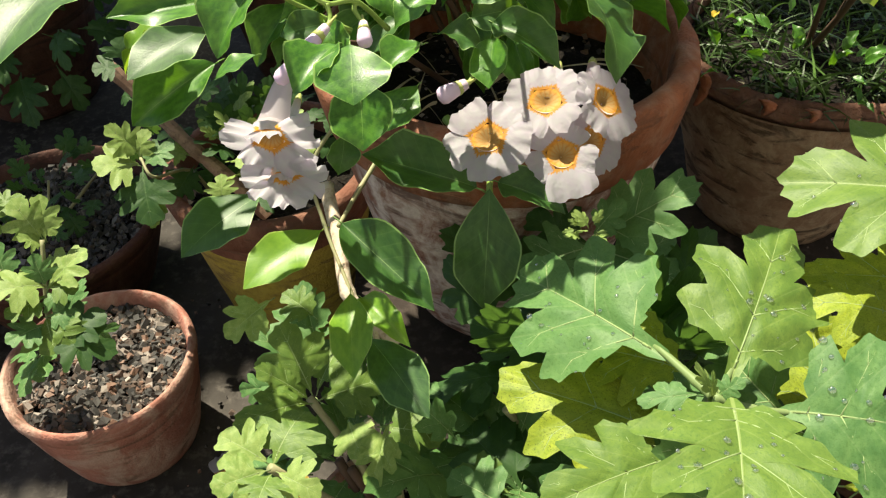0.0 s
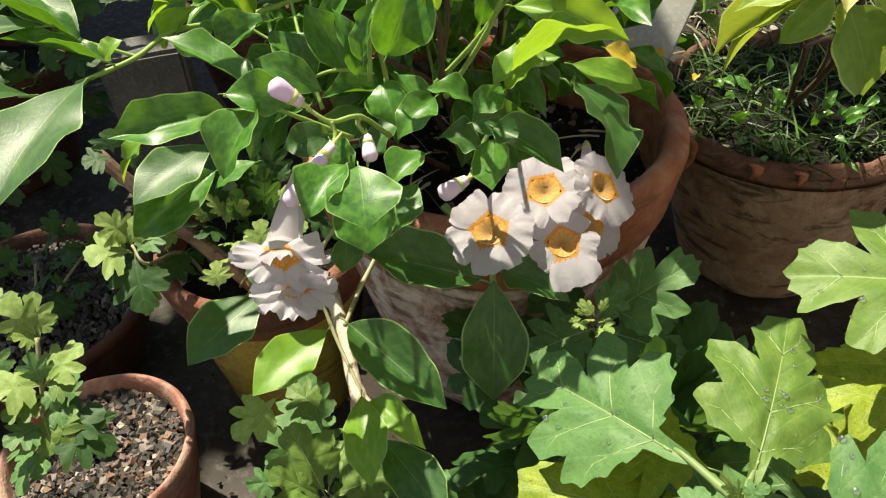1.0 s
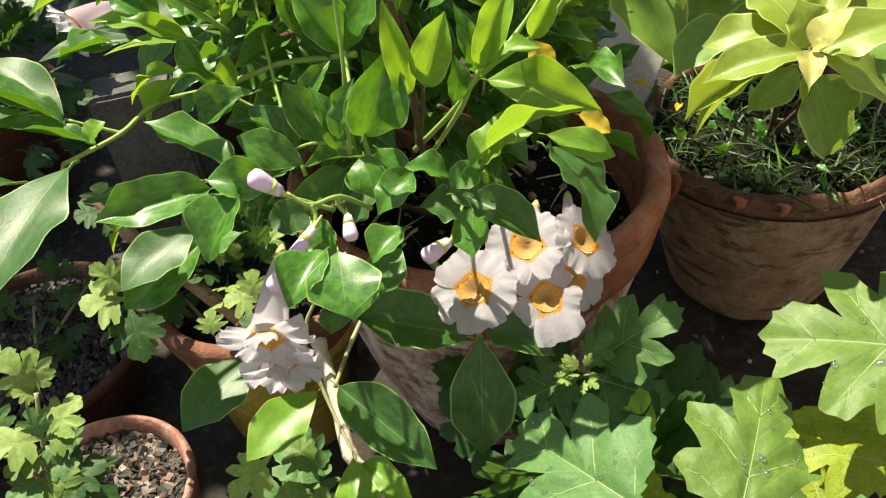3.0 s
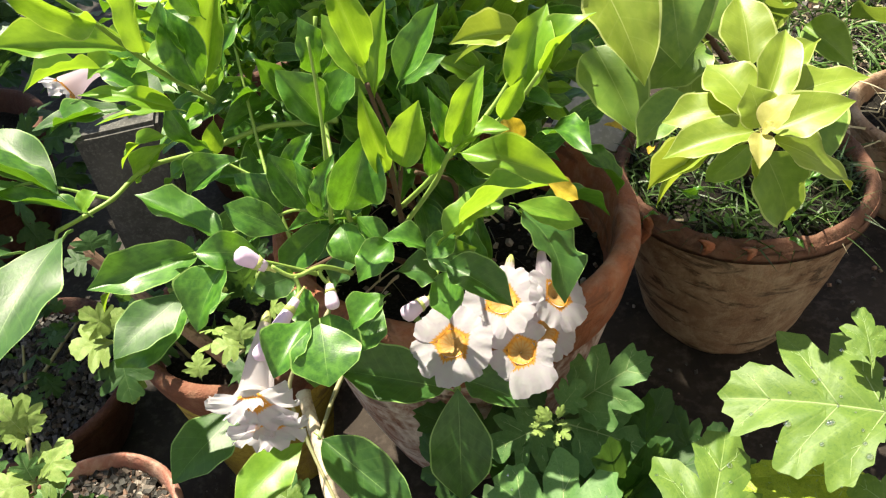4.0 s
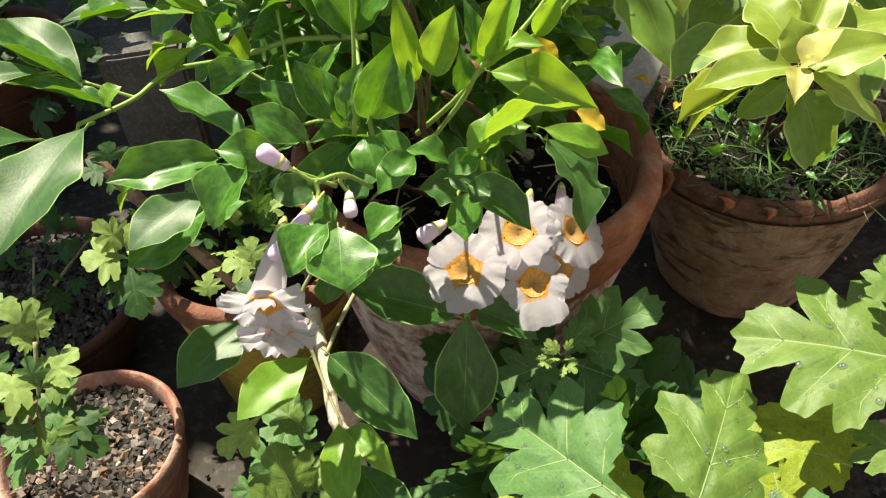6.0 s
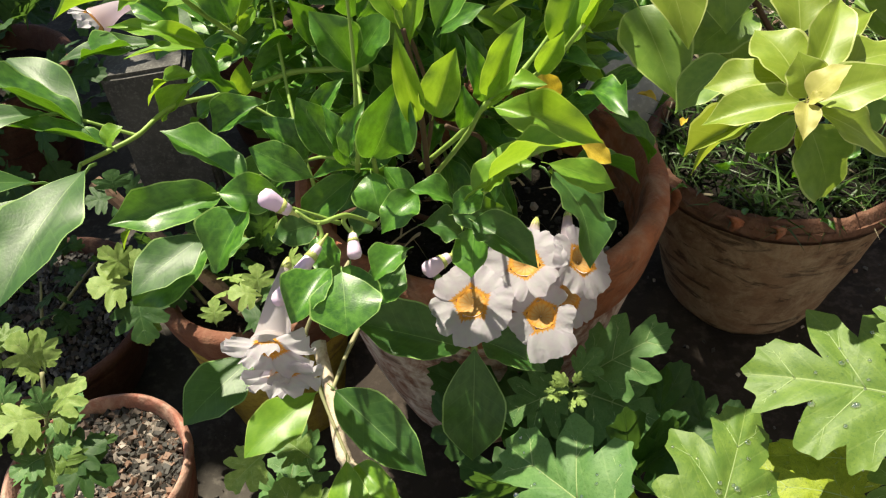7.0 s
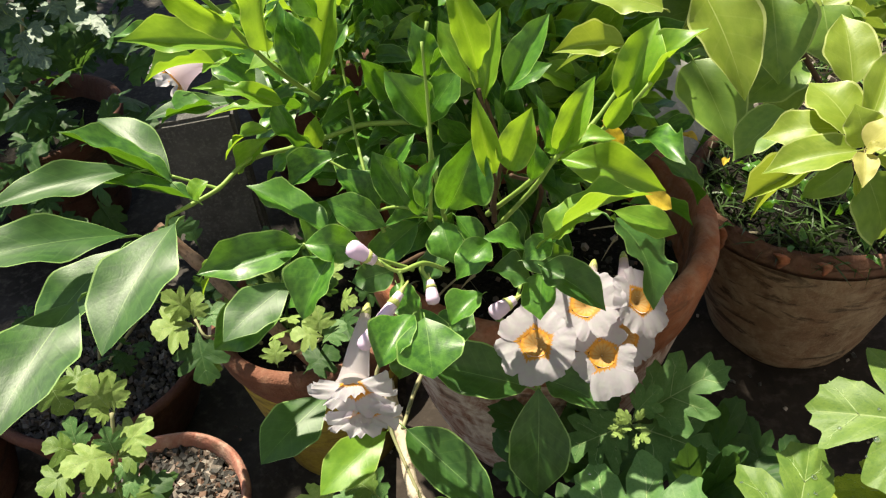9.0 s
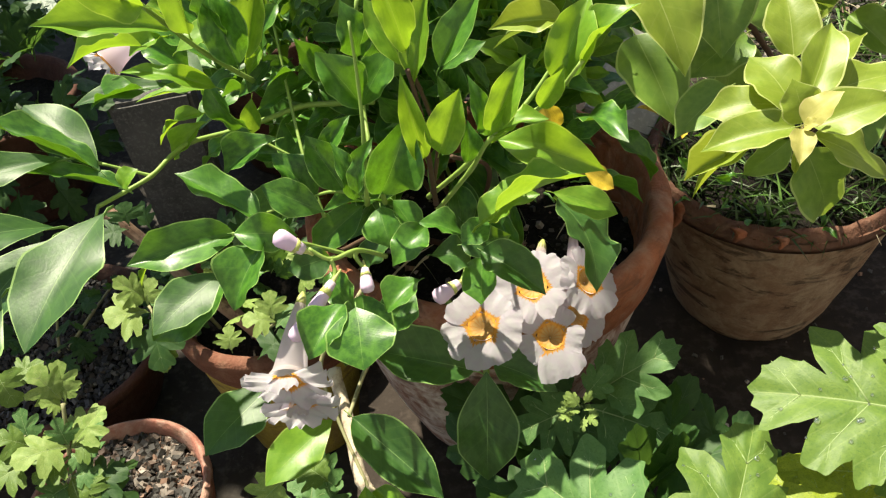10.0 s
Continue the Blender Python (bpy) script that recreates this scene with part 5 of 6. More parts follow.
leaf(vine, "vine_gloss", (0.016, 0.279, 0.322), (0.011, 0.245, 0.276), 0.032, 0, 3)
leaf(vine, "vine", (-0.015, 0.299, 0.367), (-0.030, 0.281, 0.355), 0.022, 10)
leaf(vine, "vine_gloss", (-0.020, 0.319, 0.388), (-0.040, 0.305, 0.374), 0.021, 22)
leaf(vine, "vine_gloss", (0.020, 0.285, 0.321), (0.050, 0.266, 0.318), 0.022, 3)
leaf(vine, "vine_gloss", (-0.052, 0.260, 0.321), (-0.011, 0.223, 0.300), 0.026, 3)
# sun through this leaf is given by the lighter leaf colour
leaf(vine, "vine_young", (-0.064, 0.268, 0.310), (-0.097, 0.237, 0.304), 0.025, 0, 3)
leaf(vine, "vine_gloss", (-0.095, 0.290, 0.315), (-0.128, 0.255, 0.308), 0.031, 4, 3)
leaf(vine, "vine_young", (-0.048, 0.231, 0.305), (-0.044, 0.188, 0.299), 0.019, 0, 3)
leaf(vine, "vine_young", (-0.043, 0.230, 0.303), (-0.022, 0.205, 0.302), 0.013, 0, 2)
leaf(vine, "vine_gloss", (-0.041, 0.220, 0.287), (-0.014, 0.178, 0.284), 0.023, 0, 3)
leaf(vine, "vine", (-0.039, 0.290, 0.375), (-0.039, 0.269, 0.354), 0.029, 3)
leaf(vine, "vine_gloss", (-0.051, 0.297, 0.343), (-0.054, 0.285, 0.329), 0.015, -30)
leaf(vine, "vine", (-0.105, 0.306, 0.379), (-0.144, 0.286, 0.362), 0.023, -28)
leaf(vine, "vine", (-0.085, 0.303, 0.384), (-0.105, 0.298, 0.375), 0.015, 20)
leaf(vine, "vine_young", (-0.126, 0.334, 0.389), (-0.156, 0.319, 0.372), 0.014, 10)
stem(vine, [(-0.004, 0.336, 0.323), (0.015, 0.304, 0.313), (0.016, 0.282, 0.317)], 0.0022, 0.0015, "stem_green")
stem(vine, [(-0.024, 0.338, 0.326), (-0.047, 0.298, 0.311), (-0.055, 0.266, 0.314)], 0.0014, 0.001, "stem_mum")
stem(vine, [(-0.042, 0.309, 0.359), (-0.066, 0.287, 0.335), (-0.062, 0.269, 0.312), (-0.049, 0.238, 0.298), (-0.043, 0.223, 0.283)], 0.001, 0.0008, "stem_mum")
# lighter leaf colour in the upper tufts brightens them as if sunlit
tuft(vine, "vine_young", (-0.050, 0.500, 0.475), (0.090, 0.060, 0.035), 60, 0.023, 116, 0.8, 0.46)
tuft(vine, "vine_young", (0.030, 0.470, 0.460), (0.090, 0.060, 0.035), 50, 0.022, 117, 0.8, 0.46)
tuft(vine, "vine", (-0.020, 0.470, 0.455), (0.110, 0.070, 0.040), 60, 0.026, 118, 0.6, 0.5)
for foot, top in (((0.010, 0.420, 0.330), (-0.075, 0.500, 0.500)), ((0.020, 0.430, 0.330), (0.000, 0.520, 0.505)), ((0.030, 0.430, 0.330), (0.060, 0.490, 0.490)), ((0.000, 0.420, 0.330), (-0.045, 0.450, 0.480)), ((0.030, 0.410, 0.330), (0.040, 0.430, 0.470))):
    stem(vine, [foot, Vector(foot).lerp(Vector(top), 0.5) + Vector((0.008, 0.006, 0.012)), top], 0.0011, 0.0006, "stem_green")
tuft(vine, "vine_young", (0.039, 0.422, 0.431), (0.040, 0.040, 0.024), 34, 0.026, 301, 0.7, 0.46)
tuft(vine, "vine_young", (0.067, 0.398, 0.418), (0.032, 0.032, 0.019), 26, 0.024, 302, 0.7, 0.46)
tuft(vine, "vine", (-0.029, 0.416, 0.428), (0.040, 0.040, 0.024), 30, 0.026, 303, 0.7, 0.46)
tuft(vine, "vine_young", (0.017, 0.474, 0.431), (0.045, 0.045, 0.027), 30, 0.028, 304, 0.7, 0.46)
tuft(vine, "vine", (-0.072, 0.460, 0.418), (0.040, 0.040, 0.024), 26, 0.026, 305, 0.7, 0.46)
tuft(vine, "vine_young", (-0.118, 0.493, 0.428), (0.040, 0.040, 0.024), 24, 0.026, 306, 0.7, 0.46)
tuft(vine, "vine", (0.042, 0.395, 0.415), (0.035, 0.035, 0.021), 24, 0.024, 307, 0.7, 0.46)
tuft(vine, "vine_gloss", (-0.0702, 0.4132, 0.4411), (0.040, 0.030, 0.030), 46, 0.019, 119, 0.6, 0.42)
tuft(vine, "vine_young", (-0.0725, 0.4182, 0.4619), (0.040, 0.030, 0.028), 24, 0.018, 120, 0.7, 0.40)
tuft(vine, "vine", (0.0142, 0.3961, 0.4483), (0.030, 0.025, 0.030), 22, 0.020, 123, 0.6, 0.42)
stem(vine, [(-0.0009, 0.3200, 0.4078), (0.0042, 0.3114, 0.4434), (-0.0005, 0.3059, 0.4751), (-0.0050, 0.3042, 0.4886), (-0.0124, 0.3103, 0.5109)], 0.0011, 0.0006, "stem_brown")
stem(vine, [(-0.0301, 0.3022, 0.4193), (-0.0265, 0.3045, 0.4519), (-0.0255, 0.3136, 0.4744), (-0.0255, 0.3218, 0.4988)], 0.0011, 0.0006, "stem_green")
stem(vine, [(0.0010, 0.3145, 0.4016), (0.0176, 0.2948, 0.4390), (0.0251, 0.2822, 0.4623), (0.0414, 0.2896, 0.4730), (0.0610, 0.3033, 0.4921)], 0.0012, 0.0007, "stem_green")
stem(vine, [(-0.0557, 0.3300, 0.3913), (-0.0618, 0.3470, 0.4110), (-0.0679, 0.3763, 0.4293), (-0.0717, 0.4013, 0.4579), (-0.0732, 0.4092, 0.4820)], 0.001, 0.0006, "stem_green")
stem(vine, [(-0.0678, 0.3651, 0.4015), (-0.0902, 0.3747, 0.4134), (-0.1012, 0.3756, 0.4300), (-0.1106, 0.3807, 0.4362)], 0.0008, 0.0005, "stem_green")
stem(vine, [(-0.0287, 0.3039, 0.4211), (-0.0449, 0.3148, 0.4190), (-0.0626, 0.3205, 0.4111), (-0.0792, 0.3175, 0.4085)], 0.0009, 0.0006, "stem_green")
tuft(vine, "vine", (0.000, 0.430, 0.365), (0.100, 0.060, 0.040), 90, 0.038, 106, 0.2, 0.46)
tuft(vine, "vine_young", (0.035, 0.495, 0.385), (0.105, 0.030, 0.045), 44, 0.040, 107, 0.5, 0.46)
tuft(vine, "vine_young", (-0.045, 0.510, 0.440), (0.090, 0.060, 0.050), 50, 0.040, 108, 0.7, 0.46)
tuft(vine, "vine", (0.020, 0.400, 0.375), (0.095, 0.075, 0.055), 70, 0.036, 101, 0.5, 0.46)
tuft(vine, "vine", (0.000, 0.470, 0.410), (0.120, 0.080, 0.070), 90, 0.040, 102, 0.6, 0.46)
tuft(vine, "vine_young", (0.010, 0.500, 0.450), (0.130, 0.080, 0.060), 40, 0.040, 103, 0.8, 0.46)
tuft(vine, "vine", (-0.070, 0.495, 0.400), (0.060, 0.070, 0.060), 44, 0.038, 104, 0.5, 0.46)
stem(vine, [(0.020, 0.405, 0.300), (0.000, 0.390, 0.360), (-0.030, 0.360, 0.400)], 0.0019, 0.0012, "stem_brown")
stem(vine, [(0.020, 0.410, 0.300), (0.030, 0.380, 0.370), (0.010, 0.330, 0.420)], 0.0016, 0.0010, "stem_brown")
stem(vine, [(0.010, 0.410, 0.300), (-0.030, 0.430, 0.370), (-0.090, 0.440, 0.420)], 0.0019, 0.0012, "stem_brown")
stem(vine, [(0.030, 0.420, 0.300), (0.040, 0.450, 0.380), (0.050, 0.500, 0.440)], 0.0019, 0.0012, "stem_brown")
stem(vine, [(0.010, 0.420, 0.300), (-0.010, 0.460, 0.380), (-0.030, 0.500, 0.450)], 0.0019, 0.0012, "stem_brown")
stem(vine, [(0.000, 0.400, 0.300), (-0.030, 0.360, 0.350), (-0.050, 0.310, 0.385)], 0.0019, 0.0012, "stem_brown")
stem(vine, [(-0.064, 0.297, 0.313), (-0.056, 0.265, 0.305), (-0.051, 0.240, 0.296), (-0.041, 0.230, 0.289), (-0.030, 0.225, 0.277)], 0.0036, 0.003, "pale_wood")
stem(vine, [(-0.040, 0.232, 0.289), (-0.038, 0.219, 0.279), (-0.043, 0.215, 0.274)], 0.0018, 0.0008, "pale_wood")
# flowers and buds
flower(vine, (0.016, 0.291, 0.342), (-0.120, -0.400, 0.910), 0.0200, 195, back=(0.029, 0.322, 0.339), seed=0, spread=0.05, lengths=(0.98, 0.94, 0.88, 0.94, 0.96), mouth=1.08)
flower(vine, (0.044, 0.309, 0.349), (-0.100, -0.360, 0.930), 0.0215, 160, back=(0.053, 0.338, 0.349), seed=1, spread=0.05, lengths=(0.84, 0.82, 0.90, 0.82, 0.84))
flower(vine, (0.050, 0.288, 0.333), (0.020, -0.500, 0.860), 0.0205, 185, back=(0.057, 0.315, 0.333), seed=2, spread=0.05, lengths=(1.12, 0.68, 0.76, 0.76, 0.68))
flower(vine, (0.073, 0.312, 0.345), (0.550, -0.400, 0.740), 0.0205, 170, back=(0.071, 0.346, 0.346), seed=3, spread=0.05, lengths=(0.92, 0.82, 0.84, 0.84, 0.82))
flower(vine, (0.066, 0.304, 0.328), (0.400, -0.600, 0.650), 0.0185, 150, back=(0.068, 0.334, 0.327), seed=4, spread=0.0, lengths=(0.9, 0.8, 0.7, 0.8, 0.9))
flower(vine, (-0.0666, 0.2292, 0.3916), (-0.040, -0.900, -0.140), 0.0205, 0, back=(-0.0600, 0.262, 0.405), seed=1, spread=(2.2, 0.10, 0.25, 0.25, 0.10), lengths=(0.72, 0.90, 0.86, 0.86, 0.90), bell=1.20, mouth=0.98, throat=0.62)
flower(vine, (-0.0658, 0.2314, 0.3721), (0.050, -0.860, -0.260), 0.0205, 4, back=(-0.0640, 0.276, 0.378), seed=3, spread=(2.2, 0.12, 0.25, 0.25, 0.12), lengths=(0.50, 0.92, 1.0, 1.0, 0.92), bell=1.05, mouth=0.70, throat=0.62)
flower(vine, (-0.1667, 0.4156, 0.4405), (-0.700, -0.550, -0.250), 0.0200, 20, back=(-0.1497, 0.4308, 0.4418), seed=2, spread=0.75, lengths=(0.6, 0.7, 0.75, 0.7, 0.6), bell=1.15)
bud(vine, (-0.0510, 0.2515, 0.4424), (-0.0602, 0.2516, 0.4514), 0.0042)
bud(vine, (-0.031, 0.262, 0.419), (-0.030, 0.252, 0.415), 0.0034)
bud(vine, (0.0069, 0.2990, 0.3667), (-0.0056, 0.2915, 0.3648), 0.0048)
bud(vine, (-0.043, 0.251, 0.424), (-0.053, 0.237, 0.419), 0.0035)
bud(vine, (-0.052, 0.241, 0.419), (-0.060, 0.231, 0.414), 0.0035)
stem(vine, [(-0.024, 0.284, 0.404), (-0.033, 0.267, 0.425), (-0.043, 0.259, 0.429), (-0.051, 0.260, 0.435)], 0.0011, 0.0008, "stem_green")
stem(vine, [(-0.033, 0.267, 0.425), (-0.034, 0.265, 0.423), (-0.031, 0.262, 0.419)], 0.001, 0.0008, "stem_green")
stem(vine, [(-0.043, 0.259, 0.429), (-0.042, 0.256, 0.425), (-0.043, 0.252, 0.423)], 0.001, 0.0008, "stem_green")
stem(vine, [(0.030, 0.345, 0.370), (0.018, 0.330, 0.366), (0.0082, 0.3002, 0.3665)], 0.001, 0.0008, "stem_green")

# ---- pale shrub and grass in the old pot ----
pot_weed = thing("weed", (0.240, 0.480, 0.256), "small dark green weeds among the grass of the old pot", "plant")
tuft(pot_weed, "vine", (0.235, 0.470, 0.268), (0.075, 0.065, 0.010), 40, 0.013, 115, 0.6, 0.5)
stem(pot_weed, [(0.240, 0.480, 0.254), (0.238, 0.475, 0.262), (0.235, 0.470, 0.270)], 0.001, 0.0006)
shrub = thing("shrub", (0.247, 0.498, 0.255), "shrub with large yellow-green pointed leaves", "plant")
leaf(shrub, "boug", (0.1421, 0.2717, 0.4604), (0.1080, 0.2768, 0.4495), 0.0184, 0, 0)
leaf(shrub, "boug", (0.1384, 0.2761, 0.4533), (0.1042, 0.2880, 0.4275), 0.0138, -14, 1)
leaf(shrub, "boug", (0.1406, 0.2786, 0.4501), (0.1083, 0.2857, 0.4201), 0.0085, 24, 2)
leaf(shrub, "boug_dark", (0.1416, 0.2726, 0.4538), (0.1285, 0.2796, 0.4321), 0.0160, 8, 0)
leaf(shrub, "boug_dark", (0.1479, 0.2719, 0.4497), (0.1675, 0.2760, 0.4066), 0.0302, 0, 3)
leaf(shrub, "boug", (0.1486, 0.2692, 0.4572), (0.1853, 0.2625, 0.4298), 0.0217, -6, 3)
leaf(shrub, "boug", (0.1486, 0.2715, 0.4598), (0.1796, 0.2706, 0.4695), 0.0192, 6, 0)
leaf(shrub, "boug", (0.1576, 0.2874, 0.4623), (0.1969, 0.2919, 0.4657), 0.0200, -5, 3)
leaf(shrub, "boug", (0.1438, 0.2776, 0.4624), (0.1353, 0.3098, 0.4705), 0.0259, 6, 3)
leaf(shrub, "boug", (0.1545, 0.3106, 0.4661), (0.1572, 0.3399, 0.4841), 0.0232, -6, 0)
leaf(shrub, "boug", (0.1481, 0.2791, 0.4655), (0.1680, 0.3127, 0.4800), 0.0176, 8, 0)
leaf(shrub, "boug", (0.1662, 0.3034, 0.4619), (0.1866, 0.3215, 0.4695), 0.0145, -12, 1)
leaf(shrub, "boug", (0.1427, 0.2693, 0.4636), (0.1396, 0.2772, 0.4787), 0.0177, 0, 3)
leaf(shrub, "boug_pale", (0.1419, 0.2659, 0.4659), (0.1544, 0.2667, 0.4783), 0.0125, -6, 3)
leaf(shrub, "boug_pale", (0.1411, 0.2647, 0.4645), (0.1365, 0.2511, 0.4583), 0.0094, 0, 0)
leaf(shrub, "boug_pale", (0.1418, 0.2649, 0.4648), (0.1461, 0.2612, 0.4695), 0.0058, 10, 2)
leaf(shrub, "boug", (0.1423, 0.2665, 0.4544), (0.1412, 0.2617, 0.4444), 0.0035, 20, 1)
leaf(shrub, "boug", (0.1404, 0.2860, 0.4614), (0.1128, 0.2949, 0.4546), 0.0180, -4, 3)
leaf(shrub, "boug", (0.0980, 0.3511, 0.4964), (0.1118, 0.3145, 0.4603), 0.0353, -8, 0)
leaf(shrub, "boug_dark", (0.0982, 0.3509, 0.4614), (0.1103, 0.3145, 0.4346), 0.0319, 6, 0)
leaf(shrub, "boug_dark", (0.1367, 0.3718, 0.4834), (0.1356, 0.3394, 0.4512), 0.0360, 4, 0)
leaf(shrub, "boug_dark", (0.1557, 0.3666, 0.4464), (0.1246, 0.3515, 0.4352), 0.0276, -10, 3)
leaf(shrub, "boug_dark", (0.1319, 0.3166, 0.4511), (0.1064, 0.3056, 0.4353), 0.0219, 8, 0)
leaf(shrub, "boug_dark", (0.1669, 0.3795, 0.4682), (0.1678, 0.3599, 0.4458), 0.0341, 6, 3)
leaf(shrub, "boug", (0.0814, 0.3487, 0.4898), (0.0501, 0.3528, 0.4959), 0.0239, 6, 3)
leaf(shrub, "boug", (0.0645, 0.3452, 0.4761), (0.0319, 0.3469, 0.4764), 0.0154, -20, 1)
leaf(shrub, "boug_dark", (0.0615, 0.3481, 0.4704), (0.0327, 0.3466, 0.4669), 0.0092, 24, 2)
leaf(shrub, "boug", (0.1432, 0.3655, 0.4987), (0.1439, 0.3523, 0.4837), 0.0290, 4, 3)
leaf(shrub, "boug", (0.1133, 0.3585, 0.5072), (0.1085, 0.3458, 0.4900), 0.0308, -4, 0)
leaf(shrub, "boug_dark", (0.1942, 0.3928, 0.4820), (0.1897, 0.3787, 0.4662), 0.0313, -4, 3)
stem(shrub, [(0.247, 0.498, 0.250), (0.235, 0.430, 0.330), (0.185, 0.330, 0.420), (0.1437, 0.2681, 0.4607)], 0.0024, 0.0015, "stem_brown")
stem(shrub, [(0.247, 0.498, 0.250), (0.230, 0.460, 0.340), (0.165, 0.390, 0.440), (0.1302, 0.3772, 0.4898)], 0.0022, 0.0013, "stem_brown")
stem(shrub, [(0.247, 0.498, 0.250), (0.250, 0.470, 0.300), (0.235, 0.440, 0.340), (0.200, 0.400, 0.360)], 0.0015, 0.0012, "stem_brown")
tuft(shrub, "boug_dark", (0.215, 0.430, 0.420), (0.080, 0.060, 0.050), 16, 0.050, 111, 0.5, 0.62)
tuft(shrub, "boug", (0.250, 0.400, 0.470), (0.110, 0.060, 0.050), 16, 0.048, 112, 0.6, 0.6)

# ---- large lobed plant in front ----
big_mum = thing("lobed_plant", (0.150, 0.150, 0.197), "large green lobed plant with yellowing lower leaves", "plant")
WET.append(leaf(big_mum, "mum", (0.0736, 0.1574, 0.3414), (0.0235, 0.2277, 0.3190), 0.0572, -16, 0))
WET.append(leaf(big_mum, "mum_light", (0.0892, 0.1475, 0.3376), (0.1262, 0.2158, 0.3497), 0.0495, 6, 1))
WET.append(leaf(big_mum, "mum_light", (0.0874, 0.1371, 0.3456), (0.0721, 0.0714, 0.3599), 0.0572, 0, 2))
WET.append(leaf(big_mum, "mum", (0.1036, 0.1380, 0.3385), (0.1538, 0.1237, 0.3430), 0.0537, 10, 3))
leaf(big_mum, "mum_light", (0.0745, 0.1326, 0.3225), (0.0222, 0.1096, 0.3298), 0.0372, 10, 0)
leaf(big_mum, "mum_yellow", (0.0745, 0.1545, 0.3020), (0.0134, 0.1818, 0.3045), 0.0474, 4, 1)
leaf(big_mum, "mum_yellow", (0.0869, 0.1736, 0.3143), (0.0446, 0.1941, 0.3088), 0.0352, -4, 2)
leaf(big_mum, "mum", (0.0797, 0.1441, 0.3402), (0.0596, 0.1450, 0.3363), 0.0125, 10, 1)
leaf(big_mum, "mum", (0.0846, 0.1410, 0.3441), (0.0924, 0.1421, 0.3506), 0.0086, 0, 3)
leaf(big_mum, "mum_pale", (0.0815, 0.1396, 0.3456), (0.0756, 0.1437, 0.3589), 0.0050, 10, 1)
leaf(big_mum, "mum_pale", (0.0823, 0.1390, 0.3464), (0.0812, 0.1418, 0.3566), 0.0035, -10, 2)
leaf(big_mum, "mum_yellow", (0.1825, 0.2078, 0.3241), (0.1426, 0.2099, 0.3136), 0.0290, 8, 3)
leaf(big_mum, "mum_yellow", (0.1805, 0.1912, 0.3213), (0.1398, 0.1922, 0.3097), 0.0282, -8, 0)
WET.append(leaf(big_mum, "mum_light", (0.1886, 0.1868, 0.3788), (0.1178, 0.2169, 0.3719), 0.0640, 4, 0))
leaf(big_mum, "mum_light", (0.1716, 0.2028, 0.3931), (0.1767, 0.2278, 0.4013), 0.0168, 0, 1)
leaf(big_mum, "mum_yellow", (0.1774, 0.1872, 0.3419), (0.1289, 0.1966, 0.3409), 0.0293, 0, 2)
leaf(big_mum, "mum_yellow", (0.1576, 0.1735, 0.3414), (0.1211, 0.1836, 0.3414), 0.0313, 8, 3)
leaf(big_mum, "mum_light", (0.1710, 0.1572, 0.3608), (0.1590, 0.1780, 0.3612), 0.0271, 0, 1)
stem(big_mum, [(0.0831, 0.1408, 0.3439), (0.0791, 0.1472, 0.3435), (0.0693, 0.1653, 0.3412)], 0.002, 0.0013, "petiole")
stem(big_mum, [(0.0831, 0.1405, 0.3436), (0.0873, 0.1454, 0.3412), (0.0977, 0.1615, 0.3417)], 0.0018, 0.0011, "petiole")
stem(big_mum, [(0.0828, 0.1399, 0.3444), (0.0952, 0.1373, 0.3411), (0.1099, 0.1362, 0.3393)], 0.0018, 0.0011, "petiole")
stem(big_mum, [(0.0829, 0.1432, 0.3406), (0.0782, 0.1399, 0.3301), (0.0720, 0.1314, 0.3214)], 0.0014, 0.001, "petiole")
stem(big_mum, [(0.150, 0.150, 0.200), (0.120, 0.140, 0.280), (0.0837, 0.1417, 0.3419)], 0.0035, 0.0024, "stem_mum")
stem(big_mum, [(0.150, 0.150, 0.200), (0.185, 0.150, 0.300), (0.1882, 0.1813, 0.3846)], 0.003, 0.002, "stem_mum")
tuft(big_mum, "mum_yellow", (0.130, 0.150, 0.260), (0.060, 0.045, 0.030), 9, 0.060, 121, 0.3, 0.62)
water_drops("beads of rain water on the lobed leaves", 24, 61)
tuft(big_mum, "mum", (0.150, 0.130, 0.285), (0.070, 0.050, 0.035), 10, 0.062, 122, 0.4, 0.65)

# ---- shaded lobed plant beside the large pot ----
shade_mum = thing("lobed_plant", (0.075, 0.245, 0.120), "lobed plant beside the large pot, coloured dark for its shade", "plant")
leaf(shade_mum, "mum", (0.069, 0.288, 0.276), (0.121, 0.295, 0.309), 0.042, 0, 0)
leaf(shade_mum, "mum", (0.068, 0.285, 0.274), (0.117, 0.264, 0.264), 0.052, 0, 1)
leaf(shade_mum, "mum", (0.067, 0.286, 0.274), (0.028, 0.278, 0.264), 0.039, 0, 2)
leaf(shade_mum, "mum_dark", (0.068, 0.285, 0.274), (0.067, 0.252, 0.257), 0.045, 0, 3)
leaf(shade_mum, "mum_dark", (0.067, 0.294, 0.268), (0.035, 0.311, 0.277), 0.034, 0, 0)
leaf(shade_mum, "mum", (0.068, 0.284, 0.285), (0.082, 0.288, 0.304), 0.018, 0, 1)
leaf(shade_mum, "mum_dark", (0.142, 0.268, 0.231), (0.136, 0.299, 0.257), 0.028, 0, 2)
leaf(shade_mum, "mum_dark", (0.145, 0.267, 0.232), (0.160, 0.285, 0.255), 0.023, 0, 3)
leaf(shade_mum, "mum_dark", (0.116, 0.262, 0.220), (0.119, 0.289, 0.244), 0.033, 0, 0)
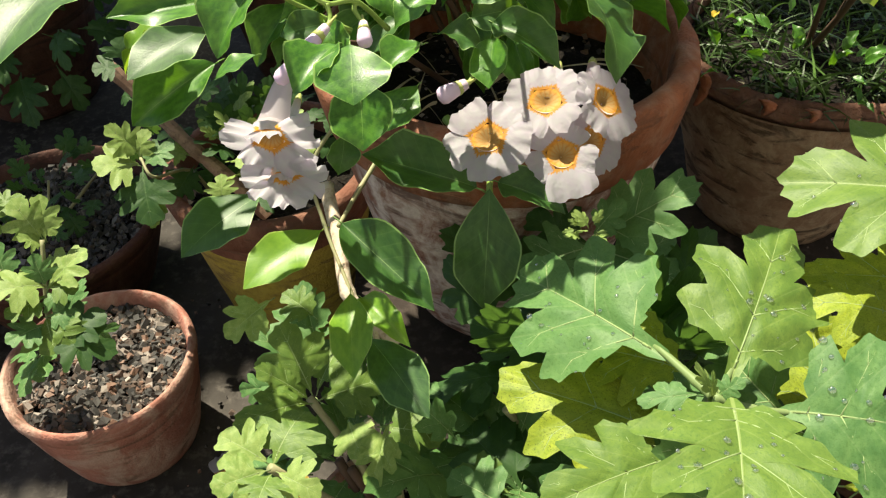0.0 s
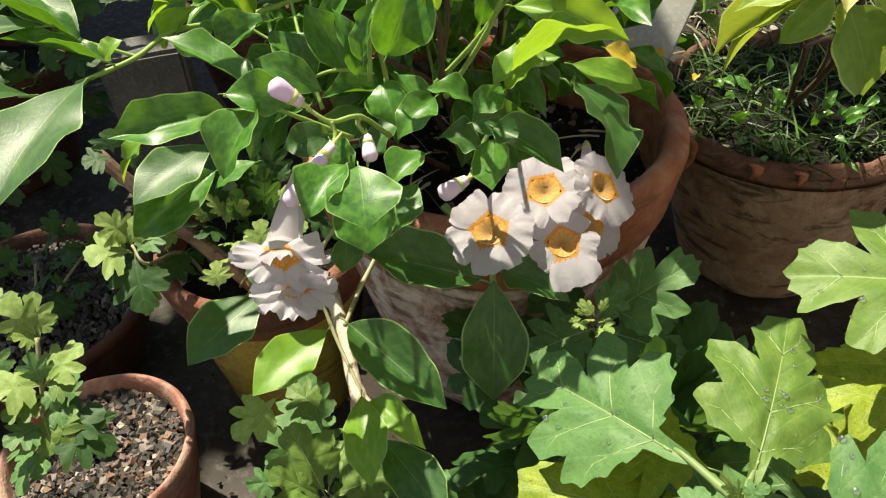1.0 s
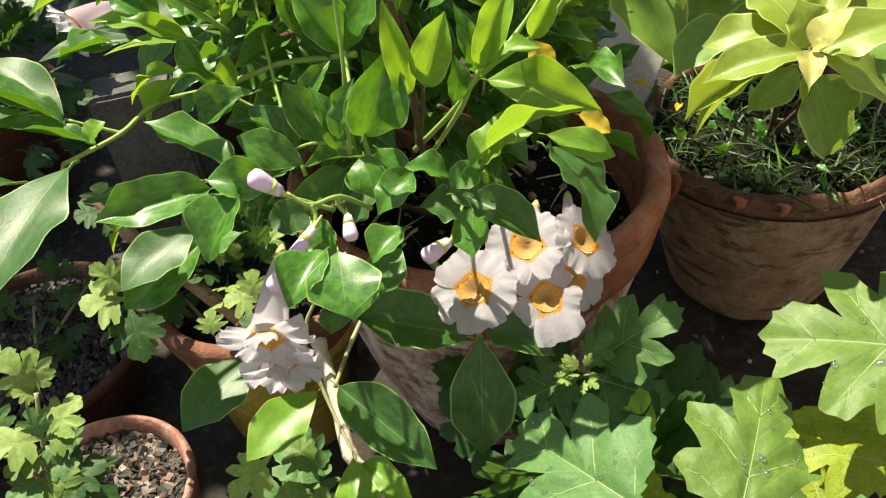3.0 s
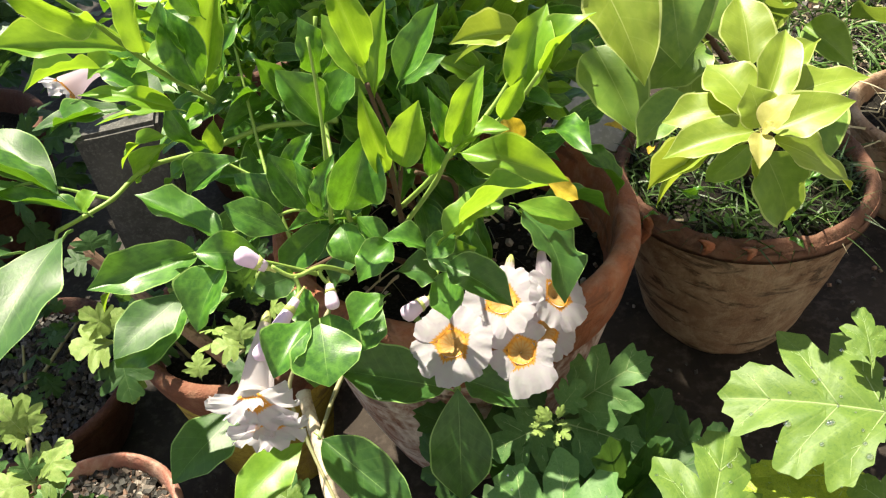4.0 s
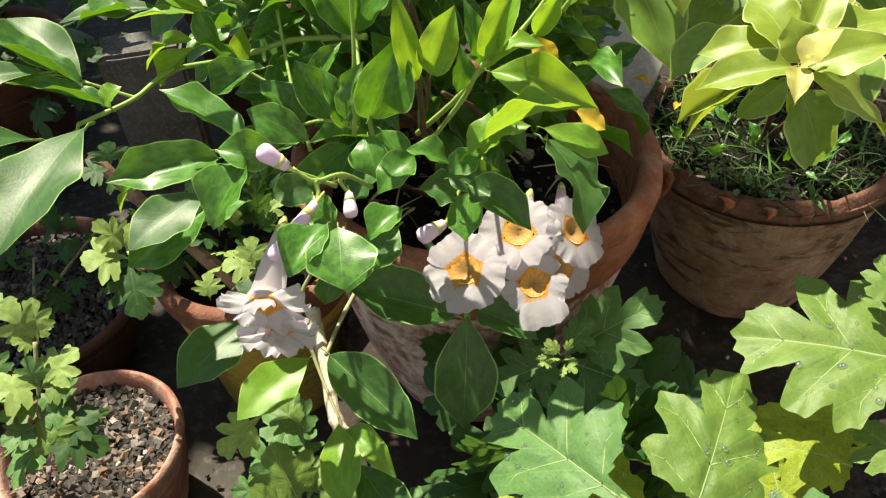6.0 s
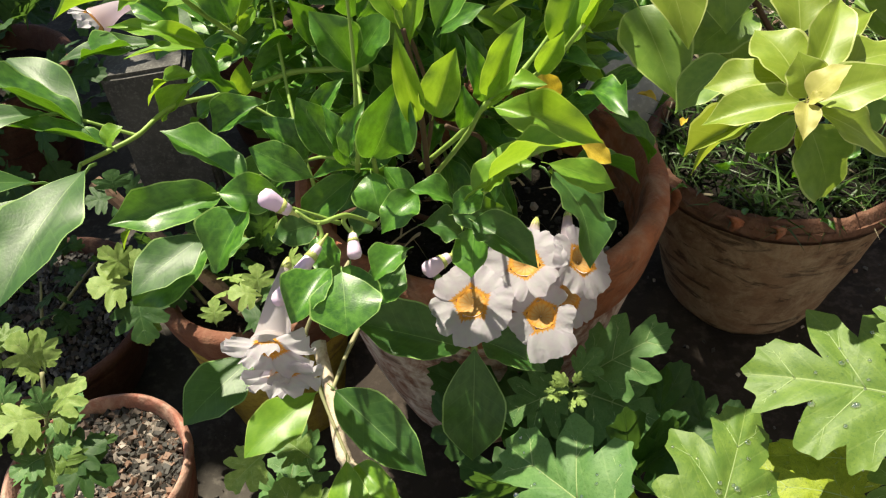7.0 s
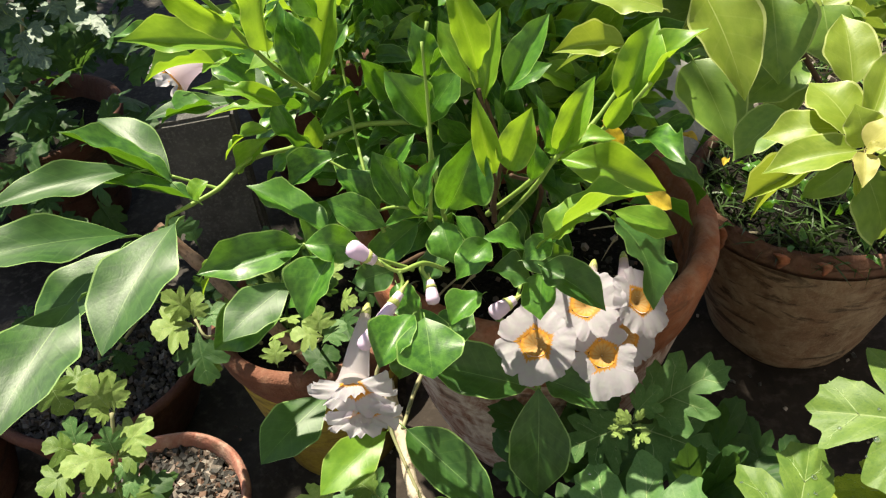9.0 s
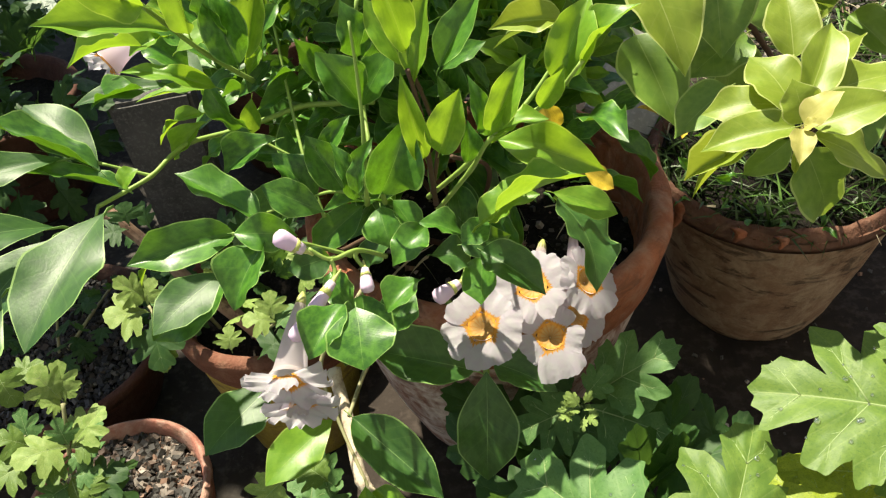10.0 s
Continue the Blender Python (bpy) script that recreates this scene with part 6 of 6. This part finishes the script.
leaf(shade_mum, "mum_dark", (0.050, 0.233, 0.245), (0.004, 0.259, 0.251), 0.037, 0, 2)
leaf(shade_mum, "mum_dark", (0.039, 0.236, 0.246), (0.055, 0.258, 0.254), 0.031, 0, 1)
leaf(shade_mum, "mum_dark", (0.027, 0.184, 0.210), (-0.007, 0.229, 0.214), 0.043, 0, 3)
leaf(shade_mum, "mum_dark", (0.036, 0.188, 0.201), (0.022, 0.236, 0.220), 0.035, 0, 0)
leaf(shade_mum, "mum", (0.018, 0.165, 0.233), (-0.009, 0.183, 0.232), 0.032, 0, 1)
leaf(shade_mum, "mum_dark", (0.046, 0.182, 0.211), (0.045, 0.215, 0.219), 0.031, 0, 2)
tuft(shade_mum, "mum_pale", (0.0605, 0.2563, 0.3135), (0.010, 0.008, 0.005), 12, 0.009, 133, 0.8, 0.6)
stem(shade_mum, [(0.075, 0.245, 0.120), (0.078, 0.250, 0.200), (0.070, 0.284, 0.268)], 0.003, 0.002, "stem_mum")
stem(shade_mum, [(0.085, 0.245, 0.120), (0.130, 0.260, 0.180), (0.150, 0.270, 0.230)], 0.0028, 0.0018, "stem_mum")
stem(shade_mum, [(0.070, 0.245, 0.120), (0.040, 0.230, 0.180), (0.020, 0.220, 0.230)], 0.0028, 0.0018, "stem_mum")
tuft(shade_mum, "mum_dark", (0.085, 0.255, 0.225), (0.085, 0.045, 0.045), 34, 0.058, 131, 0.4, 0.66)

# ---- front lobed plant ----
front_mum = thing("lobed_plant", (-0.035, 0.185, 0.165), "leafy green lobed plant in a small front pot", "plant")
# light and pale colours here make up for sun missing on the leaves
leaf(front_mum, "mum_pale", (-0.0974, 0.2686, 0.2630), (-0.1195, 0.2496, 0.2556), 0.0241, -10, 0)
leaf(front_mum, "mum_light", (-0.0737, 0.2214, 0.2485), (-0.0881, 0.2440, 0.2729), 0.0329, 6, 1)
leaf(front_mum, "mum_light", (-0.0755, 0.2188, 0.2459), (-0.0972, 0.2228, 0.2656), 0.0232, 10, 2)
leaf(front_mum, "mum_light", (-0.0739, 0.2131, 0.2500), (-0.1015, 0.1912, 0.2659), 0.0234, -8, 3)
leaf(front_mum, "mum_light", (-0.0747, 0.2358, 0.2303), (-0.0642, 0.2594, 0.2372), 0.0264, -12, 0)
leaf(front_mum, "mum_light", (-0.0721, 0.2308, 0.2293), (-0.0383, 0.2400, 0.2330), 0.0297, 10, 1)
leaf(front_mum, "mum_light", (-0.0781, 0.2730, 0.2449), (-0.0954, 0.2847, 0.2508), 0.0227, 0, 2)
leaf(front_mum, "mum_light", (-0.0787, 0.1648, 0.2748), (-0.0680, 0.1902, 0.2779), 0.0339, -6, 3)
leaf(front_mum, "mum_pale", (-0.0810, 0.1643, 0.2773), (-0.1014, 0.1735, 0.2851), 0.0250, 12, 0)
leaf(front_mum, "mum_pale", (-0.0801, 0.1585, 0.2799), (-0.1000, 0.1491, 0.2825), 0.0218, -8, 1)
leaf(front_mum, "mum_light", (-0.0778, 0.1562, 0.2802), (-0.0805, 0.1400, 0.2837), 0.0205, 0, 2)
leaf(front_mum, "mum_pale", (-0.0747, 0.1579, 0.2790), (-0.0567, 0.1476, 0.2790), 0.0203, 8, 3)
leaf(front_mum, "mum_pale", (-0.0543, 0.2050, 0.2449), (-0.0471, 0.1850, 0.2453), 0.0213, 10, 1)
leaf(front_mum, "mum_pale", (-0.0348, 0.1984, 0.2515), (-0.0427, 0.1665, 0.2474), 0.0179, -10, 0)
leaf(front_mum, "mum_light", (-0.0417, 0.2168, 0.2233), (-0.0102, 0.2101, 0.2235), 0.0265, 6, 3)
leaf(front_mum, "mum_light", (0.0188, 0.1793, 0.2218), (-0.0071, 0.1883, 0.2251), 0.0273, -6, 1)
leaf(front_mum, "mum", (-0.0159, 0.2093, 0.2113), (-0.0340, 0.2027, 0.2125), 0.0212, 0, 2)
stem(front_mum, [(-0.035, 0.185, 0.160), (-0.0487, 0.1981, 0.2071), (-0.0744, 0.2192, 0.2462)], 0.0028, 0.0018, "stem_mum")
stem(front_mum, [(-0.035, 0.185, 0.160), (-0.0511, 0.1693, 0.2227), (-0.0792, 0.1616, 0.2773)], 0.0028, 0.0018, "stem_mum")
stem(front_mum, [(-0.035, 0.185, 0.160), (-0.0342, 0.1905, 0.2079), (-0.0454, 0.2039, 0.2477)], 0.0028, 0.0018, "stem_mum")
stem(front_mum, [(-0.0410, 0.1850, 0.160), (-0.0640, 0.2066, 0.2107)], 0.0028, 0.0022, "stem_brown")
stem(front_mum, [(-0.0344, 0.1850, 0.160), (-0.0564, 0.1982, 0.2160)], 0.0028, 0.0022, "stem_brown")
stem(front_mum, [(-0.0290, 0.1850, 0.160), (-0.0525, 0.2095, 0.2132)], 0.0028, 0.0022, "stem_brown")
tuft(front_mum, "mum", (-0.045, 0.215, 0.195), (0.050, 0.040, 0.022), 22, 0.036, 141, 0.4, 0.66)
tuft(front_mum, "mum", (-0.085, 0.255, 0.205), (0.030, 0.030, 0.026), 12, 0.034, 143, 0.4, 0.66)
tuft(front_mum, "mum", (0.020, 0.205, 0.200), (0.055, 0.035, 0.030), 12, 0.046, 144, 0.4, 0.66)

# ---- young lobed plant in the small pot ----
young_mum = thing("lobed_plant", (-0.305, 0.375, 0.085), "young light green lobed plant in gravel", "plant")
leaf(young_mum, "mum_pale", (-0.268, 0.372, 0.221), (-0.282, 0.381, 0.246), 0.029)
leaf(young_mum, "mum_pale", (-0.266, 0.372, 0.220), (-0.267, 0.389, 0.244), 0.025)
leaf(young_mum, "mum_pale", (-0.266, 0.371, 0.219), (-0.260, 0.384, 0.234), 0.017)
leaf(young_mum, "mum_pale", (-0.268, 0.369, 0.218), (-0.278, 0.364, 0.229), 0.017)
leaf(young_mum, "mum_pale", (-0.265, 0.348, 0.200), (-0.294, 0.330, 0.213), 0.033)
leaf(young_mum, "mum_pale", (-0.264, 0.348, 0.199), (-0.241, 0.371, 0.212), 0.031)
leaf(young_mum, "mum_light", (-0.264, 0.348, 0.199), (-0.245, 0.350, 0.197), 0.025)
leaf(young_mum, "mum", (-0.265, 0.349, 0.201), (-0.270, 0.359, 0.219), 0.021)
leaf(young_mum, "mum", (-0.264, 0.345, 0.197), (-0.253, 0.337, 0.191), 0.021)
leaf(young_mum, "mum_light", (-0.265, 0.343, 0.196), (-0.283, 0.322, 0.199), 0.025)
leaf(young_mum, "mum_light", (-0.264, 0.332, 0.187), (-0.255, 0.312, 0.176), 0.038)
leaf(young_mum, "mum_light", (-0.263, 0.332, 0.187), (-0.235, 0.323, 0.172), 0.021)
leaf(young_mum, "mum", (-0.264, 0.333, 0.188), (-0.243, 0.336, 0.185), 0.021)
leaf(young_mum, "mum", (-0.264, 0.329, 0.185), (-0.282, 0.310, 0.190), 0.025)
leaf(young_mum, "mum_dark", (-0.258, 0.324, 0.178), (-0.230, 0.341, 0.182), 0.033)
leaf(young_mum, "mum_dark", (-0.261, 0.323, 0.180), (-0.223, 0.321, 0.165), 0.038)
leaf(young_mum, "mum_light", (-0.288, 0.347, 0.207), (-0.308, 0.347, 0.221), 0.025)
leaf(young_mum, "mum", (-0.287, 0.347, 0.206), (-0.294, 0.366, 0.226), 0.021)
leaf(young_mum, "mum_light", (-0.289, 0.338, 0.201), (-0.310, 0.321, 0.203), 0.030)
leaf(young_mum, "mum_light", (-0.296, 0.379, 0.239), (-0.279, 0.392, 0.239), 0.021)
leaf(young_mum, "mum_light", (-0.305, 0.382, 0.248), (-0.294, 0.366, 0.226), 0.030)
stem(young_mum, [(-0.276, 0.338, 0.151), (-0.268, 0.343, 0.184), (-0.266, 0.353, 0.204), (-0.265, 0.367, 0.223)], 0.0022, 0.0014, "stem_mum")
stem(young_mum, [(-0.279, 0.340, 0.155), (-0.286, 0.342, 0.188), (-0.291, 0.352, 0.213)], 0.002, 0.0012, "stem_mum")
tuft(young_mum, "mum", (-0.300, 0.372, 0.120), (0.045, 0.035, 0.025), 7, 0.030, 151, 0.4, 0.66)

# ---- weeds in the shaded pots ----
weed = thing("leafy_weed", (-0.372, 0.535, 0.080), "leafy weed growing over the shaded pot, coloured dark for shade", "plant")
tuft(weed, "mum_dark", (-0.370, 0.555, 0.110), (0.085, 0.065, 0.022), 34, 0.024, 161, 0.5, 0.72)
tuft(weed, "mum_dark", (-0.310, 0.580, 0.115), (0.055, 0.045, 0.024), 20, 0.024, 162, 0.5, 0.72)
stem(weed, [(-0.372, 0.535, 0.078), (-0.368, 0.545, 0.100), (-0.362, 0.555, 0.125)], 0.002, 0.001, "stem_mum")
stem(weed, [(-0.372, 0.535, 0.078), (-0.340, 0.565, 0.105), (-0.312, 0.580, 0.130)], 0.002, 0.001, "stem_mum")
cutting = thing("lobed_plant", (-0.165, 0.488, 0.162), "variegated lobed sprigs in the yellow painted pot", "plant")
leaf(cutting, "mum_pale", (-0.228, 0.453, 0.214), (-0.255, 0.440, 0.224), 0.040)
leaf(cutting, "mum_pale", (-0.227, 0.459, 0.220), (-0.246, 0.462, 0.242), 0.027)
leaf(cutting, "mum_pale", (-0.227, 0.456, 0.217), (-0.221, 0.468, 0.235), 0.022)
leaf(cutting, "mum_dark", (-0.224, 0.447, 0.213), (-0.215, 0.412, 0.190), 0.040)
leaf(cutting, "mum_pale", (-0.217, 0.443, 0.205), (-0.216, 0.415, 0.186), 0.018)
leaf(cutting, "mum", (-0.222, 0.450, 0.216), (-0.204, 0.466, 0.222), 0.027)
leaf(cutting, "mum_pale", (-0.116, 0.389, 0.257), (-0.137, 0.388, 0.263), 0.023)
leaf(cutting, "mum_pale", (-0.117, 0.390, 0.258), (-0.118, 0.404, 0.273), 0.021)
leaf(cutting, "mum", (-0.116, 0.386, 0.254), (-0.101, 0.398, 0.261), 0.023)
leaf(cutting, "mum_pale", (-0.155, 0.398, 0.223), (-0.156, 0.411, 0.235), 0.020)
leaf(cutting, "mum_dark", (-0.132, 0.384, 0.230), (-0.110, 0.398, 0.235), 0.031)
leaf(cutting, "mum_dark", (-0.219, 0.460, 0.290), (-0.236, 0.453, 0.292), 0.025)
leaf(cutting, "mum_dark", (-0.217, 0.463, 0.292), (-0.219, 0.472, 0.305), 0.025)
stem(cutting, [(-0.190, 0.480, 0.155), (-0.205, 0.482, 0.185), (-0.215, 0.442, 0.211), (-0.225, 0.453, 0.220)], 0.0016, 0.001, "stem_mum")
stem(cutting, [(-0.165, 0.470, 0.155), (-0.150, 0.440, 0.190), (-0.117, 0.389, 0.255)], 0.0015, 0.001, "stem_mum")
tuft(cutting, "mum_pale", (-0.165, 0.485, 0.195), (0.055, 0.045, 0.022), 16, 0.026, 171, 0.6, 0.7)
tuft(cutting, "mum_dark", (-0.150, 0.505, 0.190), (0.062, 0.055, 0.022), 46, 0.030, 173, 0.7, 0.74)
tuft(cutting, "mum_dark", (-0.215, 0.500, 0.215), (0.050, 0.045, 0.030), 7, 0.028, 172, 0.5, 0.7)

# ---- grey-leaved plant in the dark pot behind ----
grey_mum = thing("lobed_plant", (-0.530, 0.900, 0.125), "sunlit grey-green lobed plant behind the pots", "plant")
tuft(grey_mum, "mum_grey", (-0.510, 0.880, 0.310), (0.150, 0.090, 0.040), 58, 0.048, 181, 0.9, 0.74)

leaf(grey_mum, "mum_grey", (-0.448, 0.819, 0.300), (-0.492, 0.849, 0.316), 0.037)
leaf(grey_mum, "mum_grey", (-0.468, 0.799, 0.280), (-0.493, 0.783, 0.279), 0.037)
leaf(grey_mum, "mum_grey", (-0.476, 0.788, 0.268), (-0.493, 0.753, 0.260), 0.040)
leaf(grey_mum, "mum_grey", (-0.454, 0.814, 0.297), (-0.420, 0.818, 0.294), 0.033)
leaf(grey_mum, "mum_grey", (-0.391, 0.836, 0.278), (-0.402, 0.870, 0.290), 0.032)
leaf(grey_mum, "mum_grey", (-0.391, 0.836, 0.278), (-0.370, 0.843, 0.279), 0.033)
leaf(grey_mum, "mum_grey", (-0.448, 0.809, 0.279), (-0.427, 0.788, 0.270), 0.029)
leaf(grey_mum, "mum_grey", (-0.480, 0.799, 0.295), (-0.504, 0.814, 0.303), 0.034)
leaf(grey_mum, "mum_grey", (-0.442, 0.814, 0.282), (-0.469, 0.825, 0.289), 0.031)
leaf(grey_mum, "mum_grey", (-0.464, 0.820, 0.320), (-0.492, 0.849, 0.335), 0.041)
leaf(grey_mum, "mum_grey", (-0.431, 0.830, 0.305), (-0.418, 0.853, 0.312), 0.033)
leaf(grey_mum, "mum_grey", (-0.493, 0.773, 0.258), (-0.507, 0.739, 0.251), 0.040)
tuft(grey_mum, "mum_grey", (-0.460, 0.870, 0.315), (0.080, 0.050, 0.020), 12, 0.040, 184, 1.0, 0.74)
tuft(grey_mum, "mum_dark", (-0.420, 0.840, 0.210), (0.090, 0.060, 0.060), 24, 0.060, 182, 0.2, 0.72)
tuft(grey_mum, "mum_dark", (-0.470, 0.800, 0.150), (0.120, 0.050, 0.070), 40, 0.050, 183, 0.0, 0.72)
stem(grey_mum, [(-0.530, 0.900, 0.120), (-0.500, 0.870, 0.220), (-0.470, 0.870, 0.305)], 0.004, 0.002, "stem_mum")
stem(grey_mum, [(-0.530, 0.900, 0.120), (-0.540, 0.880, 0.220), (-0.550, 0.890, 0.315)], 0.004, 0.002, "stem_mum")

# ---- plants behind the vine ----
back_vine = thing("leafy_plant", (-0.190, 0.950, 0.175), "leafy green plant in the dark red pot", "plant")
stem(back_vine, [(-0.190, 0.950, 0.170), (-0.180, 0.880, 0.270), (-0.150, 0.760, 0.340)], 0.004, 0.002, "stem_brown")
stem(back_vine, [(-0.190, 0.950, 0.170), (-0.150, 0.920, 0.280), (-0.080, 0.840, 0.360)], 0.004, 0.002, "stem_brown")
tuft(back_vine, "vine", (-0.150, 0.760, 0.330), (0.120, 0.080, 0.080), 70, 0.048, 191, 0.5, 0.45)
tuft(back_vine, "vine_young", (-0.060, 0.830, 0.380), (0.120, 0.080, 0.060), 40, 0.048, 192, 0.6, 0.45)
back_shrub = thing("leafy_plant", (0.060, 0.790, 0.120), "dense green plant on the ledge behind the vine", "plant")
stem(back_shrub, [(0.060, 0.790, 0.118), (0.050, 0.780, 0.240), (0.030, 0.760, 0.340)], 0.005, 0.002, "stem_brown")
stem(back_shrub, [(0.060, 0.790, 0.118), (0.090, 0.800, 0.240), (0.140, 0.780, 0.330)], 0.005, 0.002, "stem_brown")
tuft(back_shrub, "vine", (0.050, 0.760, 0.290), (0.160, 0.080, 0.110), 110, 0.052, 193, 0.5, 0.46)
tuft(back_shrub, "boug_dark", (0.190, 0.740, 0.250), (0.100, 0.080, 0.080), 40, 0.055, 194, 0.5, 0.6)
tuft(back_shrub, "vine", (0.150, 0.690, 0.215), (0.075, 0.050, 0.050), 44, 0.052, 196, 0.5, 0.5)
tuft(back_shrub, "vine", (0.020, 0.900, 0.330), (0.200, 0.080, 0.100), 70, 0.055, 195, 0.5, 0.46)

# ---- filler bush added as a dark backing where deep shade lies behind the far pots ----
far_bush = thing("bush", (-0.760, 1.220, 0.0), "added filler bush behind the pots, leaves coloured dark for deep shade", "bush")
stem(far_bush, [(-0.760, 1.220, -0.004), (-0.740, 1.200, 0.120), (-0.700, 1.180, 0.220)], 0.008, 0.004, "stem_brown")
stem(far_bush, [(-0.760, 1.220, -0.004), (-0.700, 1.160, 0.090), (-0.640, 1.080, 0.150)], 0.007, 0.003, "stem_brown")
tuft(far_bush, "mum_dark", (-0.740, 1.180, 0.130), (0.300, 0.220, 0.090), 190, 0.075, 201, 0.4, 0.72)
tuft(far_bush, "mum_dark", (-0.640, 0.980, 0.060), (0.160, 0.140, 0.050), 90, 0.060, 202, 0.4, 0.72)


# ---- fallen petals ----
# the last one, on the ledge, is put in for a sun fleck
for spot, spin, size in (((-0.193, 0.330, 0.006), 20, 0.016), ((-0.170, 0.300, 0.006), 130, 0.012), ((-0.235, 0.262, 0.006), 75, 0.013), ((-0.210, 0.245, 0.006), 200, 0.009), ((0.150, 0.360, 0.126), 40, 0.012)):
    bm = petal_mesh(int(spin), size, size * 1.2)
    tagged(part("fallen_petal", bm, MAT["petal"], None, "", pose(spot[0], spot[1], spot[2], 6, -5, spin)), "wilted white petal fallen on the ground", "petal", "fallen petals")

# ---- fallen leaves ----
for spot, spin, size, tone in (((0.172, 0.548, 0.275), 60, 0.016, "vine_yellow"), ((0.190, 0.528, 0.270), 150, 0.012, "vine_yellow"), ((-0.120, 0.300, 0.006), 35, 0.030, "vine_yellow"), ((0.180, 0.330, 0.126), 100, 0.024, "vine_yellow")):
    bm = blade(ovate(0.66, 0.80), 0.06, 0.4, 0.06, 12, 6, 0.12, int(spin))
    bmesh.ops.scale(bm, vec=(size * 0.5, size, size), verts=bm.verts)
    tagged(part("fallen_leaf", bm, MAT[tone], None, "", pose(spot[0], spot[1], spot[2], 8, 6, spin)), "curled yellow leaf fallen among the pots", "leaf", "fallen leaves")

grass("dry_stalks", Matrix.Translation(RIM - AXIS * 0.036) @ LEAN, 0.080, 46, 0.034, "straw", "thin dry stalks lying on the potting soil", 57, 1.6)
